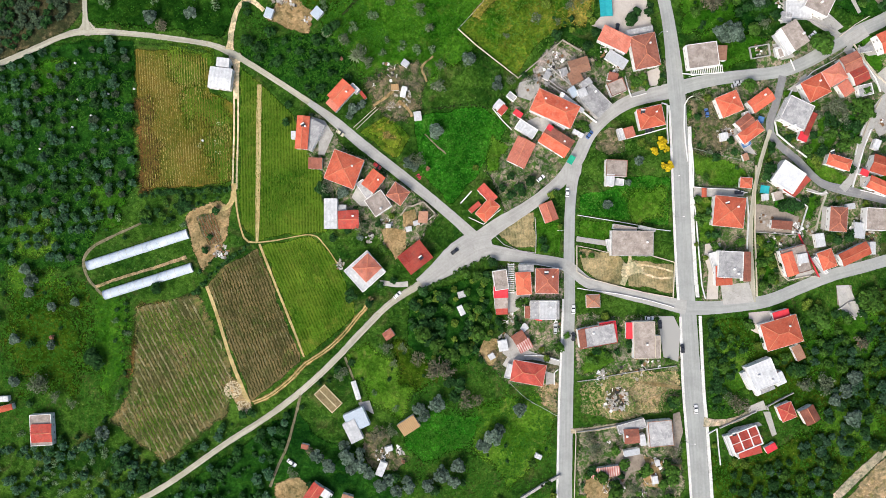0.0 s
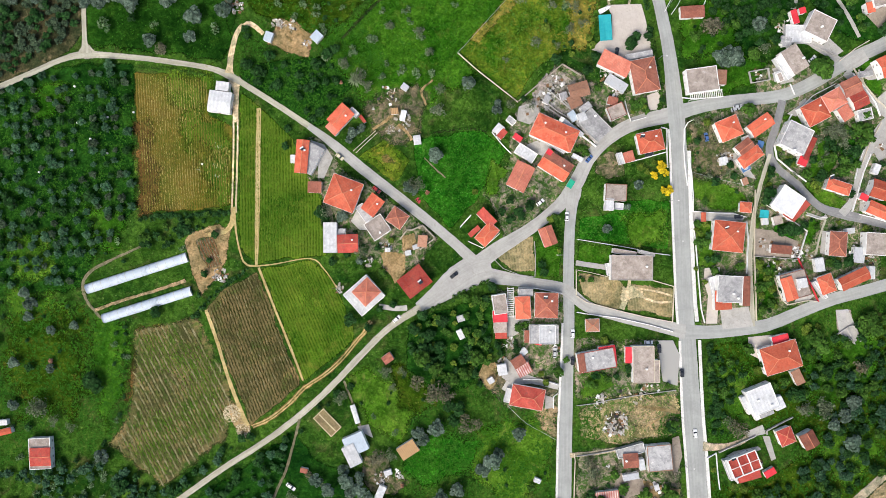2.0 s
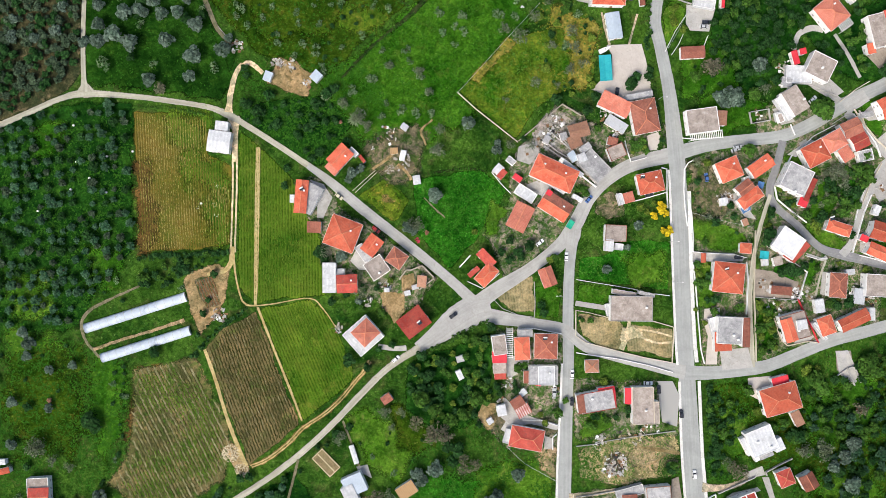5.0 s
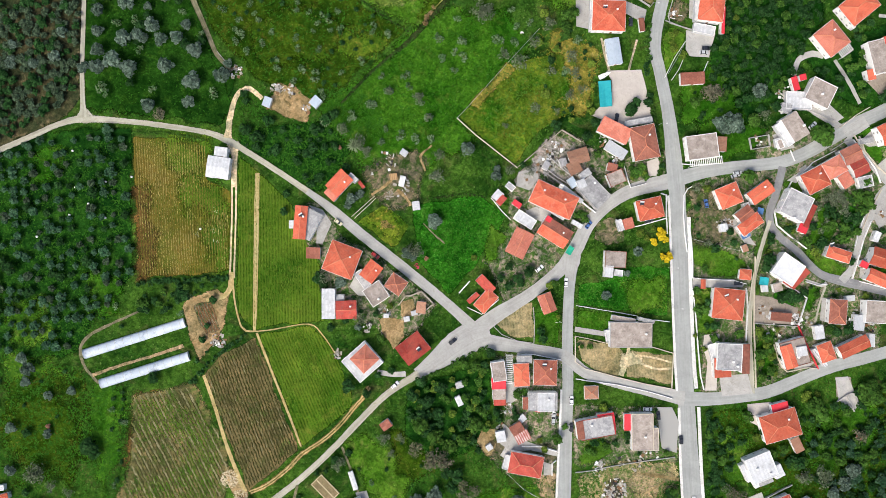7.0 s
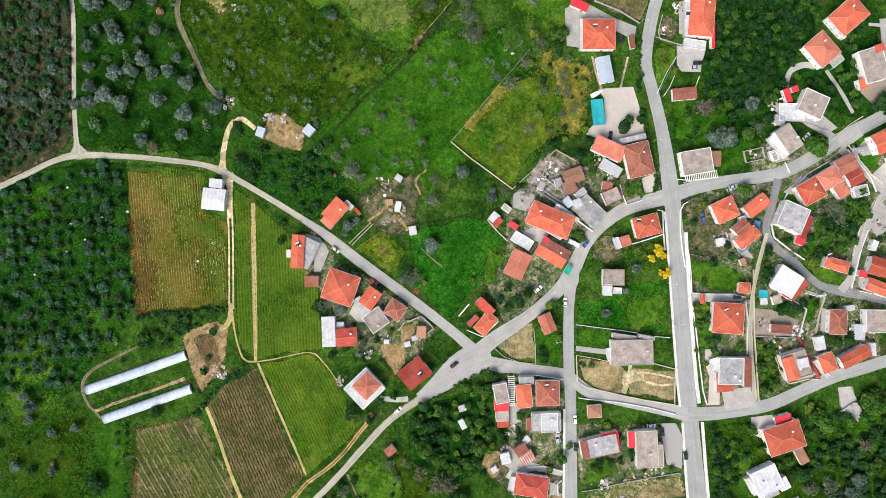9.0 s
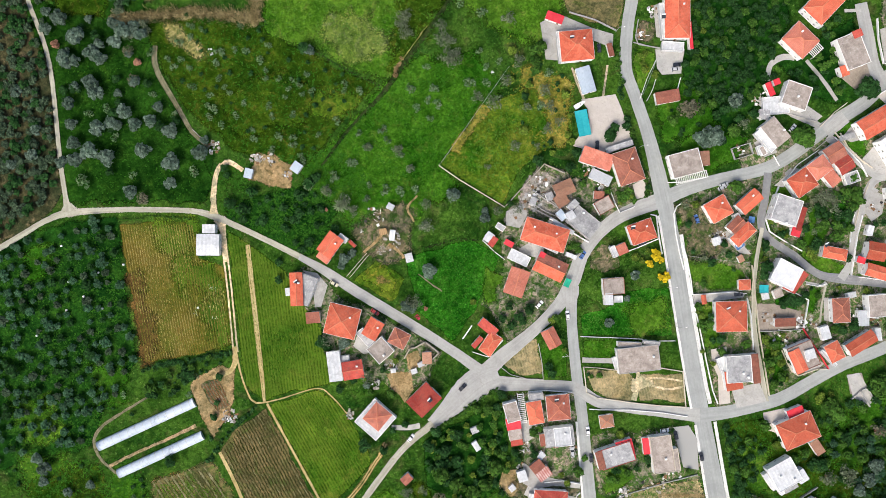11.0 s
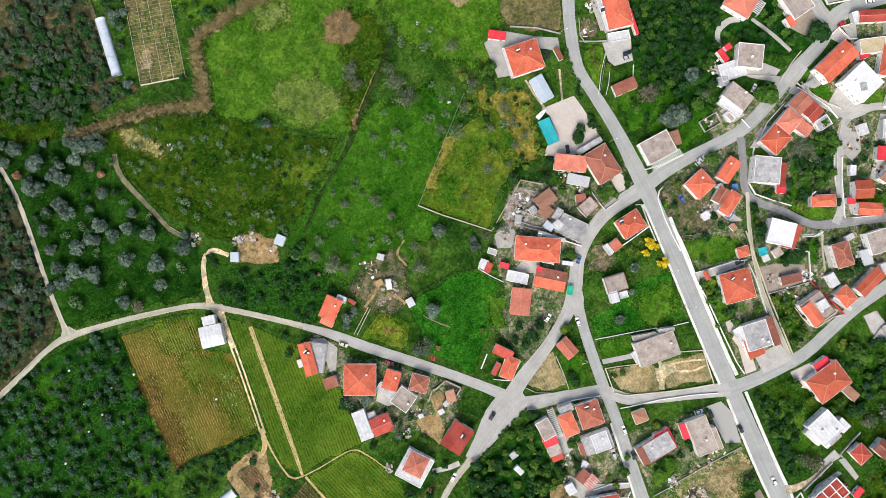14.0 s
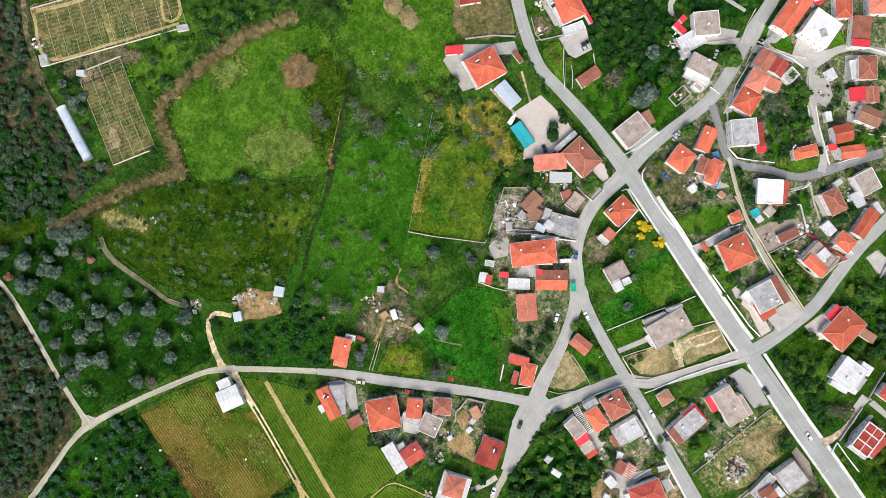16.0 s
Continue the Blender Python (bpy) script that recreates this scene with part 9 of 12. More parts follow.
slab("courtyard", [(210.43, 69.03), (216.86, 65.18), (214.3, 56.73), (208.79, 53.78), (205.85, 59.29)], "concrete", "grey concrete courtyard beside the house", "courtyard")
slab("courtyard", [(203.66, 43.13), (208.8, 41.3), (206.88, 34.96), (201.37, 38.26)], "concrete", "grey concrete courtyard beside the house", "courtyard")
slab("courtyard", [(229.25, 70.24), (235.5, 67.12), (227.16, 55.27), (222.19, 59.49)], "concrete", "grey concrete courtyard beside the house", "courtyard")
slab("courtyard", [(219.36, 50.58), (226.7, 46.18), (219.09, 37.63), (213.76, 43.32)], "concrete", "grey concrete courtyard beside the house", "courtyard")
slab("courtyard", [(83.81, -95.09), (95.62, -98.31), (97.77, -104.75), (90.25, -106.9), (85.96, -113.35), (79.51, -113.35), (81.66, -106.9)], "gravel_yard", "pale trodden yard between houses", "courtyard")
slab("courtyard", [(110.12, -78.98), (113.35, -77.9), (114.96, -87.57), (111.74, -98.31), (110.12, -94.01)], "gravel_yard", "pale trodden yard beside the grey roof", "courtyard")
slab("courtyard", [(144.21, -76.29), (153.34, -72.53), (154.95, -76.83), (146.9, -78.44)], "concrete", "grey concrete turning place on the slope", "courtyard")
slab("courtyard", [(136.15, -87.57), (139.38, -85.42), (151.19, -82.74), (152.8, -84.35), (139.38, -88.64)], "concrete", "grey concrete courtyard beside the house", "courtyard")
slab("courtyard", [(153.34, -77.9), (156.56, -77.9), (159.78, -88.64), (157.64, -89.72)], "concrete", "narrow concrete drive on the slope", "courtyard")
slab("courtyard", [(-40.56, -73.61), (-35.19, -72.53), (-33.05, -78.98), (-39.49, -75.75)], "concrete", "grey concrete courtyard beside the house", "courtyard")
slab("courtyard", [(171.63, 113.43), (182.21, 109.36), (190.59, 103.22), (188.39, 101.14), (176.82, 107.92)], "concrete", "concrete drive below the white terrace", "courtyard")
slab("courtyard", [(184.47, 113.04), (191.76, 106.39), (188.49, 104.35), (182.21, 109.36)], "concrete", "grey concrete courtyard beside the house", "courtyard")
slab("courtyard", [(118.12, 168.59), (121.37, 169.56), (125.55, 166.23), (120.85, 152.45), (117.67, 153.62)], "concrete", "grey concrete courtyard beside the house", "courtyard")

# ---- cars ----
car(-21.77, -21.96, 42, "car_white", "white car parked beside the lane")
car(-49.16, 55.46, -38, "car_cream", "cream pickup parked on the lane")
car(-31.44, 39.67, -38, "car_red", "dark red car parked by the lane")
car(5.62, -1.02, 38, "car_dark", "black car on the crossroads")
car(59.43, 27.12, 88, "car_white", "white car parked at the kerb")
car(46.76, 33.78, 40, "car_white", "white car parked under trees")
car(62.33, -28.94, 90, "car_white", "white car parked on the street")
car(62.33, -41.92, 90, "car_dark", "black car on the narrow street")
car(70.06, 54.7, 52, "car_blue", "blue car parked at the bend")
car(83.27, 105.83, 80, "car_dark", "black car parked on the paved yard")
car(98.85, 56.53, 10, "car_dark", "black car parked in the shade of the house")
car(126.06, 65.12, 102, "car_blue", "dark blue car parked on brown earth")
car(141.53, 27.12, 0, "car_dark", "dark car parked on the driveway")
car(120.9, -76.61, 95, "car_white", "white car driving on the main road")
car(114.57, -47.61, 95, "car_dark", "dark car parked beside the main road")
car(125.83, 139.13, -1.74, "car_dark", "black car on the forecourt")
car(124.7, 137.13, -1.74, "car_silver", "silver car on the forecourt")
car(176.65, 102.57, 43.26, "car_white", "white car parked in the garden")
car(139.98, 78.51, 19.09, "car_silver", "silver car on the side road")
car(-72.25, -102.28, -35, "car_white", "old white car abandoned in the grass", length=5)
car(98.63, -33.02, 0, "car_white", "white car parked below the street")
car(103.68, -36.03, 95, "car_dark", "dark car parked beside the flat roof")
car(89.76, 151.47, 88.26, "car_dark", "dark car beside the orange-roofed house")
car(140.99, 79.62, 10, "car_silver", "silver car parked beside the road")
car(53.74, -38.07, 88, "car_silver", "silver van parked in the passage", length=4.8)
boat(77.42, 125.93, 26.26)

# ---- yard things ----
street_lamp(110.59, 15.31, 0)
street_lamp(115.96, -91.65, 0)
street_lamp(108.44, 34.43, 0)
street_lamp(98.76, 158.47, 0)
street_lamp(56.42, 8.65, 180)
street_lamp(102.86, 102.18, 0)
solar_heater(-65.92, 58.37, 5.1, 30)
solar_heater(133.83, 21.17, 6.1, 20)
solar_heater(55.9, 72.35, 6.6, -30)
solar_heater(76.35, 156.26, 6.1, 0)
solar_heater(94.02, 64.55, 6, 0)
solar_heater(137.42, -87.4, 5, 20)
solar_heater(183.66, 45.58, 5, 20)
solar_heater(48.62, -11.56, 5.9, 0)
solar_heater(-10.32, -4.17, 5.7, 40)
solar_heater(120.14, 161.21, 6.2, 0)
tank(50.84, -27.46, 5.2)
tank(165.26, 58.12, 6.6)
tank(139.22, -11.57, 5.8)
tank(168.33, -7.37, 4.6)
tank(137.11, -9.45, 5.8)
tank(87.02, -88.61, 4.4)
tank(72.09, 74.31, 4.8)
tank(-29.46, 19.15, 4.4)
tank(169.86, 101.57, 5.8)
tank(178.76, 116.49, 5.2)
tank(148.99, -59.83, 5.2)
tank(155.34, -61.95, 5.2)
tank(219.16, 88.71, 7.4)
tank(96.34, -45.1, 5)
tank(71.03, -39.79, 4.8)
tank(96.51, 3.24, 4.6)
stones("sand_heap", -100.69, -67.39, 4.2, 260, 0.45, "pale_rubble", "heap of pale broken stone at the field corner", "rubble", seed=3)
stones("sand_heap", -95.27, -75.51, 3.6, 160, 0.4, "pale_rubble", "heap of pale broken stone at the field corner", "rubble", seed=4)
scrap(-106.4, -1.56, 3.6, 34, seed=1, label="heap of scrap and crates beside the field")
scrap(-79.3, 119.2, 2.6, 16, seed=2, label="white crates and scrap on the sandy yard")
scrap(81.66, -113.88, 5.4, 48, seed=3, label="white appliances and scrap on waste ground")
scrap(-78.27, 119.48, 2.4, 16, seed=4, label="white crates and scrap by the sheds")
scrap(75.75, -60.72, 2.4, 14, seed=5, label="pale blocks and pallets on waste ground")
scrap(40.85, 78.01, 3, 18, seed=6, label="stones and planks in the derelict yard")
scrap(52.66, 92.51, 3.6, 26, seed=7, label="stones and planks in the derelict yard")
scrap(49.44, 83.92, 3.6, 26, seed=8, label="stones and planks in the derelict yard")
scrap(81.66, 84.99, 2.4, 16, seed=9, label="boards and drums behind the house")
scrap(154.41, 14.02, 3.6, 16, seed=10, label="boards and drums on a trodden yard")
scrap(162.47, -4.24, 2.4, 18, seed=11, label="crates and drums beside the house")
scrap(169.45, 10.26, 2.4, 16, seed=12, label="crates and drums behind the shed")
scrap(204.89, 6.5, 2.4, 16, seed=13, label="crates and drums in a narrow yard")
scrap(136.15, 54.92, 3, 20, seed=14, label="crates and tanks behind the house")
scrap(150.12, 95.19, 2.4, 12, seed=15, label="blocks inside an unfinished hut")
scrap(54.81, -37, 2.4, 16, seed=16, label="drums and crates in the passage")
scrap(31.18, -33.24, 3, 18, seed=17, label="boards and scrap in the yard")
scrap(29.03, -42.46, 2.4, 14, seed=18, label="drums beside the white hut")
scrap(-35.19, 5.43, 2.4, 14, seed=19, label="crates behind the house")
scrap(-26.6, 12.94, 3, 18, seed=20, label="crates and boards in the yard")
scrap(-50.23, -7.46, 3, 16, seed=21, label="white stones at the field edge")
scrap(-19.08, 72.1, 4.8, 20, seed=22, label="stones and boards round the huts")
scrap(-26.6, 84.99, 4.8, 16, seed=23, label="stones and boards round the huts")
scrap(-28.75, -98.31, 3.6, 22, seed=24, label="crates and boards in the farm yard")
scrap(-20.16, -96.16, 2.4, 16, seed=25, label="boards and branches in the farm yard")
scrap(103.14, -102.61, 3, 18, seed=26, label="crates and scrap beside the yard")
scrap(95.62, -119.79, 3.6, 20, seed=27, label="boards and scrap in the yard")
scrap(151.19, -91.87, 2.4, 12, seed=28, label="garden furniture on the terrace")
scrap(173.75, -65.01, 1.8, 8, seed=29, label="old boards among the trees")
scrap(195.23, -32.17, 2.4, 12, seed=30, label="boards and sheets on the foundation")
scrap(209.16, 58.56, 3.6, 24, seed=31, label="crates and scrap beside the lane")
scrap(225.68, 61.14, 2.4, 14, seed=32, label="crates and pots by the terrace")
scrap(216.13, 61.87, 2.4, 14, seed=33, label="crates and pots in the garden")
scrap(219.82, 47.18, 3, 20, seed=34, label="scrap and boards between houses")
scrap(165.21, 118.57, 3, 14, seed=35, label="boards and crates by the beige house")
scrap(162.1, 116.93, 3, 18, seed=36, label="boards and crates by the outbuilding")
scrap(110.7, 156.2, 3, 16, seed=37, label="garden boards and stones")
scrap(117.67, 165.75, 3, 20, seed=38, label="crates and scrap in the roadside yard")
scrap(-98.7, 127.3, 3.2, 22, seed=39, label="grey stones and scrap at the track")
garden_wall([(-107.2, 136.5), (-102.7, 131)], h=0.5, t=0.2, material="concrete", label="low pale rail beside the track")
scrap(-98.02, 273.67, 3.6, 20, seed=40, label="grey scrap heap beside the frames")
scrap(169.31, 8.68, 3, 16, seed=41, label="crates and drums in the yard")
raised_bed(-54.9, -71.7, 12.6, 7.0, -45.73, 0.6, "sandy raised bed framed in pale boards")
stones("boulder", 184.49, -111.74, 1.6, 10, 1.1, "pale_stone", "large pale boulder beside the road", "boulder", seed=8, high=0.9)
tank(-176, 88.97, 0, r=0.5, h=0.9, label="white plastic barrel in the grass")
tank(-160.11, 74.25, 0, r=0.5, h=0.9, label="white plastic barrel in the grass")
tank(-168.38, 63.83, 0, r=0.5, h=0.9, label="white plastic barrel in the grass")
tank(-174.61, 71.57, 0, r=0.5, h=0.9, label="white plastic barrel in the grass")
tank(-177.29, 58.36, 0, r=0.5, h=0.9, label="white plastic barrel in the grass")
tank(-160.32, 57.07, 0, r=0.5, h=0.9, label="white plastic barrel in the grass")
tank(-192.86, 47.94, 0, r=0.5, h=0.9, label="white plastic barrel in the grass")
tank(-147.75, 76.61, 0, r=0.5, h=0.9, label="white plastic barrel in the grass")
tank(-115, 51.91, 0, r=0.5, h=0.9, label="white plastic barrel in the grass")
stones("litter", -108.01, 60.83, 1.5, 9, 0.22, "pale_stone", "scatter of white stones on the field", "rubble", seed=970)
stones("litter", -106.4, 59.21, 1.5, 9, 0.22, "pale_stone", "scatter of white stones on the field", "rubble", seed=985)
stones("litter", -108.87, 50.62, 1.5, 9, 0.22, "pale_stone", "scatter of white stones on the field", "rubble", seed=962)
stones("litter", -116.07, 49.01, 1.5, 9, 0.22, "pale_stone", "scatter of white stones on the field", "rubble", seed=895)
stones("litter", -107.48, 46.33, 1.5, 9, 0.22, "pale_stone", "scatter of white stones on the field", "rubble", seed=975)
stones("litter", -94.39, 173.43, 0.9, 8, 0.4, "pale_stone", "pile of pale stones in the grass", "rubble", seed=680)
stones("litter", 37.12, 187.14, 0.9, 8, 0.4, "pale_stone", "pile of pale stones in the grass", "rubble", seed=660)
stones("litter", 37.8, 146.18, 0.9, 8, 0.4, "pale_stone", "pile of pale stones in the grass", "rubble", seed=862)
stones("litter", -94.02, 171.29, 0.9, 8, 0.4, "pale_stone", "pile of pale stones in the grass", "rubble", seed=38)
stones("litter", -33.26, 78.55, 0.9, 8, 0.4, "pale_stone", "pile of pale stones in the grass", "rubble", seed=658)
scrap(83.36, -71.72, 6, 46, seed=51, label="white appliances and scrap heaped on waste ground")
scrap(80.66, -74.43, 4, 22, seed=52, label="white appliances and scrap heaped on waste ground")
scrap(76.33, -61.44, 4, 16, seed=53, label="pale blocks along the yard wall")
scrap(90.94, -57.11, 6, 18, seed=54, label="boards and blocks along the yard wall")
scrap(99.06, -56.03, 5, 14, seed=55, label="blackened scrap behind the flat-roofed house")
scrap(48.99, 84.18, 6, 30, seed=56, label="rubble and planks in the derelict yard")
scrap(54.4, 89.59, 5, 24, seed=57, label="rubble and planks in the derelict yard")
scrap(78.76, 94.46, 4, 22, seed=58, label="boxes and drums on the terrace")
scrap(135.06, 54.4, 4, 18, seed=59, label="tanks and boxes behind the house")
scrap(159.96, 4.33, 5, 18, seed=60, label="crates and boards in a small yard")
scrap(99.06, -109.35, 4, 14, seed=61, label="boards on a sandy path")
scrap(172.14, 9.74, 5, 18, seed=62, label="crates behind the red hut")
scrap(199.21, 12.45, 5, 18, seed=63, label="boards and drums behind the house")
ribbon("yard_path", [(113.95, -104.75, 3), (103.12, -103.12, 2.6), (96.35, -100.41, 2.6), (90.4, -104.75, 2.2), (85.53, -107.45, 2), (78.76, -110.7, 2.4)], "sand", "sandy path curving through the yard", "path", soft=1)
ribbon("yard_path", [(61.17, -87.15, 2.6), (72, -86.34, 2.4), (83.63, -84.18, 2.2)], "gravel", "pale drive to the old house", "path", soft=1)
ribbon("yard_path", [(93.65, -63.61, 1.4), (103.12, -64.96, 1.5), (113.95, -66.58, 1.6)], "sand", "sandy track across the waste ground", "path", soft=1)
ribbon("yard_path", [(97.71, -73.35, 1), (103.12, -70.1, 1), (107.18, -67.39, 1)], "sand", "sandy track across the waste ground", "path", soft=1)
patch("sand_patch", [(93.65, -101.23), (103.12, -102.58), (104.47, -114.76), (96.35, -113.41)], "sand", "bare sandy ground in the yard", "ground", soft=2.5)
patch("sand_patch", [(67.94, -109.35), (78.76, -107.99), (77.41, -118.82), (69.29, -118.82)], "sand", "bare sandy ground in the yard", "ground", soft=3)
awning(151.28, 61.59, 2.97, 2.99, -16.7, 2.4, "blue_cloth", "blue tarpaulin beside the house")
awning(144.24, 50.14, 4.32, 2.77, 29.74, 2.4, "blue_cloth", "blue tarpaulin over a porch")
terrace(144.45, 63.52, 2.63, 3.73, 18.43, 3.4, "white_roof", "small white terrace between two roofs")
shed(65.88, 73.88, 4.06, 4.06, 23.2, 5.2, "flat", "white_roof", "white stair-head on the grey roof")
shed(67.86, 78.7, 5.3, 3.27, 36.87, 4, "flat", "grey_roof", "pale grey rear wing of the flat-roofed house")
stones("tyre", 79.57, -92.3, 0.9, 10, 0.45, "pale_stone", "ring of white stones in the garden", "rubble", seed=91)
garden_wall([(-42.76, 58.19), (-36.81, 63.61), (-31.94, 67.94)], h=0.7, material="cream_wall", label="narrow pale wall beside the small field", t=0.2)
garden_wall([(-41.41, 57.38), (-35.73, 62.79), (-31.4, 66.85)], h=0.7, material="cream_wall", label="narrow pale wall beside the small field", t=0.2)
terrace(162.31, 98.05, 4.02, 12.13, 33.69, 3, "white_roof", "white side terrace of the house by the road")
shed(160.56, 93.37, 2.47, 4.29, 21.8, 2.4, "flat", "beige_roof", "small beige concrete frame beside the house", parapet="white_wall")
shed(163.39, 110.56, 4.82, 4.17, -16.39, 2.2, "flat", "grey_roof", "small grey outbuilding behind the house")
slab("courtyard", [(188.38, -17.32), (195.42, -17.32), (196.5, -24.09), (188.92, -26.8)], "gravel_yard", "pale bare ground beside the ruin", "courtyard")
garden_wall([(188.92, -28.96), (193.79, -25.44), (197.04, -24.63), (199.75, -32.21)], h=1.3, material="grey_wall", label="broken grey walls of a roofless store", t=0.4)
garden_wall([(193.79, -26.25), (197.04, -33.56)], h=1.2, material="grey_wall", label="broken grey walls of a roofless store", t=0.4)
shed(-87.54, 249.94, 3.75, 2.68, -30.91, 2.2, "flat", "white_roof", "small white hut at the corner of the frame")
shed(-34.91, 243.5, 5.47, 2.74, -19.6, 2, "flat", "grey_roof", "low grey block at the greenhouse corner")
shed(-99.58, 264.36, 3.81, 5.48, -18.82, 1.6, "flat", "grey_roof", "low grey block at the greenhouse corner")
shed(61.54, 69.55, 13.18, 1.89, -37.89, 3.2, "mono", "grey_sheet", "long pale sheet roof behind the orange roof", rise=0.2)
garden_wall([(50.32, 87.8), (56.9, 81.98), (62.13, 77.59)], h=1.3, material="grey_wall", label="grey block wall across the derelict yard")
garden_wall([(48.76, 79.93), (57.04, 74.34)], h=1.3, material="grey_wall", label="grey block wall across the derelict yard")
shed(49.67, 82.78, 2.92, 4.03, -25.72, 1.8, "flat", "grey_roof", "low grey concrete tank in the derelict yard")
garden_wall([(109.99, 162.78), (107.69, 154.72), (108.62, 151.02), (118.8, 148.07)], h=0.8, material="grey_wall", label="grey wall of the roadside garden")
fence([(116.81, 144.23), (113.07, 136.4), (107.76, 127)], label="pale fence beside the garage lawn")
garden_wall([(126.59, 132.71), (124.65, 127.9)], h=0.8, label="short whitewashed wall below the forecourt")
slab("courtyard", [(201.73, 124.57), (215.08, 132.78), (216.77, 122.06), (208.74, 117.25)], "gravel_yard", "grey concrete yard of the flat-roofed house", "courtyard")
slab("courtyard", [(223.98, 144.35), (231.16, 145.41), (229.5, 131.39), (237.77, 128.87), (237.27, 126.78), (224.36, 128.46)], "concrete", "grey concrete terrace behind a white wall", "courtyard")
garden_wall([(222.94, 149.3), (222.33, 139.75), (223.39, 127.86), (230.86, 126.63), (245.6, 124.52)], h=1.3, label="whitewashed wall along the street", t=0.4)
slab("courtyard", [(218.69, 112.96), (224.29, 115.43), (227.36, 109.08), (222.42, 108.67)], "paving", "pale paved forecourt inside white walls", "courtyard")
slab("courtyard", [(226.59, 115.55), (233.08, 114.62), (231.22, 107.85), (228.05, 108.58)], "concrete", "grey concrete courtyard beside the street", "courtyard")
garden_wall([(218.36, 112.79), (224.37, 115.69), (227.54, 108.74), (230.88, 107.68)], h=1.2, label="whitewashed wall round the forecourt", t=0.35)
garden_wall([(224.37, 115.69), (233.5, 115.05)], h=1.2, label="whitewashed wall along the street", t=0.35)
garden_wall([(196.61, 97.9), (201.46, 89.99), (209, 81.53)], h=1, material="cream_wall", label="pale wall below the garden", t=0.3)
car(226.4, 116.74, 12.39, "car_red", "dark red car parked at the corner")
car(242.86, 122.26, -7.61, "car_white", "white car parked on the street")
ribbon("yard_path", [(89.6, -3.2, 1.4), (89, -9.15, 2.6), (85.9, -17.2, 3)], "pale_sand", "sandy tyre tracks over the dry plot", "path", soft=1)
patch("trodden_sand", [(86.6, -7), (91, -6), (94.5, -9.6), (90, -12.5), (86.5, -13)], "pale_sand", "pale trodden sand where the tracks meet", "ground", z=0.09, soft=2)
ribbon("yard_path", [(88.57, -8.61, 1.2), (96.03, -11.53, 1.1), (102.71, -13.89, 1.1), (110, -13.58, 1.1)], "pale_sand", "sandy tyre tracks over the dry plot", "path", soft=1)
ribbon("yard_path", [(88.36, -6.44, 1), (96.15, -7.76, 1), (104.2, -9.08, 1), (110.08, -10.88, 1)], "pale_sand", "sandy tyre tracks over the dry plot", "path", soft=1)

# ---- hedges and reeds ----
reeds([(-138.44, 193.27), (-120.86, 192.18), (-100.82, 191.5), (-81.29, 187.36), (-70.22, 184.82)], 6, 2.2, "reed", "band of tall dry brown reeds along a ditch", count=90, blade=0.06, seed=20)
hedge([(-138.44, 193.27), (-120.86, 192.18), (-100.82, 191.5), (-81.29, 187.36), (-70.22, 184.82)], "dark_leaf", "dark weeds at the foot of the reeds", width=5, high=0.8, count=14, size=0.5, seed=60)
reeds([(-71.89, 183.62), (-68.89, 197.55), (-67.24, 208.19), (-64.7, 216.11)], 6, 2.2, "reed", "band of tall dry brown reeds along a ditch", count=90, blade=0.06, seed=21)
hedge([(-71.89, 183.62), (-68.89, 197.55), (-67.24, 208.19), (-64.7, 216.11)], "dark_leaf", "dark weeds at the foot of the reeds", width=5, high=0.8, count=14, size=0.5, seed=61)
reeds([(-63.54, 216.99), (-46.89, 221.17), (-31.34, 223.5), (-16.35, 224.9), (-1.59, 223.29), (13.04, 221.46)], 6, 2.2, "reed", "band of tall dry brown reeds along a ditch", count=90, blade=0.06, seed=22)
hedge([(-63.54, 216.99), (-46.89, 221.17), (-31.34, 223.5), (-16.35, 224.9), (-1.59, 223.29), (13.04, 221.46)], "dark_leaf", "dark weeds at the foot of the reeds", width=5, high=0.8, count=14, size=0.5, seed=62)
hedge([(-138.44, 193.27), (-120.86, 192.18), (-100.82, 191.5), (-81.29, 187.36), (-70.22, 184.82)], "reed", "bent dry reeds at the edge of the ditch", width=4.5, high=1.6, count=80, size=0.8, seed=160, name="reeds", slim=0.28)
hedge([(-71.89, 183.62), (-68.89, 197.55), (-67.24, 208.19), (-64.7, 216.11)], "reed", "bent dry reeds at the edge of the ditch", width=4.5, high=1.6, count=80, size=0.8, seed=161, name="reeds", slim=0.28)
hedge([(-63.54, 216.99), (-46.89, 221.17), (-31.34, 223.5), (-16.35, 224.9), (-1.59, 223.29), (13.04, 221.46)], "reed", "bent dry reeds at the edge of the ditch", width=4.5, high=1.6, count=80, size=0.8, seed=162, name="reeds", slim=0.28)
cane_mound(1.4, 197.4, 10.2, 2.6, 6200, "dry_bramble", "wide round dry brown bramble thicket in the meadow", seed=31)
cane_mound(3.0, 196.6, 5.6, 2.9, 1500, "brown_twig", "darker tangle in the middle of the thicket", seed=32)
cane_mound(56.6, 201.8, 5.6, 2.8, 2200, "reed", "tall clump of dry golden reeds", seed=35, name="reeds")
cane_mound(59.9, 192.6, 6.2, 2.8, 2600, "reed", "tall clump of dry golden reeds beside the fallow field", seed=36, name="reeds")
DITCH = [(-48.2, 112), (-36.5, 124.4), (-26.9, 133.2), (-15.4, 142.4), (-7, 151.7), (-0.8, 158.1), (5.2, 164.5), (11.2, 170.9), (18, 178.5), (22.4, 183.3), (26.2, 187.7)]
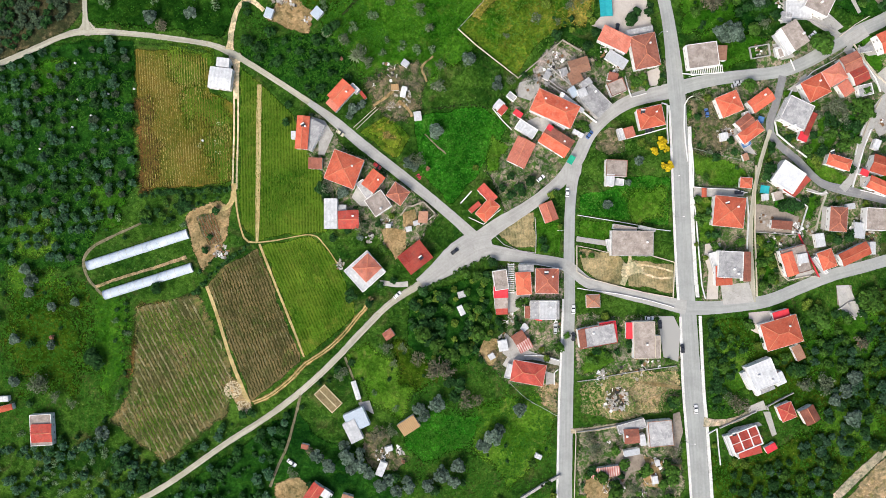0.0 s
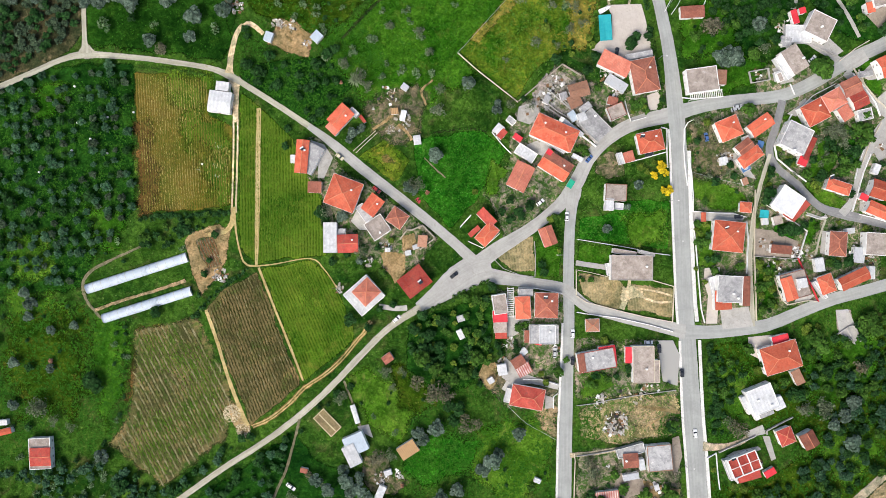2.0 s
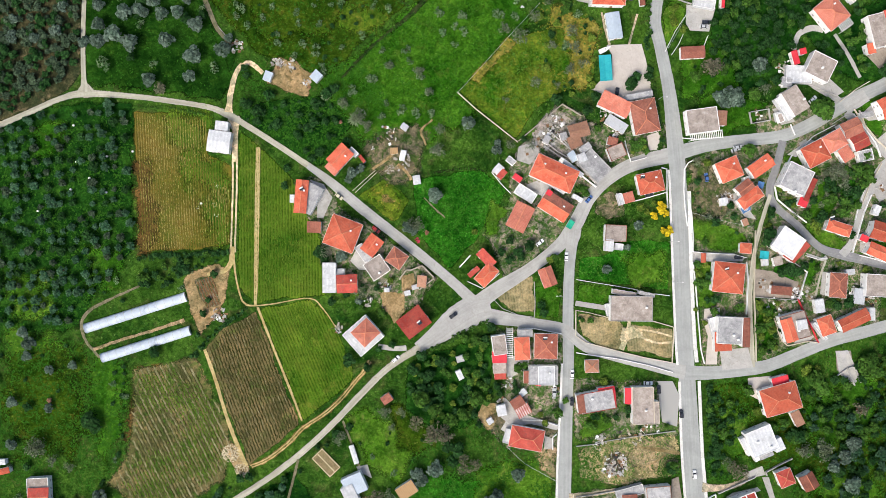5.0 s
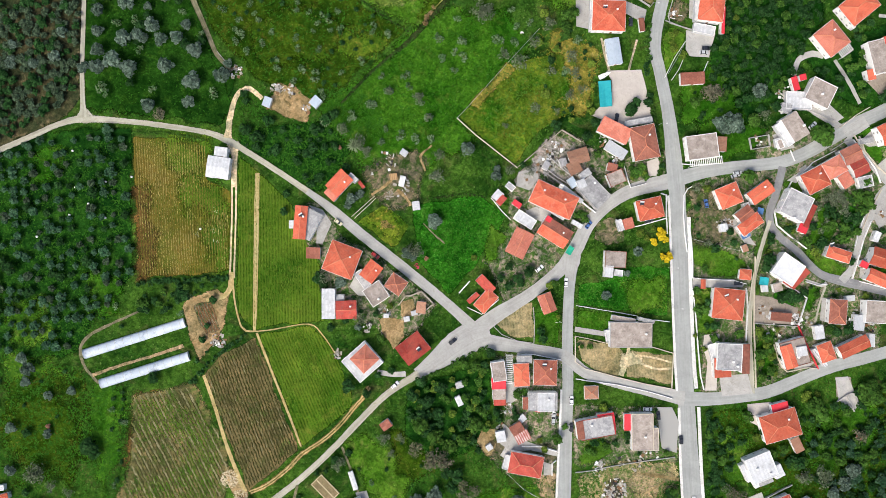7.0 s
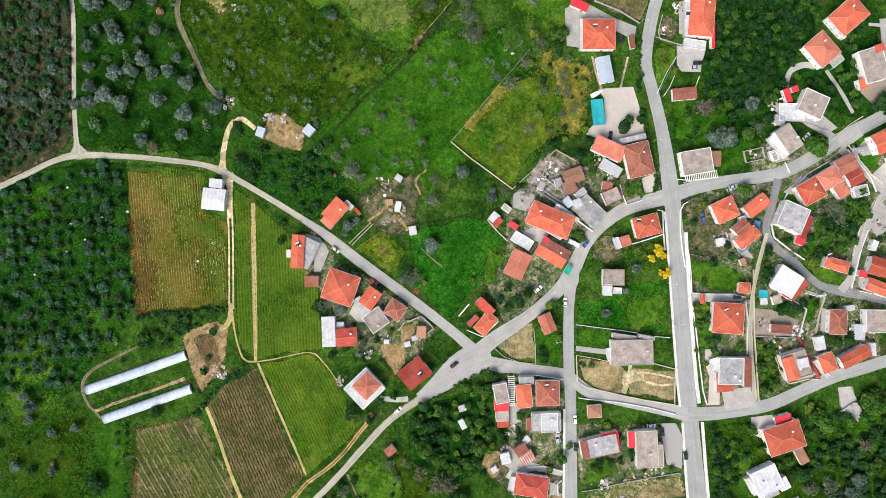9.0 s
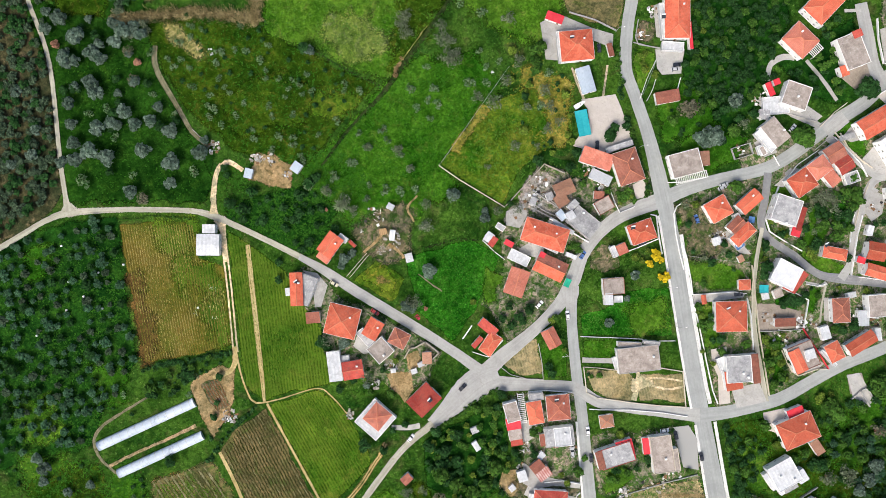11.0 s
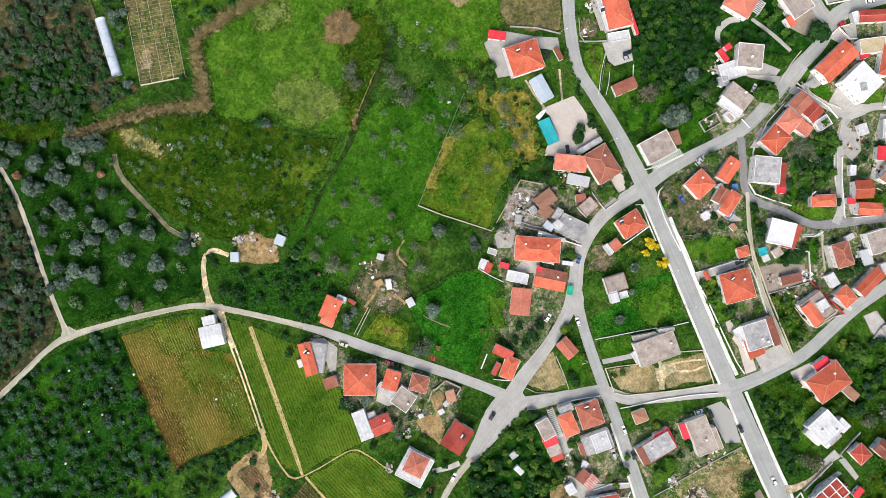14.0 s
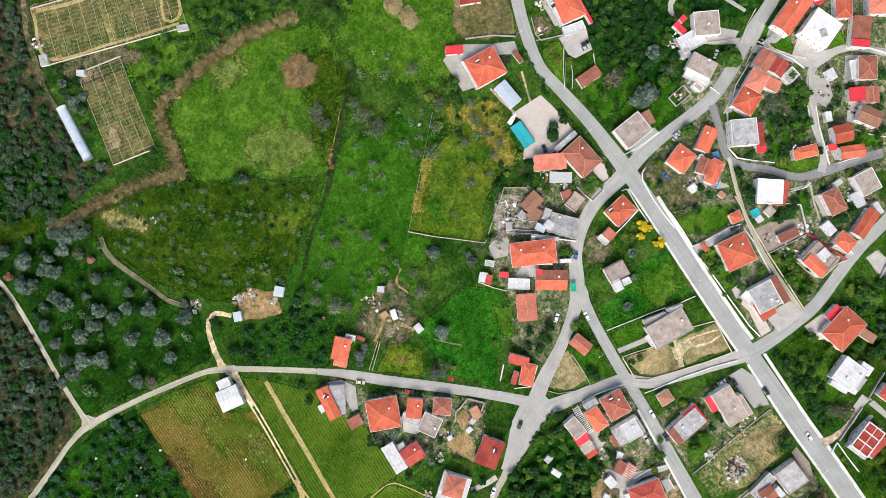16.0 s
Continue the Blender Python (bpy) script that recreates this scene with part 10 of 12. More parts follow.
DITCH_BRANCH = [(-47.2, 168.6), (-35.9, 159.6), (-25.2, 152), (-15.9, 146.5)]
ribbon("ditch", [(x, y, 1.6 if y < 140 else 2.8) for x, y in DITCH], "ditch_soil", "narrow dark ditch between two meadows", "ditch", soft=1, ragged=0.5)
ribbon("ditch", [(x, y, 0.9) for x, y in DITCH_BRANCH], "ditch_soil", "narrow dark ditch across the meadow", "ditch", soft=1, ragged=0.3)
ribbon("ditch_bank", [(x - 1.5, y + 1.3, 0.5) for x, y in DITCH[4:8]], "dry_grass", "pale dry grass on the ditch bank", "ditch", soft=1, ragged=0.8)
leaf_line = [(x + 0.7, y - 0.6) for x, y in DITCH]
hedge(leaf_line, "weed", "weeds along the ditch", width=1.8, high=0.5, count=14, size=0.3, seed=34)
hedge(DITCH_BRANCH, "weed", "weeds along the ditch across the meadow", width=1.6, high=0.4, count=10, size=0.3, seed=35)
hedge([(-8.8, 151.5), (-6.4, 154.6), (-4.6, 157.6)], "dry_bramble", "dry reddish brush at the meeting of the ditches", width=2.6, high=1.2, count=60, size=0.4, seed=36, name="brush")
ribbon("ditch", [(21.9, 67.6, 0.8), (11.2, 69.1, 1), (-0.4, 67.5, 1.1), (-7.3, 66, 0.8)], "ditch_soil", "shallow dark ditch at the meadow edge", "ditch", soft=1, ragged=0.6)
hedge([(21.9, 67.6), (11.2, 69.1), (-0.4, 67.5), (-7.3, 66)], "weed", "weeds along the meadow edge", width=1.4, high=0.5, count=16, size=0.3, seed=38)
ribbon("garden_path", [(-8.7, 55.2, 0.7), (-3.3, 49.7, 0.8), (1.5, 45.5, 0.7)], "worn_track", "faint trodden path in the meadow", "path", soft=1, ragged=0.4)
hedge([(98.25, 115.57), (101.77, 104.47), (103.93, 92.3), (105.02, 82.82), (103.93, 78.22)], "green_leaf", "clipped green hedge along the main road", width=2.2, high=1.6, count=50, size=0.45, seed=39)
hedge([(98.9, 134.91), (97.07, 127.47)], "dark_leaf", "dark green hedge beside the main road", width=2.4, high=1.8, count=50, size=0.5, seed=40)
hedge([(98.83, 150.44), (97.52, 142.45), (98.01, 133.87)], "green_leaf", "green hedge beside the main road", width=2.6, high=1.6, count=50, size=0.5, seed=41)
hedge([(100.16, 105.96), (102.54, 96.25), (103.4, 89.27)], "dark_leaf", "dark green hedge beside the main road", width=2, high=1.5, count=45, size=0.5, seed=42)
hedge([(-147.24, 97.71), (-131, 97.71), (-113.41, 94.46)], "green_leaf", "weedy green verge of the lane", width=1.4, high=0.6, count=14, size=0.4, seed=44)
hedge([(-10.56, -20.03), (4.33, -12.72), (21.92, -3.79)], "green_leaf", "overgrown green verge below the crossroads", width=2.2, high=1.2, count=40, size=0.45, seed=45)
hedge([(128.29, -34.92), (129.38, -53.86), (131, -75.51)], "dark_leaf", "thick dark hedge beside the main road", width=4, high=2.4, count=90, size=0.55, seed=46)
hedge([(-144.53, 25.98), (-122.88, 27.34), (-102.58, 28.69)], "dark_leaf", "dark scrub line under the golden field", width=3, high=1.3, count=40, size=0.5, seed=47)
hedge([(-118.82, -21.38), (-109.35, -10.56), (-93.11, 1.62)], "dark_leaf", "dark bushes at the field corner", width=2, high=1.2, count=30, size=0.5, seed=48)

# ---- trees: olive grove by the northern track ----
tree("olive", -152.15, 164.49, 1.3)
tree("olive", -149.66, 158.53, 1.2)
tree("olive", -159.16, 163.1)
tree("olive", -162.61, 155.17, 1.2)
tree("olive", -163.44, 145.56, 1.25)
tree("olive", -139.51, 157.68, 0.8)
tree("olive", -130.82, 161.7, 1.1)
tree("olive", -137.11, 148.51, 1.35)
tree("olive", -133.04, 141.43, 1.25)
tree("olive", -125.52, 142.27, 1.4)
tree("olive", -144.75, 143.92, 1.2)
tree("olive", -150.7, 141.96, 1.3)
tree("olive", -142.11, 142.77)
tree("olive", -117.14, 136.12, 1.4)
tree("olive", -130.74, 129.04, 1.35)
tree("olive", -155.28, 131.93, 1.45)
tree("olive", -147.39, 127.41, 1.4)
tree("olive", -162.64, 136.44, 1.2)
tree("olive", -163.4, 128.96, 1.35)
tree("olive", -169.86, 128.09, 1.3)
tree("olive", -118.13, 121.16, 1.45)
tree("olive", -120.02, 112.12, 1.05)
tree("olive", -138.82, 110.01, 1.35)
tree("olive", -104.1, 125.02, 1.35)
tree("olive", -101.8, 130.3, 0.9)
tree("olive", -157.73, 174.83, 1.1)
tree("olive", -145.96, 174.48, 1.1)
tree("olive", -162.04, 173.89, 1.1)
tree("young", -155.28, 149.6)
tree("young", -146.66, 151.48, 1.2)
tree("young", -160.52, 118.17, 1.7)
tree("young", -124.06, 155.07)
tree("young", -114.74, 144.62)
tree("young", -143.87, 137.47, 1.1)
tree("young", -137.49, 118.54)
tree("young", -109.17, 116.61, 1.3)
tree("young", -189.92, 172.6)
tree("young", -122.39, 174.83)
tree("dark", -148.12, 121)
tree("dark", -165.61, 162.22, 0.9)
tree("pink", -128.93, 171.28, 1.1)
tree("brown", -134.12, 106.12, 1.1)
tree("olive", -156.1, 186.05, 1.4)
tree("olive", -149.92, 177.6, 1.25)
tree("olive", -162.98, 177.68, 1.1)
tree("olive", -162.35, 195.4, 1.1)
tree("olive", -143.37, 220.86, 0.9)
tree("olive", -102.41, 206.94)
tree("brown", -132.04, 162.65)
tree("brown", -132.31, 176.79)
tree("bare", -131.22, 184.88, 1.2)
tree("bare", -134.34, 187.99, 1.1)
tree("bare", -122.59, 184.7, 1.1)
tree("bare", -134.72, 195.71)
tree("bare", -123.69, 189.11)
grove(['young', 'bush'], [(-116.97, 171.41), (-101.62, 143.96), (-80.62, 124.44), (-56.65, 114.26), (-20.58, 146.9), (-55.05, 166.83), (-78.74, 186.44), (-102.84, 192.57)], 5.6, jitter=0.42, keep=0.72, seed=11, s=0.95)
grove(['scrub', 'dark', 'scrub', 'dark', 'scrub'], [(-224.48, 96.43), (-208.38, 93.78), (-179.55, 109.9), (-174.77, 116.5), (-172.25, 146.11), (-170.72, 178.44), (-172.19, 218.96), (-236.89, 220.93)], 3.5, jitter=0.45, keep=0.8, seed=12, s=0.9)
grove(['scrub', 'dark', 'scrub', 'dark', 'scrub'], [(-111.53, 318.06), (-90.7, 305.58), (-106.86, 268.08), (-109.14, 238), (-110.04, 210.24), (-102.17, 202.38), (-135.72, 198.87), (-173.91, 213.88)], 3.5, jitter=0.45, keep=0.82, seed=13, s=0.9)
grove(['scrub', 'scrub', 'scrub', 'scrub', 'olive'], [(-190.07, 176.38), (-175.25, 164.36), (-178.22, 125.26), (-178.67, 111.37), (-213.13, 95.84), (-234.7, 101.83)], 7, jitter=0.45, keep=0.5, seed=14)
grove(['dark', 'green', 'bush'], [(-25.63, 254.05), (8.39, 239.96), (49.14, 218.71), (42.21, 207.14), (13.73, 222.61), (-14.74, 238.09), (-32.79, 239.46)], 5.5, keep=0.7, seed=15)
grove(['dark', 'green'], [(-126.71, 213.92), (-100.78, 204.69), (-70.72, 218.14), (-59.16, 226.94), (-67.93, 207.04), (-71.62, 190.37), (-100.31, 194.97), (-126.69, 198.19)], 6, keep=0.35, seed=16)
grove(['olive', 'dark'], [(-176.68, 209.25), (-139.87, 191.93), (-122.74, 178.53), (-109.28, 132.73), (-116.9, 119.99), (-200.24, 169.89)], 7, jitter=0.45, keep=0.35, seed=61, label='olive trees and shrubs along the track')
grove(['dark', 'bush', 'green'], [(-37.89, 251.95), (7.01, 237.65), (15.81, 226.09), (-20.29, 228.83), (-44.81, 224.64), (-59.61, 220.93), (-57.31, 235.27)], 4.6, jitter=0.45, keep=0.7, seed=62, label='green shrubs beside the reeds')
grove(['dark', 'olive'], [(-95.51, 258.14), (-90.65, 250.51), (-93.87, 232), (-97.33, 218.35), (-99.18, 217.88), (-97.81, 235.93), (-101.29, 245.88)], 4.2, jitter=0.4, keep=0.8, seed=63, label='dark shrubs beside the plastic tunnel')

# ---- trees: western orchard ----
orchard(['blue', 'blue', 'dark', 'blue', 'blue', 'scrub'], [(-225.73, 84.72), (-193.25, 93.65), (-171.6, 100.41), (-148.32, 98.79), (-147.78, 30.04), (-160.77, 11.1), (-177.01, -5.14), (-225.73, -10.56)], 5.3, jitter=0.3, keep=0.86, rot=4, seed=17, s=0.86)
grove(['dark', 'olive', 'bush'], [(-225.73, -10.56), (-177.01, -9.2), (-171.6, -21.38), (-185.13, -43.03), (-225.73, -53.86)], 8, jitter=0.45, keep=0.4, seed=18, s=0.9)
grove(['blue', 'dark', 'blue', 'young', 'blue'], [(-225.73, -97.17), (-163.48, -89.05), (-136.41, -110.7), (-149.95, -121.53), (-225.73, -124.23)], 4.6, jitter=0.45, keep=0.85, seed=19, s=0.9)
grove(['dark', 'blue', 'bush', 'dark'], [(-139.12, -122.88), (-103.93, -98.52), (-75.51, -78.22), (-71.45, -82.28), (-76.87, -97.17), (-84.99, -121.53)], 4.4, jitter=0.45, keep=0.8, seed=20, s=0.95)
tree("olive", -204.14, -62.87, 0.9)
tree("olive", -186.42, -45.68, 0.8)
tree("bare", -190.18, -63.94, 1.7)
tree("bare", -192.86, -62.33, 1.2)
tree("bare", -184.27, -70.38, 1.3)
tree("bare", -176.75, -73.61, 1.1)
tree("dark", -166.55, -51.59, 1.35)
tree("dark", -197.16, -73.61, 0.8)
tree("dark", -161.18, -88.64, 1.1)
tree("dark", -152.05, -101.53, 1.7)
tree("dark", -142.38, -111.2, 1.2)
tree("dark", -148.83, -112.27, 1.2)
tree("dark", -155.27, -104.75, 1.2)
tree("dark", -182.12, -90.79, 0.7)
tree("dark", -174.61, -89.72, 0.6)
tree("young", -174.61, -95.09, 1.3)
tree("young", -201.46, -88.64)
tree("young", -205.75, -73.61, 0.8)
tree("dark", -204.68, 32.81, 1.35)
tree("dark", -168.16, 36.04, 1.1)
tree("dark", -175.68, 16.17)
tree("olive", -195.55, -14.98, 1.2)
tree("olive", -198.23, -9.61)
tree("dark", -108.55, 18.31, 0.9)
tree("dark", -136.6, -18.9, 1.25)
tree("dark", -113.38, -0.48, 0.9)
tree("dark", -111.24, 5.96, 0.6)
tree("dark", -117.14, 21.54, 0.5)
tree("dark", -143.46, 13.48, 0.7)
tree("dark", -152.05, 5.43, 0.5)
tree("dark", -130.57, 14.02, 0.7)
tree("dark", -123.05, 21.54)
grove(['bush', 'young', 'bush'], [(-157.5, -24), (-150.5, -26), (-149, -67), (-158, -82), (-166, -84), (-156, -67)], 3.6, jitter=0.45, keep=0.5, seed=131, s=0.9, label='rough bushes beside the vineyard')
grove(['bush', 'young', 'dark'], [(-166.19, 12.45), (-144.53, 19.22), (-125.59, 24.63), (-118.82, 19.22), (-125.59, 11.1), (-143.18, 12.45), (-163.48, 2.98)], 5, keep=0.55, seed=21, s=0.8)

# ---- trees: along the lane ----
tree("palm", -41.6, 91.8)
tree("palm", -55.2, 103.7, 0.85)
tree("dark", -82.45, 103.25, 1.2)
tree("dark", -87.82, 95.73, 1.1)
tree("dark", -93.19, 98.95, 1.2)
tree("dark", -78.69, 89.29, 1.1)
tree("dark", -87.82, 90.9)
tree("dark", -75.47, 98.95, 0.8)
tree("dark", -59.9, 98.95, 1.35)
tree("dark", -55.06, 104.32, 1.1)
tree("dark", -60.97, 90.36, 1.1)
tree("dark", -68.49, 94.12, 0.8)
tree("dark", -69.03, 84.99, 0.9)
tree("dark", -55.6, 90.9, 0.8)
tree("dark", -50.77, 91.44, 0.8)
tree("dark", -45.4, 81.77, 0.9)
tree("dark", -53.45, 83.92, 0.8)
tree("dark", -62.05, 73.18, 0.9)
tree("dark", -57.75, 76.94)
tree("dark", -64.73, 76.94, 0.7)
tree("dark", -93.19, 112.92, 0.7)
tree("dark", -94.27, 116.14, 0.9)
tree("dark", -74.93, 60.29, 0.9)
tree("dark", -73.86, 68.88, 0.8)
tree("dark", -51.31, 106.47, 1.1)
tree("bare", -47.01, 99.49, 0.9)
tree("bare", -39.49, 93.58, 1.2)
tree("bare", -24.99, 117.75, 0.9)
tree("bare", -11.03, 115.06, 1.1)
tree("bare", -6.2, 105.4, 0.8)
tree("bare", -15.32, 42.57, 1.1)
tree("bare", -11.03, 42.03, 1.1)
tree("bare", -36.27, 89.29, 0.8)
tree("young", -42.71, 106.47, 1.1)
tree("young", -33.58, 111.31, 1.1)
tree("young", -19.62, 96.27, 1.2)
tree("young", -12.1, 95.19, 1.2)
tree("young", -5.12, 95.19, 1.1)
tree("young", -2.97, 78.01, 1.1)
tree("young", -27.14, 100.03, 0.8)
tree("young", -28.75, 93.58, 0.6)
tree("young", -1.36, 88.21, 0.7)
tree("olive", -2.97, 55.99, 1.25)
tree("olive", -42.71, 66.73, 1.1)
tree("olive", -38.42, 68.88, 0.9)
tree("olive", -44.32, 63.51, 0.8)
tree("pink", -48.62, 90.9, 0.5)
tree("dark", -43.79, -22.5, 1.4)
tree("dark", -52.38, 5.43, 0.9)
tree("dark", -29.82, -17.13, 0.8)
tree("dark", -35.19, -25.72, 0.9)
tree("dark", -45.4, 8.65, 0.7)
tree("dark", -23.38, -14.98, 0.8)
tree("bare", -38.42, 9.19, 1.3)
tree("bare", -56.14, 29.06, 1.2)
tree("bare", -39.49, 17.78, 0.9)
tree("olive", -47.55, 26.91)
tree("olive", -39.49, 5.43, 0.7)
tree("lime", -24.45, 15.63, 0.9)
tree("lime", -4.05, -34.31, 0.8)
tree("green", -28.75, 0.06, 0.8)
tree("green", -10.49, 1.13, 0.7)
tree("green", -38.42, 2.2, 0.7)
grove(['green', 'lime', 'dark', 'green'], [(-14.62, -25.44), (4.33, -17.32), (22.74, -13.26), (22.19, -32.21), (16.51, -48.45), (1.62, -57.92), (-15.97, -44.39)], 4.6, jitter=0.45, keep=0.85, seed=22, s=0.85)

# ---- trees: middle gardens ----
tree("olive", 12.39, 90.9, 1.2)
tree("olive", 25.81, 77.47, 0.9)
tree("olive", 26.35, 81.23, 0.8)
tree("bare", 44.61, 109.69)
tree("bare", 54.81, 108.62, 0.6)
tree("bare", 30.11, 101.64, 0.7)
tree("bare", 41.92, 79.62)
tree("bare", 32.26, 80.7)
tree("dark", 54.27, 101.64, 1.1)
tree("dark", 68.77, 96.81, 1.1)
tree("dark", 73.07, 103.25, 0.9)
tree("dark", 61.26, 109.69, 0.8)
tree("dark", 90.25, 109.69, 1.1)
tree("dark", 91.87, 112.92, 0.8)
tree("dark", 89.18, 108.08, 0.9)
tree("dark", 104.75, 82.84, 0.7)
tree("dark", 38.7, 82.84, 0.8)
tree("dark", 98.85, 116.14, 0.8)
tree("green", 66.63, 59.21, 0.9)
tree("green", 68.24, 57.07, 0.7)
tree("green", 92.4, 79.62, 0.9)
tree("green", 95.09, 82.31, 0.8)
tree("green", 74.14, 88.21, 0.7)
tree("green", 90.25, 81.77, 0.6)
tree("green", 64.48, 59.21, 0.6)
tree("lime", 69.85, 112.38, 0.8)
tree("lime", 94.55, 50.62)
tree("lime", 97.77, 48.47, 0.8)
tree("lime", 100.99, 52.77, 0.7)
tree("yellow", 104.22, 50.62, 0.95)
tree("yellow", 100.99, 46.86, 0.7)
tree("yellow", 106.37, 47.94, 0.6)
tree("yellow", 107.98, 39.34, 0.95)
tree("yellow", 105.29, 39.88, 0.5)
tree("olive", 93.48, 42.03, 0.8)
tree("lime", 15.61, 38.72, 0.9)
tree("lime", 77.37, -32.17)
tree("lime", 51.59, 25.83, 0.9)
tree("lime", 55.88, 10.8, 0.6)
tree("olive", 78.44, 21, 0.8)
tree("olive", 88.11, 31.74, 0.7)
tree("dark", 47.29, 4.35, 0.9)
tree("dark", 48.37, 0.59, 0.9)
tree("dark", 36.55, 29.06, 1.1)
tree("dark", 41.39, 32.28, 1.1)
tree("dark", 32.26, 34.43, 0.9)
tree("dark", 28.5, 29.06, 0.8)
tree("dark", 23.66, -6.39)
tree("dark", 37.63, 26.91, 0.9)
tree("dark", 32.26, 25.83, 0.9)
tree("dark", 65.55, -2.09, 0.5)
tree("green", 36.55, -25.72, 0.9)
tree("green", 39.77, -24.65, 0.7)
tree("green", 10.77, -11.76, 0.9)
tree("green", 16.15, -12.83)
tree("green", 20.44, -14.98, 0.9)
tree("green", 56.42, -14.98, 0.5)
tree("green", 67.16, -3.17, 0.5)
tree("green", 53.74, 26.91, 0.7)
tree("green", 70.92, -3.17, 0.6)
grove(['green', 'dark', 'lime'], [(8.39, -13.26), (22.74, -9.2), (22.74, -43.03), (15.16, -49.8), (7.58, -32.21)], 4.4, jitter=0.45, keep=0.6, seed=23, s=0.75)
tree("green", 55.35, -46.76, 1.25)
tree("green", 78.44, -43.53, 0.8)
tree("green", 81.66, -42.46, 0.7)
tree("green", 68.77, -107.98, 0.8)
tree("green", 106.37, -102.61, 0.9)
tree("green", 59.11, -41.39, 0.6)
tree("green", 96.7, -106.9, 0.7)
tree("olive", 36.55, -75.75, 1.4)
tree("olive", 23.66, -88.64, 1.9)
tree("olive", 19.37, -92.94, 1.3)
tree("olive", 7.55, -102.61, 1.3)
tree("olive", 26.89, -85.42, 1.2)
tree("brown", 10.77, -73.61, 1.2)
tree("brown", 16.15, -71.46)
tree("brown", 10.77, -69.31)
tree("dark", 7.55, -63.94, 1.5)
tree("dark", 5.4, -70.38, 1.1)
tree("dark", 110.12, -73.61, 1.1)
tree("dark", 81.66, -112.27, 1.3)
tree("dark", 84.88, -107.98, 0.9)
tree("dark", 73.07, -42.46, 0.6)
tree("dark", 109.05, -106.9)
tree("lime", 49.44, -52.13, 0.8)
tree("lime", 96.16, -105.83, 0.8)
tree("lime", 87.03, -102.61, 0.8)
tree("lime", 52.66, -117.64)
tree("lime", 47.29, -47.83, 0.7)
grove(['young', 'bush', 'green'], [(20.57, -94.46), (54.4, -89.05), (54.4, -110.7), (31.4, -121.53), (17.86, -121.53)], 7, keep=0.5, seed=24, s=0.8)
grove(['bush', 'green', 'dark'], [(66.58, -34.92), (109.89, -32.21), (112.59, -56.57), (66.58, -56.57)], 5, keep=0.47, seed=25, s=0.84)
grove(['bush', 'green', 'brown'], [(65.23, -86.34), (112.59, -82.28), (113.95, -118.82), (65.23, -118.82)], 5.5, keep=0.47, seed=26, s=0.9)

# ---- trees: southern gardens ----
tree("olive", -59.9, -98.31, 1.1)
tree("olive", -53.99, -102.61, 1.2)
tree("olive", -45.4, -98.31, 1.35)
tree("olive", -39.49, -102.61, 1.35)
tree("olive", -47.01, -94.01, 0.9)
tree("olive", -39.49, -96.7)
tree("olive", -29.82, -112.27, 1.3)
tree("olive", -25.53, -110.12, 1.1)
tree("olive", -15.86, -113.35, 1.2)
tree("olive", -2.97, -73.61, 1.7)
tree("olive", -9.42, -78.98, 1.2)
tree("olive", -0.82, -106.9, 1.4)
tree("olive", -7.27, -112.27, 1.2)
tree("olive", -11.57, -75.75)
tree("olive", -43.79, -104.75, 1.1)
tree("olive", -35.19, -106.9)
tree("olive", -22.31, -115.49, 1.1)
tree("dark", -84.6, -94.01, 0.9)
tree("dark", -50.23, -57.5, 0.9)
tree("dark", -43.79, -54.27, 0.8)
tree("dark", -91.04, -77.9, 0.8)
tree("dark", 3.47, -62.87, 1.3)
tree("dark", -63.12, -112.27, 0.8)
tree("dark", -53.45, -117.64, 0.9)
tree("dark", -67.42, -75.75, 0.6)
tree("dark", -58.82, -63.94, 0.6)
tree("dark", -54.53, -62.87, 0.6)
tree("dark", 1.86, -55.35)
tree("dark", -95.34, -78.98)
tree("brown", -63.12, -96.16)
tree("brown", -11.57, -52.13, 1.5)
tree("brown", -1.9, -55.35, 1.8)
tree("brown", -29.82, -87.57, 1.4)
tree("brown", -5.12, -58.57, 1.4)
tree("brown", 1.86, -58.57, 1.3)
tree("brown", -33.05, -89.72)
tree("bare", -26.6, -46.76, 1.1)
tree("bare", -23.38, -54.27, 0.9)
tree("bare", -24.45, -86.5, 1.1)
tree("bare", -47.01, -58.57)
tree("bare", -71.71, -106.9, 1.2)
tree("bare", -57.75, -99.38, 0.8)
tree("bare", -49.16, -60.72, 0.9)
tree("bare", -19.08, -46.76)
tree("pink", -19.08, -101.53, 0.5)
grove(['dark', 'olive'], [(-44.39, -97.17), (-22.74, -94.46), (-6.5, -113.41), (9.74, -107.99), (15.16, -121.53), (-44.39, -121.53)], 6.5, keep=0.4, seed=27)
grove(['young', 'bush'], [(-44.39, -53.86), (-22.74, -45.74), (-3.79, -59.27), (-17.32, -80.93), (-33.56, -75.51)], 7, keep=0.3, seed=28, s=0.8)

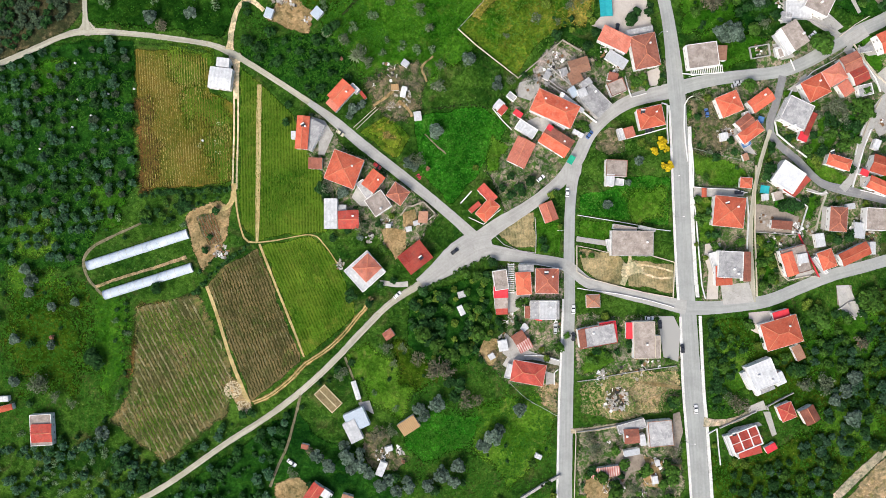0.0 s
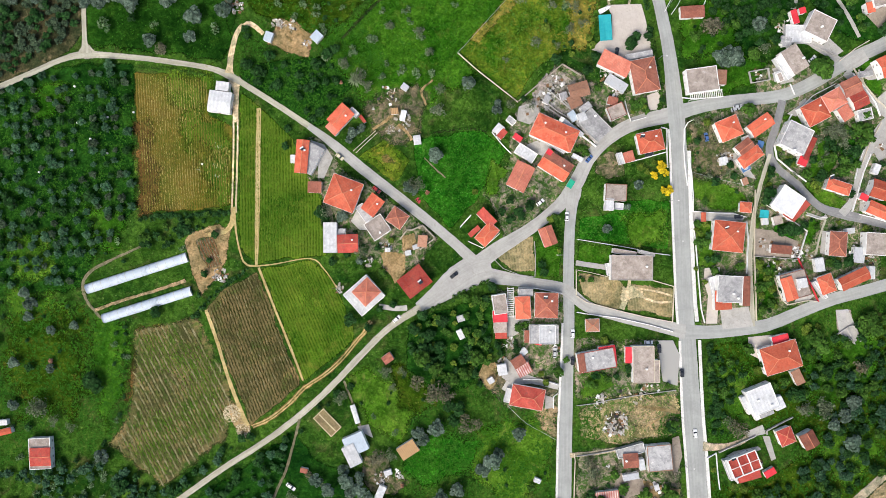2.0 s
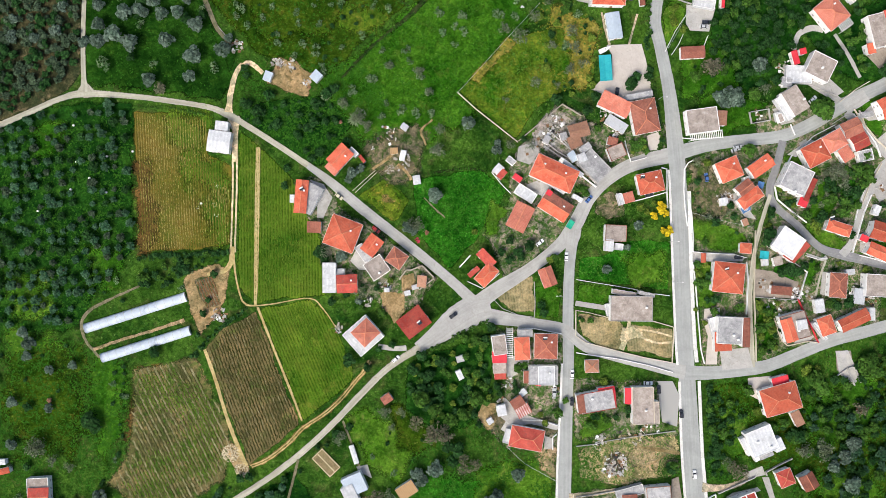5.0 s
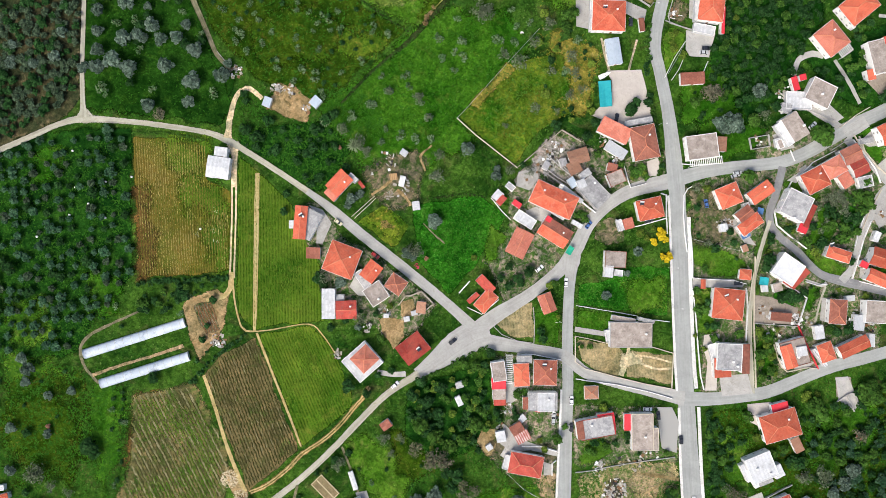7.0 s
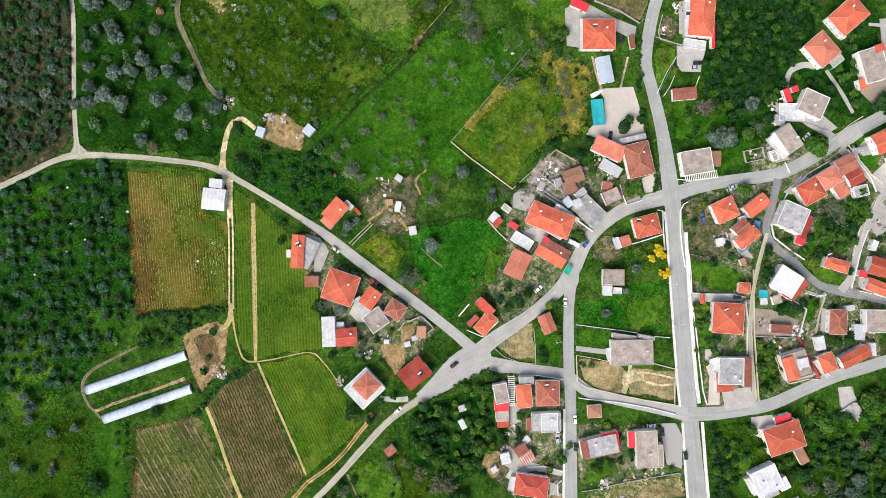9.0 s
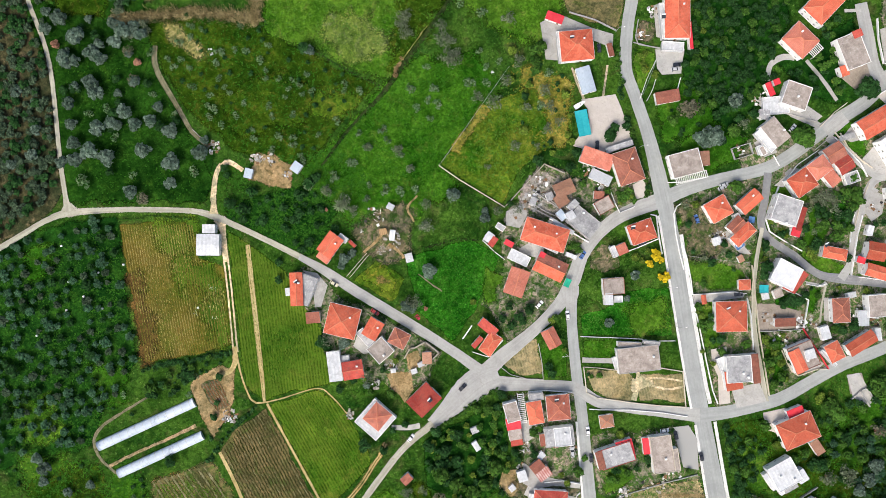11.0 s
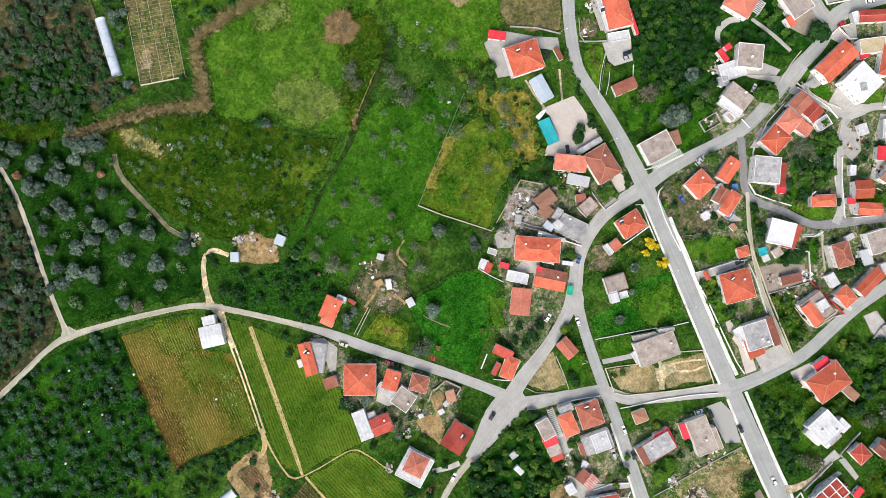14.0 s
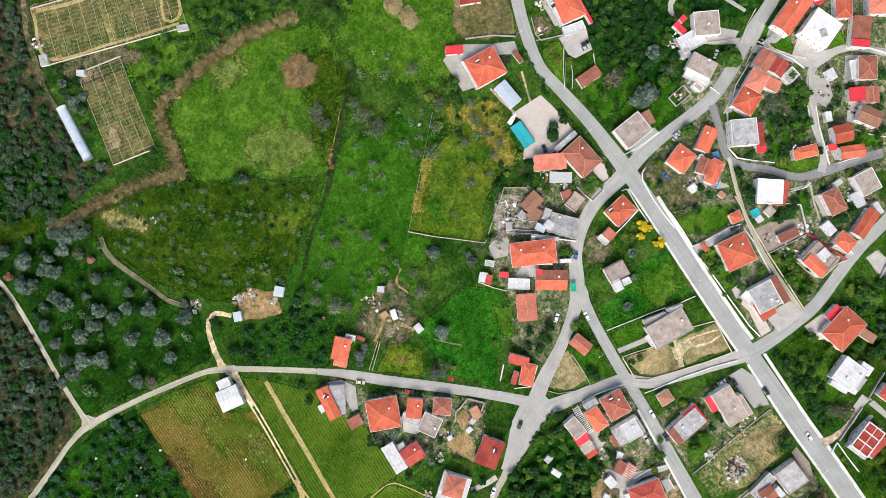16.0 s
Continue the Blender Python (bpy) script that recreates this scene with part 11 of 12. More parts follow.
# ---- trees: eastern slope ----
grove(['dark', 'blue', 'dark', 'blue', 'dark', 'dark', 'green'], [(174.85, -43.03), (191.09, -40.33), (220.86, -32.21), (220.86, -86.34), (193.79, -107.99), (180.26, -121.53), (131.54, -121.53), (136.95, -105.29), (158.61, -102.58), (182.97, -86.34), (177.55, -67.39)], 4.9, jitter=0.45, keep=0.85, seed=29, s=1.0)
grove(['dark', 'green', 'bush'], [(126.13, -34.92), (147.78, -34.92), (145.07, -56.57), (142.37, -75.51), (127.48, -78.22)], 5, jitter=0.45, keep=0.55, seed=30, s=0.9)
tree("lime", 150.12, -46.22)
tree("lime", 143.67, -102.61, 1.1)
tree("lime", 129.71, -94.01, 0.7)
tree("lime", 139.38, -101.53, 0.8)
tree("green", 168.38, -58.57, 1.2)
tree("green", 172.67, -57.5, 0.9)
tree("bare", 180.73, -62.87, 1.6)
tree("bare", 172.67, -63.94, 1.2)
tree("bare", 136.15, -70.38)
tree("brown", 141.53, -74.68, 1.5)
tree("brown", 138.3, -72.53, 1.2)
tree("brown", 198.45, -44.61, 1.4)
tree("lime", 173.75, -25.72)
tree("lime", 179.12, -25.72, 0.8)
tree("lime", 172.67, -27.87, 0.8)
tree("lime", 121.12, 21, 0.6)
tree("lime", 125.41, -4.24, 0.7)
tree("lime", 121.12, 2.2, 0.6)
tree("lime", 152.27, -10.68)
tree("lime", 154.41, 0.06, 0.9)
tree("lime", 151.19, 3.28, 0.8)
tree("green", 201.13, -23.57, 1.8)
tree("green", 204.89, -26.26, 1.5)
tree("green", 136.15, -4.24, 0.9)
tree("green", 140.45, -5.31, 0.9)
tree("green", 123.27, 15.63, 0.7)
tree("green", 129.71, 1.13, 0.8)
tree("green", 141.53, 3.28, 0.8)
tree("green", 155.49, -4.24, 0.9)
tree("green", 152.27, -17.13, 0.9)
tree("green", 203.82, -20.35, 1.2)
tree("green", 125.41, 34.43, 0.8)
tree("dark", 187.71, 4.35, 1.2)
tree("dark", 193.08, 5.43)
tree("dark", 164.08, 21.54)
tree("dark", 167.3, 20.46)
tree("dark", 170.52, 21, 0.9)
tree("dark", 160.86, 21, 0.8)
tree("dark", 195.23, 7.57, 0.9)
tree("dark", 185.56, 7.57, 0.8)
tree("dark", 161.93, -7.46, 0.8)
tree("dark", 154.41, 34.43, 1.2)
tree("dark", 155.49, 38.72, 1.2)
grove(['bush', 'green', 'dark', 'lime'], [(120.17, 24.63), (130.19, 25.98), (131, 5.68), (122.07, 4.33)], 3.6, keep=0.81, seed=41, s=0.84)
grove(['bush', 'green', 'lime'], [(150.49, 5.68), (159.96, 5.68), (161.31, -15.97), (151.84, -21.38)], 4, keep=0.68, seed=42, s=0.96)
grove(['bush', 'green', 'dark', 'bare'], [(119.36, 74.7), (128.83, 76.06), (131.54, 51.7), (145.07, 48.99), (139.66, 35.46), (119.36, 38.16)], 4.6, keep=0.54, seed=43, s=0.84)
grove(['bush', 'green', 'dark', 'bare'], [(159.96, 51.7), (180.26, 67.94), (199.21, 70.64), (201.91, 54.4), (193.79, 35.46), (185.67, 35.46)], 4.6, keep=0.68, seed=44, s=0.96)
grove(['bush', 'dark', 'green'], [(150.49, 54.4), (157.25, 54.4), (166.73, 40.87), (153.19, 35.46)], 4, keep=0.68, seed=45, s=1.08)
grove(['bush', 'green', 'lime', 'dark'], [(174.85, 30.04), (210.03, 24.63), (210.03, 5.68), (177.55, 2.98)], 4.6, keep=0.54, seed=46, s=0.84)
tree("brown", 129.71, 117.21, 1.6)
tree("olive", 136.15, 103.79, 1.3)
tree("olive", 130.78, 103.25, 1.1)
tree("olive", 139.91, 104.32)
tree("olive", 141.53, 101.64, 0.8)
tree("green", 147.97, 104.32, 1.2)
tree("green", 179.65, 97.34, 1.6)
tree("green", 176.97, 99.49, 1.2)
tree("green", 182.34, 95.19, 1.2)
tree("green", 200.6, 67.81, 1.5)
tree("green", 197.38, 68.88, 1.2)
tree("green", 202.75, 64.58, 1.2)
tree("dark", 140.99, 112.92)
tree("green", 120.04, 112.92)
tree("dark", 151.19, 109.69)
tree("green", 201.67, 75.33)
tree("lime", 145.28, 78.01)
tree("lime", 125.95, 72.1, 0.9)
tree("lime", 160.32, 60.29, 0.8)
tree("lime", 165.15, 54.92, 0.8)
tree("lime", 178.04, 43.1, 1.2)
tree("lime", 155.49, 42.03, 0.8)
tree("lime", 167.3, 52.23, 0.7)
tree("lime", 157.64, 111.31)
tree("bare", 185.56, 68.88, 1.5)
tree("bare", 189.86, 65.66, 1.2)
tree("dark", 193.08, 59.21, 1.1)
tree("dark", 186.63, 59.21, 0.9)
tree("dark", 156.56, 49.55)
tree("dark", 144.75, 115.06)
tree("dark", 149.04, 116.14)
tree("dark", 142.6, 100.03, 0.9)
grove(['dark', 'bush', 'dark', 'dark', 'green', 'dark'], [(133.05, 185.4), (153.76, 200.96), (180.55, 194.75), (181.94, 151.53), (170.83, 141.08), (170.25, 122.21), (153.83, 114.61), (140.43, 117.72), (126.71, 110.04), (129.04, 142.35)], 3.5, jitter=0.45, keep=0.97, seed=47, s=0.85, label='dense dark green wood behind the houses')
grove(['green', 'bush'], [(114.99, 123.89), (140.39, 116.37), (145.33, 101.38), (131.81, 100.44), (113.03, 103.71)], 5, keep=0.41, seed=48, s=0.96)
tree("brown", 126.8, 118, 1.6)
tree("dark", 144.01, 120.69, 1.3)
tree("green", 147.8, 104.52, 1.2)
tree("green", 181.78, 94.92, 1.2)
tree("green", 199.57, 116.86)
tree("green", 192.61, 134.21, 0.9)
tree("lime", 109.78, 139.4, 0.9)
tree("lime", 109.31, 141.56, 0.8)
tree("lime", 139.65, 153.48, 0.8)
tree("lime", 198.67, 122.24, 0.8)
tree("olive", 138.08, 101.6, 1.4)
tree("olive", 133.23, 100.68, 1.1)
tree("olive", 150.37, 118.36, 1.2)
tree("lime", 110.07, 138.48)
tree("lime", 110.06, 144.72, 0.9)
tree("lime", 114.39, 135.27, 0.8)
tree("dark", 89.62, 109.53, 1.3)
tree("dark", 97.79, 112.76, 0.9)
tree("dark", 92.01, 112.48, 1.1)
tree("dark", 51.77, 132.82)
tree("bare", 61.5, 134.48, 1.2)
tree("bare", 52.33, 127.5)
tree("bare", 60.6, 116.3, 1.2)
tree("bare", 62.8, 126.22, 1.1)
tree("bare", 66.57, 118.97, 0.9)
grove(['lime', 'lime', 'bush', 'young'], [(44.78, 166.5), (60.63, 155.22), (63.08, 147.05), (77.74, 141.21), (72.63, 106.29), (50.98, 104.25), (45.06, 131.41)], 6, keep=0.35, seed=49, s=1.0)
tree("bare", 48.06, 169.98, 1.5)
tree("bare", 50.84, 149.6, 1.1)
tree("bare", 43.23, 141.06, 1.3)
tree("bare", 36.53, 131.96, 1.7)
tree("bare", 29.55, 134.89, 1.2)
tree("bare", -2.62, 172.88, 1.2)
tree("bare", -0.05, 168.84, 1.3)
tree("bare", 15.93, 164.26, 1.5)
tree("bare", 17.6, 154.53, 1.6)
tree("bare", 22, 155.64, 1.3)
tree("bare", 15.93, 170.51, 1.2)
tree("young", 26.79, 142.79, 1.3)
tree("young", 36.22, 175.21, 1.3)
tree("young", 26.11, 181.26, 1.3)
tree("young", 41.84, 151.25)
tree("young", 32.65, 156.75)
tree("young", 41.26, 181.55, 0.9)
tree("young", 6.86, 152.23, 0.9)
tree("young", 9.44, 141.94, 1.1)
tree("young", 34.87, 141.69)
tree("young", 35.41, 148.86)
tree("young", 23.99, 188.14, 1.1)
tree("young", -1.81, 142.96, 1.2)
tree("young", 5.91, 137.09)
tree("young", 10.23, 133.88, 1.3)
tree("young", 5.46, 128)
tree("young", -17.59, 124.95, 1.2)
tree("young", -16.02, 120.27, 1.1)
tree("young", -10.97, 114.12, 1.4)
tree("young", -25.29, 118.33, 1.1)
tree("young", -6.09, 105.59, 1.2)
tree("young", -33.46, 111.99, 1.2)
tree("young", -42.63, 105, 1.1)
tree("young", -54.94, 104.26, 1.3)
tree("young", -28.85, 93.63, 0.9)
tree("young", -28.88, 124.85)
tree("young", 0.13, 133.69)
tree("young", 12.38, 89.54, 1.5)
tree("bare", -39.78, 92.06, 1.4)
tree("bare", -46.85, 100.04)
tree("bare", -1.48, 87.23, 1.2)
tree("bare", -2.48, 77.22, 1.3)
tree("bare", -35.46, 88.85)
grove(['dark', 'bush'], [(-100.48, 92.66), (-56.93, 104.83), (-49.17, 93.8), (-46.89, 80.24), (-57.92, 72.48), (-79.24, 81.22), (-95.17, 89.8)], 5.5, keep=0.5, seed=50)
grove(['bush', 'green', 'dark'], [(202.46, 54.58), (226.05, 62.47), (241.33, 56.47), (217.77, 17.11), (200.63, 30.51)], 4.5, keep=0.54, seed=51, s=0.84)
grove(['bush', 'green', 'dark'], [(179.31, 68.44), (208.46, 69.86), (194.6, 46.71), (181.64, 51.32)], 4.5, keep=0.81, seed=52, s=1.08)

# ---- low plants ----
scatter("weeds", [(-56.77, 110.22), (-9.71, 149.26), (30.97, 156.12), (43.96, 139.54), (9.2, 105.52), (15.61, 94.53), (-20.09, 74.03), (-46.48, 93.72)], 2200, 0.5, 0.3, "weed", "tufts of coarse grass over the meadow", "weeds", seed=1)
scatter("weeds", [(-116.81, 176.8), (-109.62, 146.9), (-88.71, 124.68), (-56.69, 112.91), (-17.84, 148.16), (-54.97, 169.53), (-97.45, 192.4)], 2500, 0.5, 0.3, "weed", "tufts of dry and green grass in the grove", "weeds", seed=2)
scatter("weeds", [(-212.2, -10.56), (-149.95, -15.97), (-148.59, -67.39), (-163.48, -86.34), (-212.2, -94.46)], 6000, 0.6, 0.4, "weed", "tufts of coarse grass over rough pasture", "weeds", seed=3)
scatter("weeds", [(-14, -70), (-2, -52), (20.57, -53.86), (54.4, -67.39), (54.4, -119.36), (-17.32, -119.36), (-22.74, -86.34)], 6000, 0.6, 0.4, "weed", "tufts of coarse grass over the gardens", "weeds", seed=4)
scatter("weeds", [(44.53, 158.41), (76.47, 143.95), (72.63, 106.29), (34.15, 83.17), (13.24, 105.39)], 1800, 0.5, 0.3, "light_weed", "yellowish green tufts of grass", "weeds", seed=5)
scatter("weeds", [(126.13, -32.21), (212.2, -10.56), (212.2, -94.46), (185.67, -119.36), (128.83, -119.36)], 7000, 0.6, 0.45, "weed", "tufts of coarse grass on the slope", "weeds", seed=6)
scatter("weeds", [(-61.46, 212.6), (-7.33, 224.21), (20.91, 213.6), (21.86, 194.16), (6.38, 165.69), (-11.88, 148.32), (-68.83, 179.27)], 1500, 0.5, 0.3, "light_weed", "pale flowering tufts over the meadow", "weeds", seed=7)
scatter("weeds", [(-165.33, 178.28), (-122.2, 176.97), (-102.11, 127.79), (-105.62, 100.91), (-164.81, 106.76)], 1200, 0.4, 0.25, "weed", "tufts of grass under the olive trees", "weeds", seed=8)
scatter("weeds", [(119.36, 76.06), (207.33, 103.12), (207.33, -5.14), (147.78, -24.09), (123.42, -24.09)], 6000, 0.34, 0.3, "light_weed", "weeds between the houses", "weeds", seed=9)
scatter("weeds", [(23.28, 70.64), (58.46, 100.41), (107.18, 89.59), (107.18, -26.8), (63.88, -26.8), (20.57, 11.1)], 5000, 0.34, 0.3, "light_weed", "weeds between the houses", "weeds", seed=10)
scatter("weeds", [(-98.52, 119.36), (-38.98, 119.36), (-18, 92), (-45, 74), (-60.63, 70.64), (-98.52, 95)], 4000, 0.6, 0.4, "weed", "tufts of coarse grass under the trees", "weeds", seed=11)
scatter("weeds", [(-212.2, 86.88), (-148.59, 95), (-147.24, 30.04), (-174.3, -7.85), (-212.2, -10.56)], 6000, 0.6, 0.4, "weed", "tufts of grass under the orchard", "weeds", seed=12)
tree("green", 96.35, -105.29, 1.3)
tree("green", 109.08, -105.29, 1.4)
tree("green", 109.08, -109.35, 1.2)
tree("green", 82.01, -114.22, 1.5)
tree("green", 86.34, -102.58, 1.1)
tree("green", 145.61, 77.95, 1.3)
tree("green", 109.89, -72.27, 1.2)
tree("green", 107.18, -74.43)
tree("green", 75.51, -108.53, 1.2)
tree("green", 69.83, -52.78, 0.9)
tree("green", 78.76, -50.61, 0.8)
tree("dark", 108.81, -73.35, 1.2)
tree("dark", 70.91, -105.83, 1.1)
tree("dark", 82.82, -116.11, 1.2)
tree("dark", 72, -43.03, 0.9)
tree("dark", 136.95, 51.7, 0.9)
tree("dark", 172.14, 23.28)
tree("dark", 165.37, 21.92, 1.1)
tree("dark", 193.79, 5.68, 1.1)
tree("dark", 187.84, 4.33)
tree("bare", 71.45, -94.46, 1.2)
tree("bare", 69.29, -90.4)
tree("bare", 90.94, -113.41, 1.1)
tree("bare", 187.84, 67.94, 1.6)
tree("bare", 191.09, 61.17, 1.2)
tree("bare", 93.65, 89.59)
tree("lime", 93.11, 78.76, 0.8)
tree("lime", 90.94, 77.14, 0.7)
tree("lime", 96.35, 79.3, 0.8)
tree("lime", 160.77, 59.82, 0.9)
tree("lime", 177.55, 42.22)
tree("lime", 178.91, 39.52, 0.8)
grove(['lime', 'bush', 'green'], [(88.78, 83.09), (97.71, 80.93), (99.06, 76.06), (90.4, 73.89)], 3, keep=0.8, seed=71, s=0.7, label='low shrubs in a walled garden')
grove(['bush', 'green', 'dark'], [(16.51, -32.21), (32.75, -28.15), (44.93, -36.27), (39.52, -43.03), (31.4, -53.86), (17.86, -53.86)], 4, keep=0.7, seed=72, s=0.9, label='dark shrubs between the houses')
grove(['lime', 'bush', 'bush'], [(64, 159.5), (82.98, 154.42), (83.46, 128.97), (70.53, 102.12), (53.41, 99.79), (42.75, 118.75)], 6, keep=0.4, seed=73, s=0.9, label='yellowish shrubs in wild grass')
grove(['bush', 'dark'], [(-60.63, 30.04), (-52.51, 11.1), (-33.56, 8.39), (-25.44, 16.51), (-38.98, 25.98)], 5, keep=0.45, seed=74, s=0.8, label='shrubs behind the lane houses')
grove(['dark', 'bush', 'green'], [(-122.88, 28.69), (-99.87, 30.04), (-99.87, 24.09), (-117.47, 21.38), (-125.59, 12.45), (-143.18, 11.1), (-144.53, 18.68)], 3.6, keep=0.75, seed=75, s=0.8, label='scrubby bushes below the golden field')
scatter("weeds", [(66.04, -33.56), (109.89, -32.21), (112.59, -56.57), (66.58, -57.92)], 1500, 0.5, 0.35, "light_weed", "weeds in the yards", "weeds", seed=30)
scatter("weeds", [(104.47, -67.39), (113.95, -67.39), (113.95, -76.87), (103.12, -78.22)], 500, 0.6, 0.4, "weed", "green weeds at the waste ground edge", "weeds", seed=31)
scatter("weeds", [(66.58, -60.63), (76.06, -59.27), (74.7, -79.57), (66.04, -79.57)], 500, 0.6, 0.4, "weed", "green weeds at the waste ground edge", "weeds", seed=32)
grove(['bush', 'dark', 'young'], [(-126.13, 16.51), (-117.47, 22.46), (-99.87, 24.09), (-98.52, 12.45), (-105.29, 4.33), (-106.1, -6.5), (-117.47, -13.26), (-121.53, -2.44)], 4.5, keep=0.3, seed=81, s=0.8, label='scattered bushes round the bare earth')
grove(['green', 'bush', 'dark'], [(84.18, 86.88), (88.24, 84.72), (84.99, 81.47), (81.47, 83.63)], 3, keep=0.7, seed=83, s=0.7, label='shrubs beside the derelict house')
tree("green", 180.26, 97.71, 2.1)
tree("green", 178.09, 98.79, 1.5)
tree("green", 201.91, -25.44, 1.8)
tree("green", 199.75, -21.92, 1.3)
tree("green", 177.01, -30.31, 1.5)
tree("green", 180.26, -34.92, 1.4)
tree("dark", 150.49, 116.11, 1.2)
tree("green", 148.59, 104.47, 1.1)
tree("dark", 158.07, 111.24)
tree("bare", 181.07, -64.15, 1.7)
tree("bare", 170.79, -64.69, 1.1)
tree("bare", 153.19, 107.18)
tree("olive", 136.41, 101.77, 1.4)
tree("olive", 138.31, 104.47, 1.1)
tree("olive", -16.51, 40.87)
tree("olive", -14.07, 39.25, 0.9)
tree("olive", -3.25, 56.57, 1.3)
tree("olive", 195.15, -60.63, 1.3)
tree("olive", 191.09, -67.39, 1.2)
tree("olive", 193.79, -79.57, 1.5)
tree("olive", 185.67, -71.45, 1.1)
tree("dark", -57.92, 29.23, 1.2)
tree("dark", -55.76, 25.98, 1.1)
tree("dark", 153.19, -43.03, 0.9)
tree("dark", 169.43, -57.92, 1.3)
tree("dark", 167.27, -56.57, 1.2)
tree("dark", 165.37, -57.92)
tree("pink", -7.31, 38.43, 0.5)
tree("pink", 198.66, -45.74)
stones("flower_bed", -11.64, 34.64, 1.3, 30, 0.3, "magenta_flower", "bed of bright magenta flowers by the lane", "flowers", seed=7)
grove(['scrub', 'bush', 'olive'], [(-95.24, 258.61), (-87.41, 253.29), (-89.25, 237.1), (-94.55, 222.98), (-102.42, 222.97), (-101.74, 239.86)], 3.6, keep=0.6, seed=91, s=0.85, label='dark scrub beside the greenhouse frame')
grove(['scrub', 'bush', 'green'], [(-67.97, 246.37), (-42.05, 245.01), (-34.65, 246.86), (-48.98, 233.43), (-67.48, 222.49), (-72.35, 228.55)], 4.5, keep=0.5, seed=92, s=0.9, label='scrub between greenhouse and reeds')
grove(['bush', 'scrub'], [(-104.54, 266.7), (-90.2, 264.4), (-64.5, 252.16), (-87.13, 253.76), (-100.84, 259.76)], 4, keep=0.3, seed=93, s=0.7, label='low scrub between the greenhouses')
tree("yellow", 110.34, 138.67, 0.6)
tree("lime", 114.88, 136.27, 0.7)
tree("lime", 111.17, 146.35, 0.8)
tree("lime", 108.44, 145.47, 0.6)
tree("brown", 126.33, 116.52, 1.7)
tree("dark", 213.44, 116.89, 1.9)
tree("dark", 214.84, 114.18, 1.5)
tree("dark", 210.38, 116.17, 1.4)
tree("dark", 213.22, 119.79, 1.4)
grove(['dark', 'green', 'bush'], [(184.12, 133.27), (203.21, 139.94), (202.22, 126.11), (203.99, 115.65), (195.87, 116.81), (188.91, 126.09)], 4, keep=0.7, seed=101, s=0.8, label='dark shrubs between the hillside houses')
grove(['dark', 'bush'], [(172.02, 135.63), (183.57, 131.77), (192.32, 121.93), (198.32, 112.19), (188.14, 116), (177.2, 128.29)], 4, keep=0.6, seed=102, s=0.8, label='dark shrubs below the garden path')
grove(['green', 'dark'], [(195.93, 148.79), (205.05, 152.17), (200.62, 139.36), (201.44, 125.31), (196.13, 132.11)], 4, keep=0.8, seed=103, s=0.9, label='green bushes beside the flat-roofed house')
tree("olive", -132.91, 185.99, 1.5)
tree("olive", -137.74, 181.29, 1.2)
tree("olive", -128.7, 186.69, 1.2)
tree("olive", -125.13, 183.4, 1.1)
tree("olive", -162.7, 196.15, 1.4)
tree("olive", -154.76, 185.89, 1.5)
tree("olive", -147.91, 177.44, 1.2)
tree("olive", -162.26, 176.43, 1.2)
tree("olive", -138.14, 190.91)
tree("pink", -128.35, 171.62, 0.7)
tree("pink", -166.6, 184.2, 1.25)
scatter("weeds", [(66.04, -67.39), (74.7, -59.82), (112.59, -58.73), (113.95, -76.06), (85.53, -81.47), (66.04, -79.57)], 900, 0.6, 0.35, "light_weed", "green weeds over dry waste ground", "weeds", seed=33)
scatter("weeds", [(90.94, -59.27), (112.59, -58.73), (113.68, -75.51), (93.65, -79.57)], 700, 0.7, 0.25, "reed", "dry straw tufts over waste ground", "weeds", seed=34)
scatter("weeds", [(47.39, 163.72), (73.69, 141.33), (70.02, 109.06), (50.98, 104.25), (43.71, 131.45)], 420, 0.5, 0.3, "yellow_weed", "yellow flowering weeds beside the yard", "weeds", seed=35)
scatter("weeds", [(-13.26, 63.06), (17.86, 67.39), (30.86, 58.19), (25.44, 48.99), (4.33, 21.38), (-11.37, 38.16)], 1500, 0.36, 0.25, "weed", "tufts of lush grass in the meadow", "weeds", seed=41)

scrap(83.6, -72.6, 4.2, 26, seed=151, label="broken white sheets and dark scrap heaped on waste ground", big=1.9)
patch("scrap_ground", [(78, -70), (81, -68), (86, -69), (88, -73), (85, -77), (79, -76)], "dark_earth", "dark trampled earth round the scrap heap", "ground", soft=4)
patch("waste_band", [(102, -58.5), (112.5, -63), (113, -73.5), (94.6, -73), (88, -68), (93, -62)], "straw", "dry tan earth across the waste ground", "ground", soft=4)

tree("brown", -134.4, 107, 1.0)
tree("dark", -9.5, -20, 1.3)
tree("dark", -13.6, -26.9, 1.2)
tree("dark", -6.7, -29.7, 1.4)
tree("dark", -9.5, -36.6, 1.3)
tree("dark", -6.7, -43.5, 1.2)
tree("dark", -1.2, -35.2, 1.3)
tree("dark", 0.2, -22.8, 1.2)
tree("green", 58.3, 148.7, 1.1)
tree("green", 58.9, 153.7, 1.1)
tree("green", 58.2, 144.3, 1.1)
tree("green", 62.5, 155.2, 1)
tree("bare", -0.5, 175.8, 1.5)
tree("bare", 19.4, 162.9, 1.2)
tree("bare", 19.4, 154, 1.3)

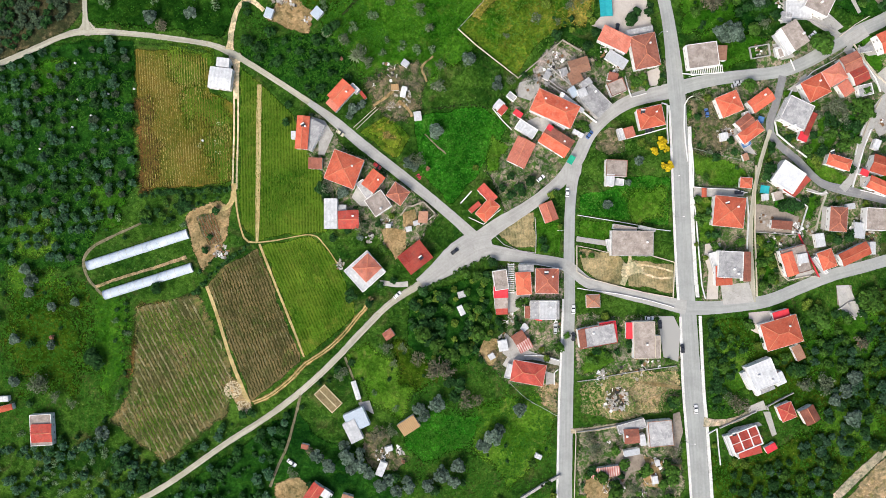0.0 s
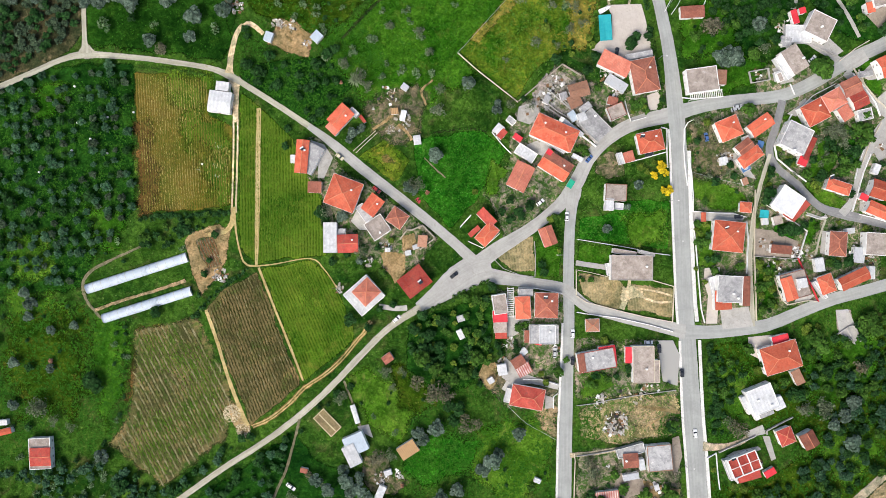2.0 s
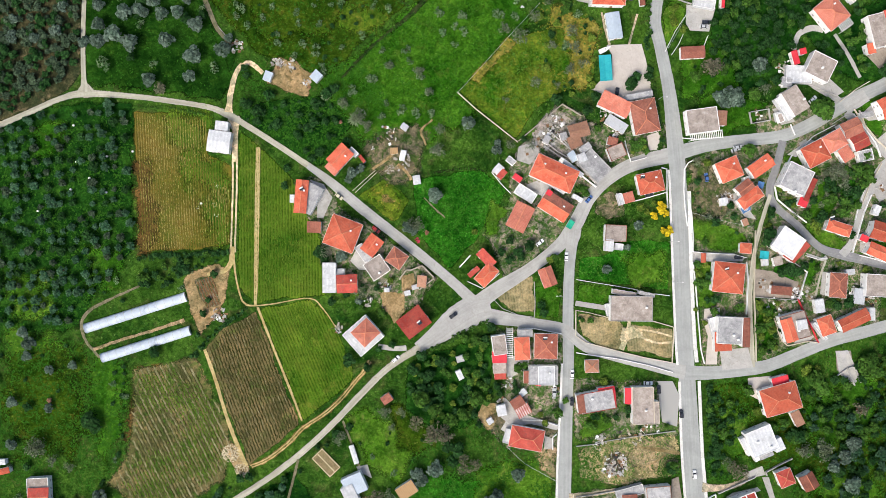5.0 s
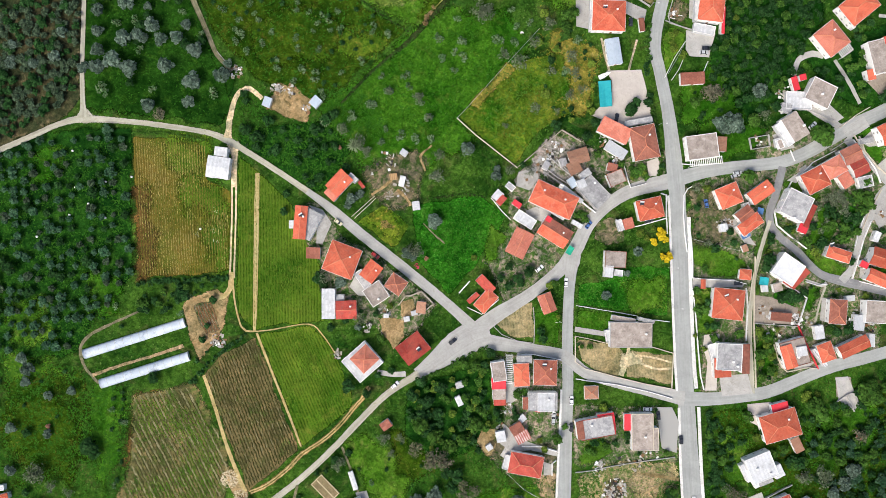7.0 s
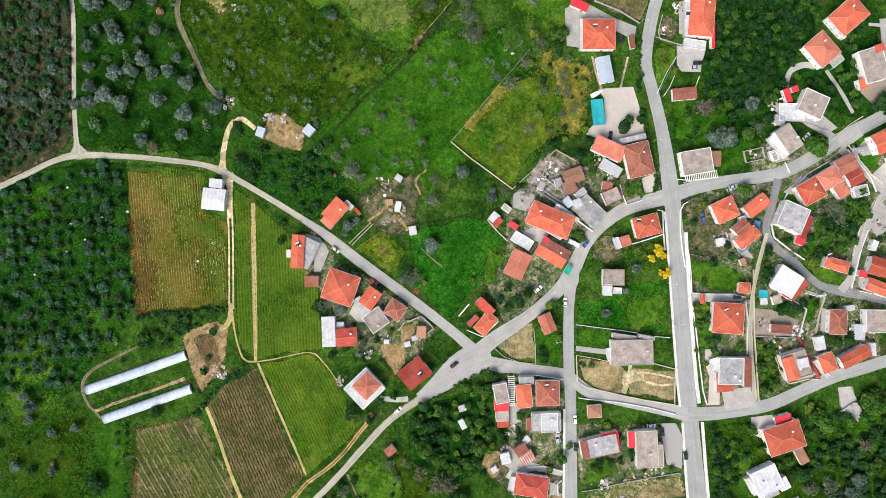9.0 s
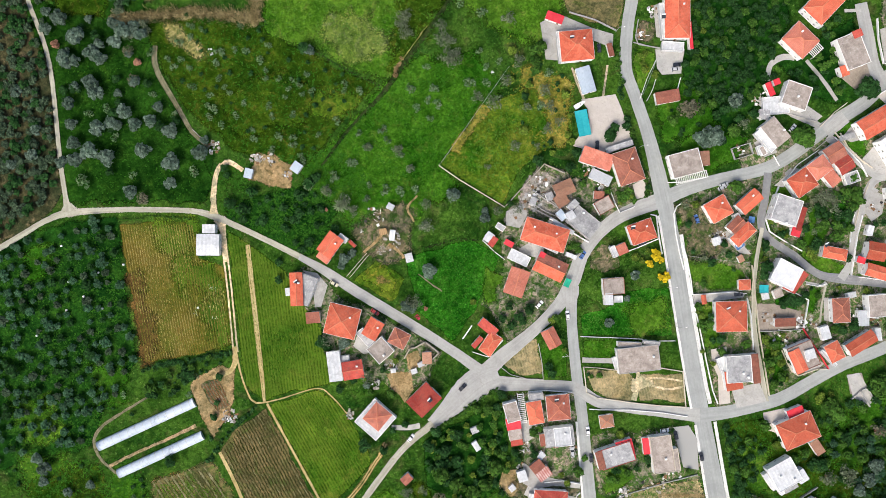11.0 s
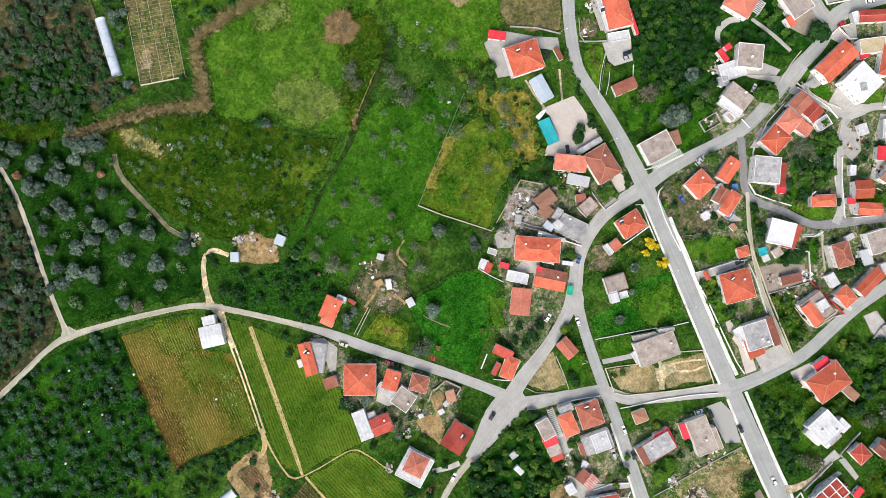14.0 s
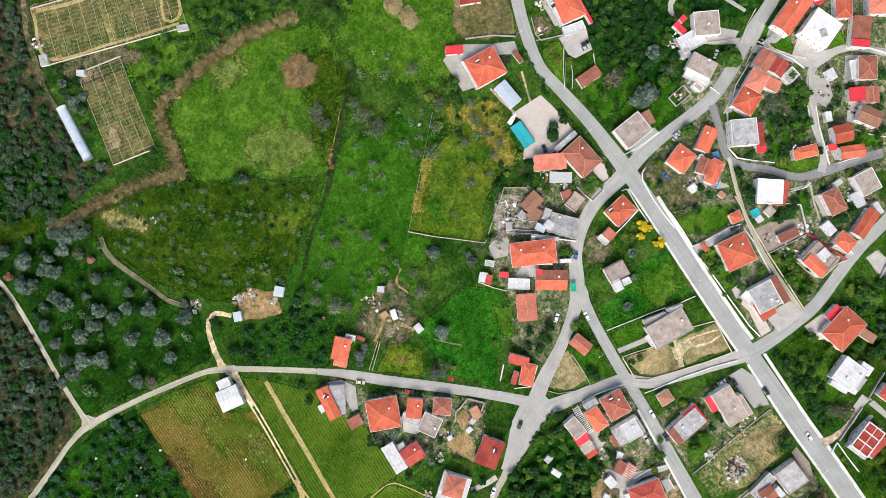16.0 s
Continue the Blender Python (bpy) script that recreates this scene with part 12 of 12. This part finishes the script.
scrap(-64.6, 109.5, 2.2, 12, seed=161, label="reddish boards and crates beside the shed")
scrap(-72.5, 118.5, 3, 14, seed=162, label="pale broken slabs at the edge of the yard")

grove(["bush", "dark", "green", "bush"], [(150, -42), (176, -32), (214, -18), (220, -58), (200, -60), (172, -56), (152, -60)], 3.6, jitter=0.45, keep=0.62, seed=171, s=0.95, label="dark undergrowth on the slope below the road")
grove(["bush", "bush", "dark"], [(124.8, -36), (146, -42), (144, -60), (126, -60)], 3.4, jitter=0.45, keep=0.6, seed=172, s=0.8, label="dark undergrowth beside the main road")
patch("garden_ground", [(117.5, 73), (127, 74.4), (129.8, 64.7), (139, 59), (137.9, 46.8), (122, 47)], "earth", "bare brown garden earth between two houses", "ground", soft=6)
patch("garden_ground", [(24, -44), (37.7, -52), (51.4, -49.6), (55, -56), (26, -56)], "earth", "trodden beige earth in the house yard", "ground", soft=4)

grove(["dark", "bush", "blue"], [(-153, -93), (-134, -104), (-121, -98), (-103, -81), (-100, -84), (-121, -102), (-137, -113), (-149, -120), (-158, -100)], 3.2, jitter=0.45, keep=0.75, seed=181, s=0.85, label="dark bushes between vineyard and lane")
tree("bare", -192.3, -64.8, 1.7)
tree("dark", -166.6, -51, 1.9)
tree("dark", -164.6, -53.4, 1.4)
tree("olive", -161.9, -87.5, 1.2)
tree("olive", -153.5, -101.3, 1.2)
tree("pink", -186.5, -42.1, 0.7)
for x, y, s in ((-9.4, -40.1, 1.7), (-3.5, -46, 1.5), (16.3, -40.1, 1.4), (4.4, -50.5, 1.4), (11, -47.5, 1.3)):
    tree("green", x, y, s)
patch("dry_corner", [(46.3, -64.8), (53.8, -64.8), (55, -78.6), (47.9, -74.7)], "straw", "dry tan grass behind the street wall", "ground", soft=4)

for x, y, s in ((165.6, 20.2, 1.1), (161.8, 19.7, 0.9), (169.6, 20, 0.9)):
    tree("dark", x, y, s)

tree("dark", -49.5, 168, 1.4)
tree("olive", -46.8, 166.6, 1.1)

# shapes of trees that stand nowhere are dropped
for grown in TREES.values():
    for base in grown:
        if base.name not in USED:
            for o in (*base.children_recursive, base):
                bpy.data.objects.remove(o)
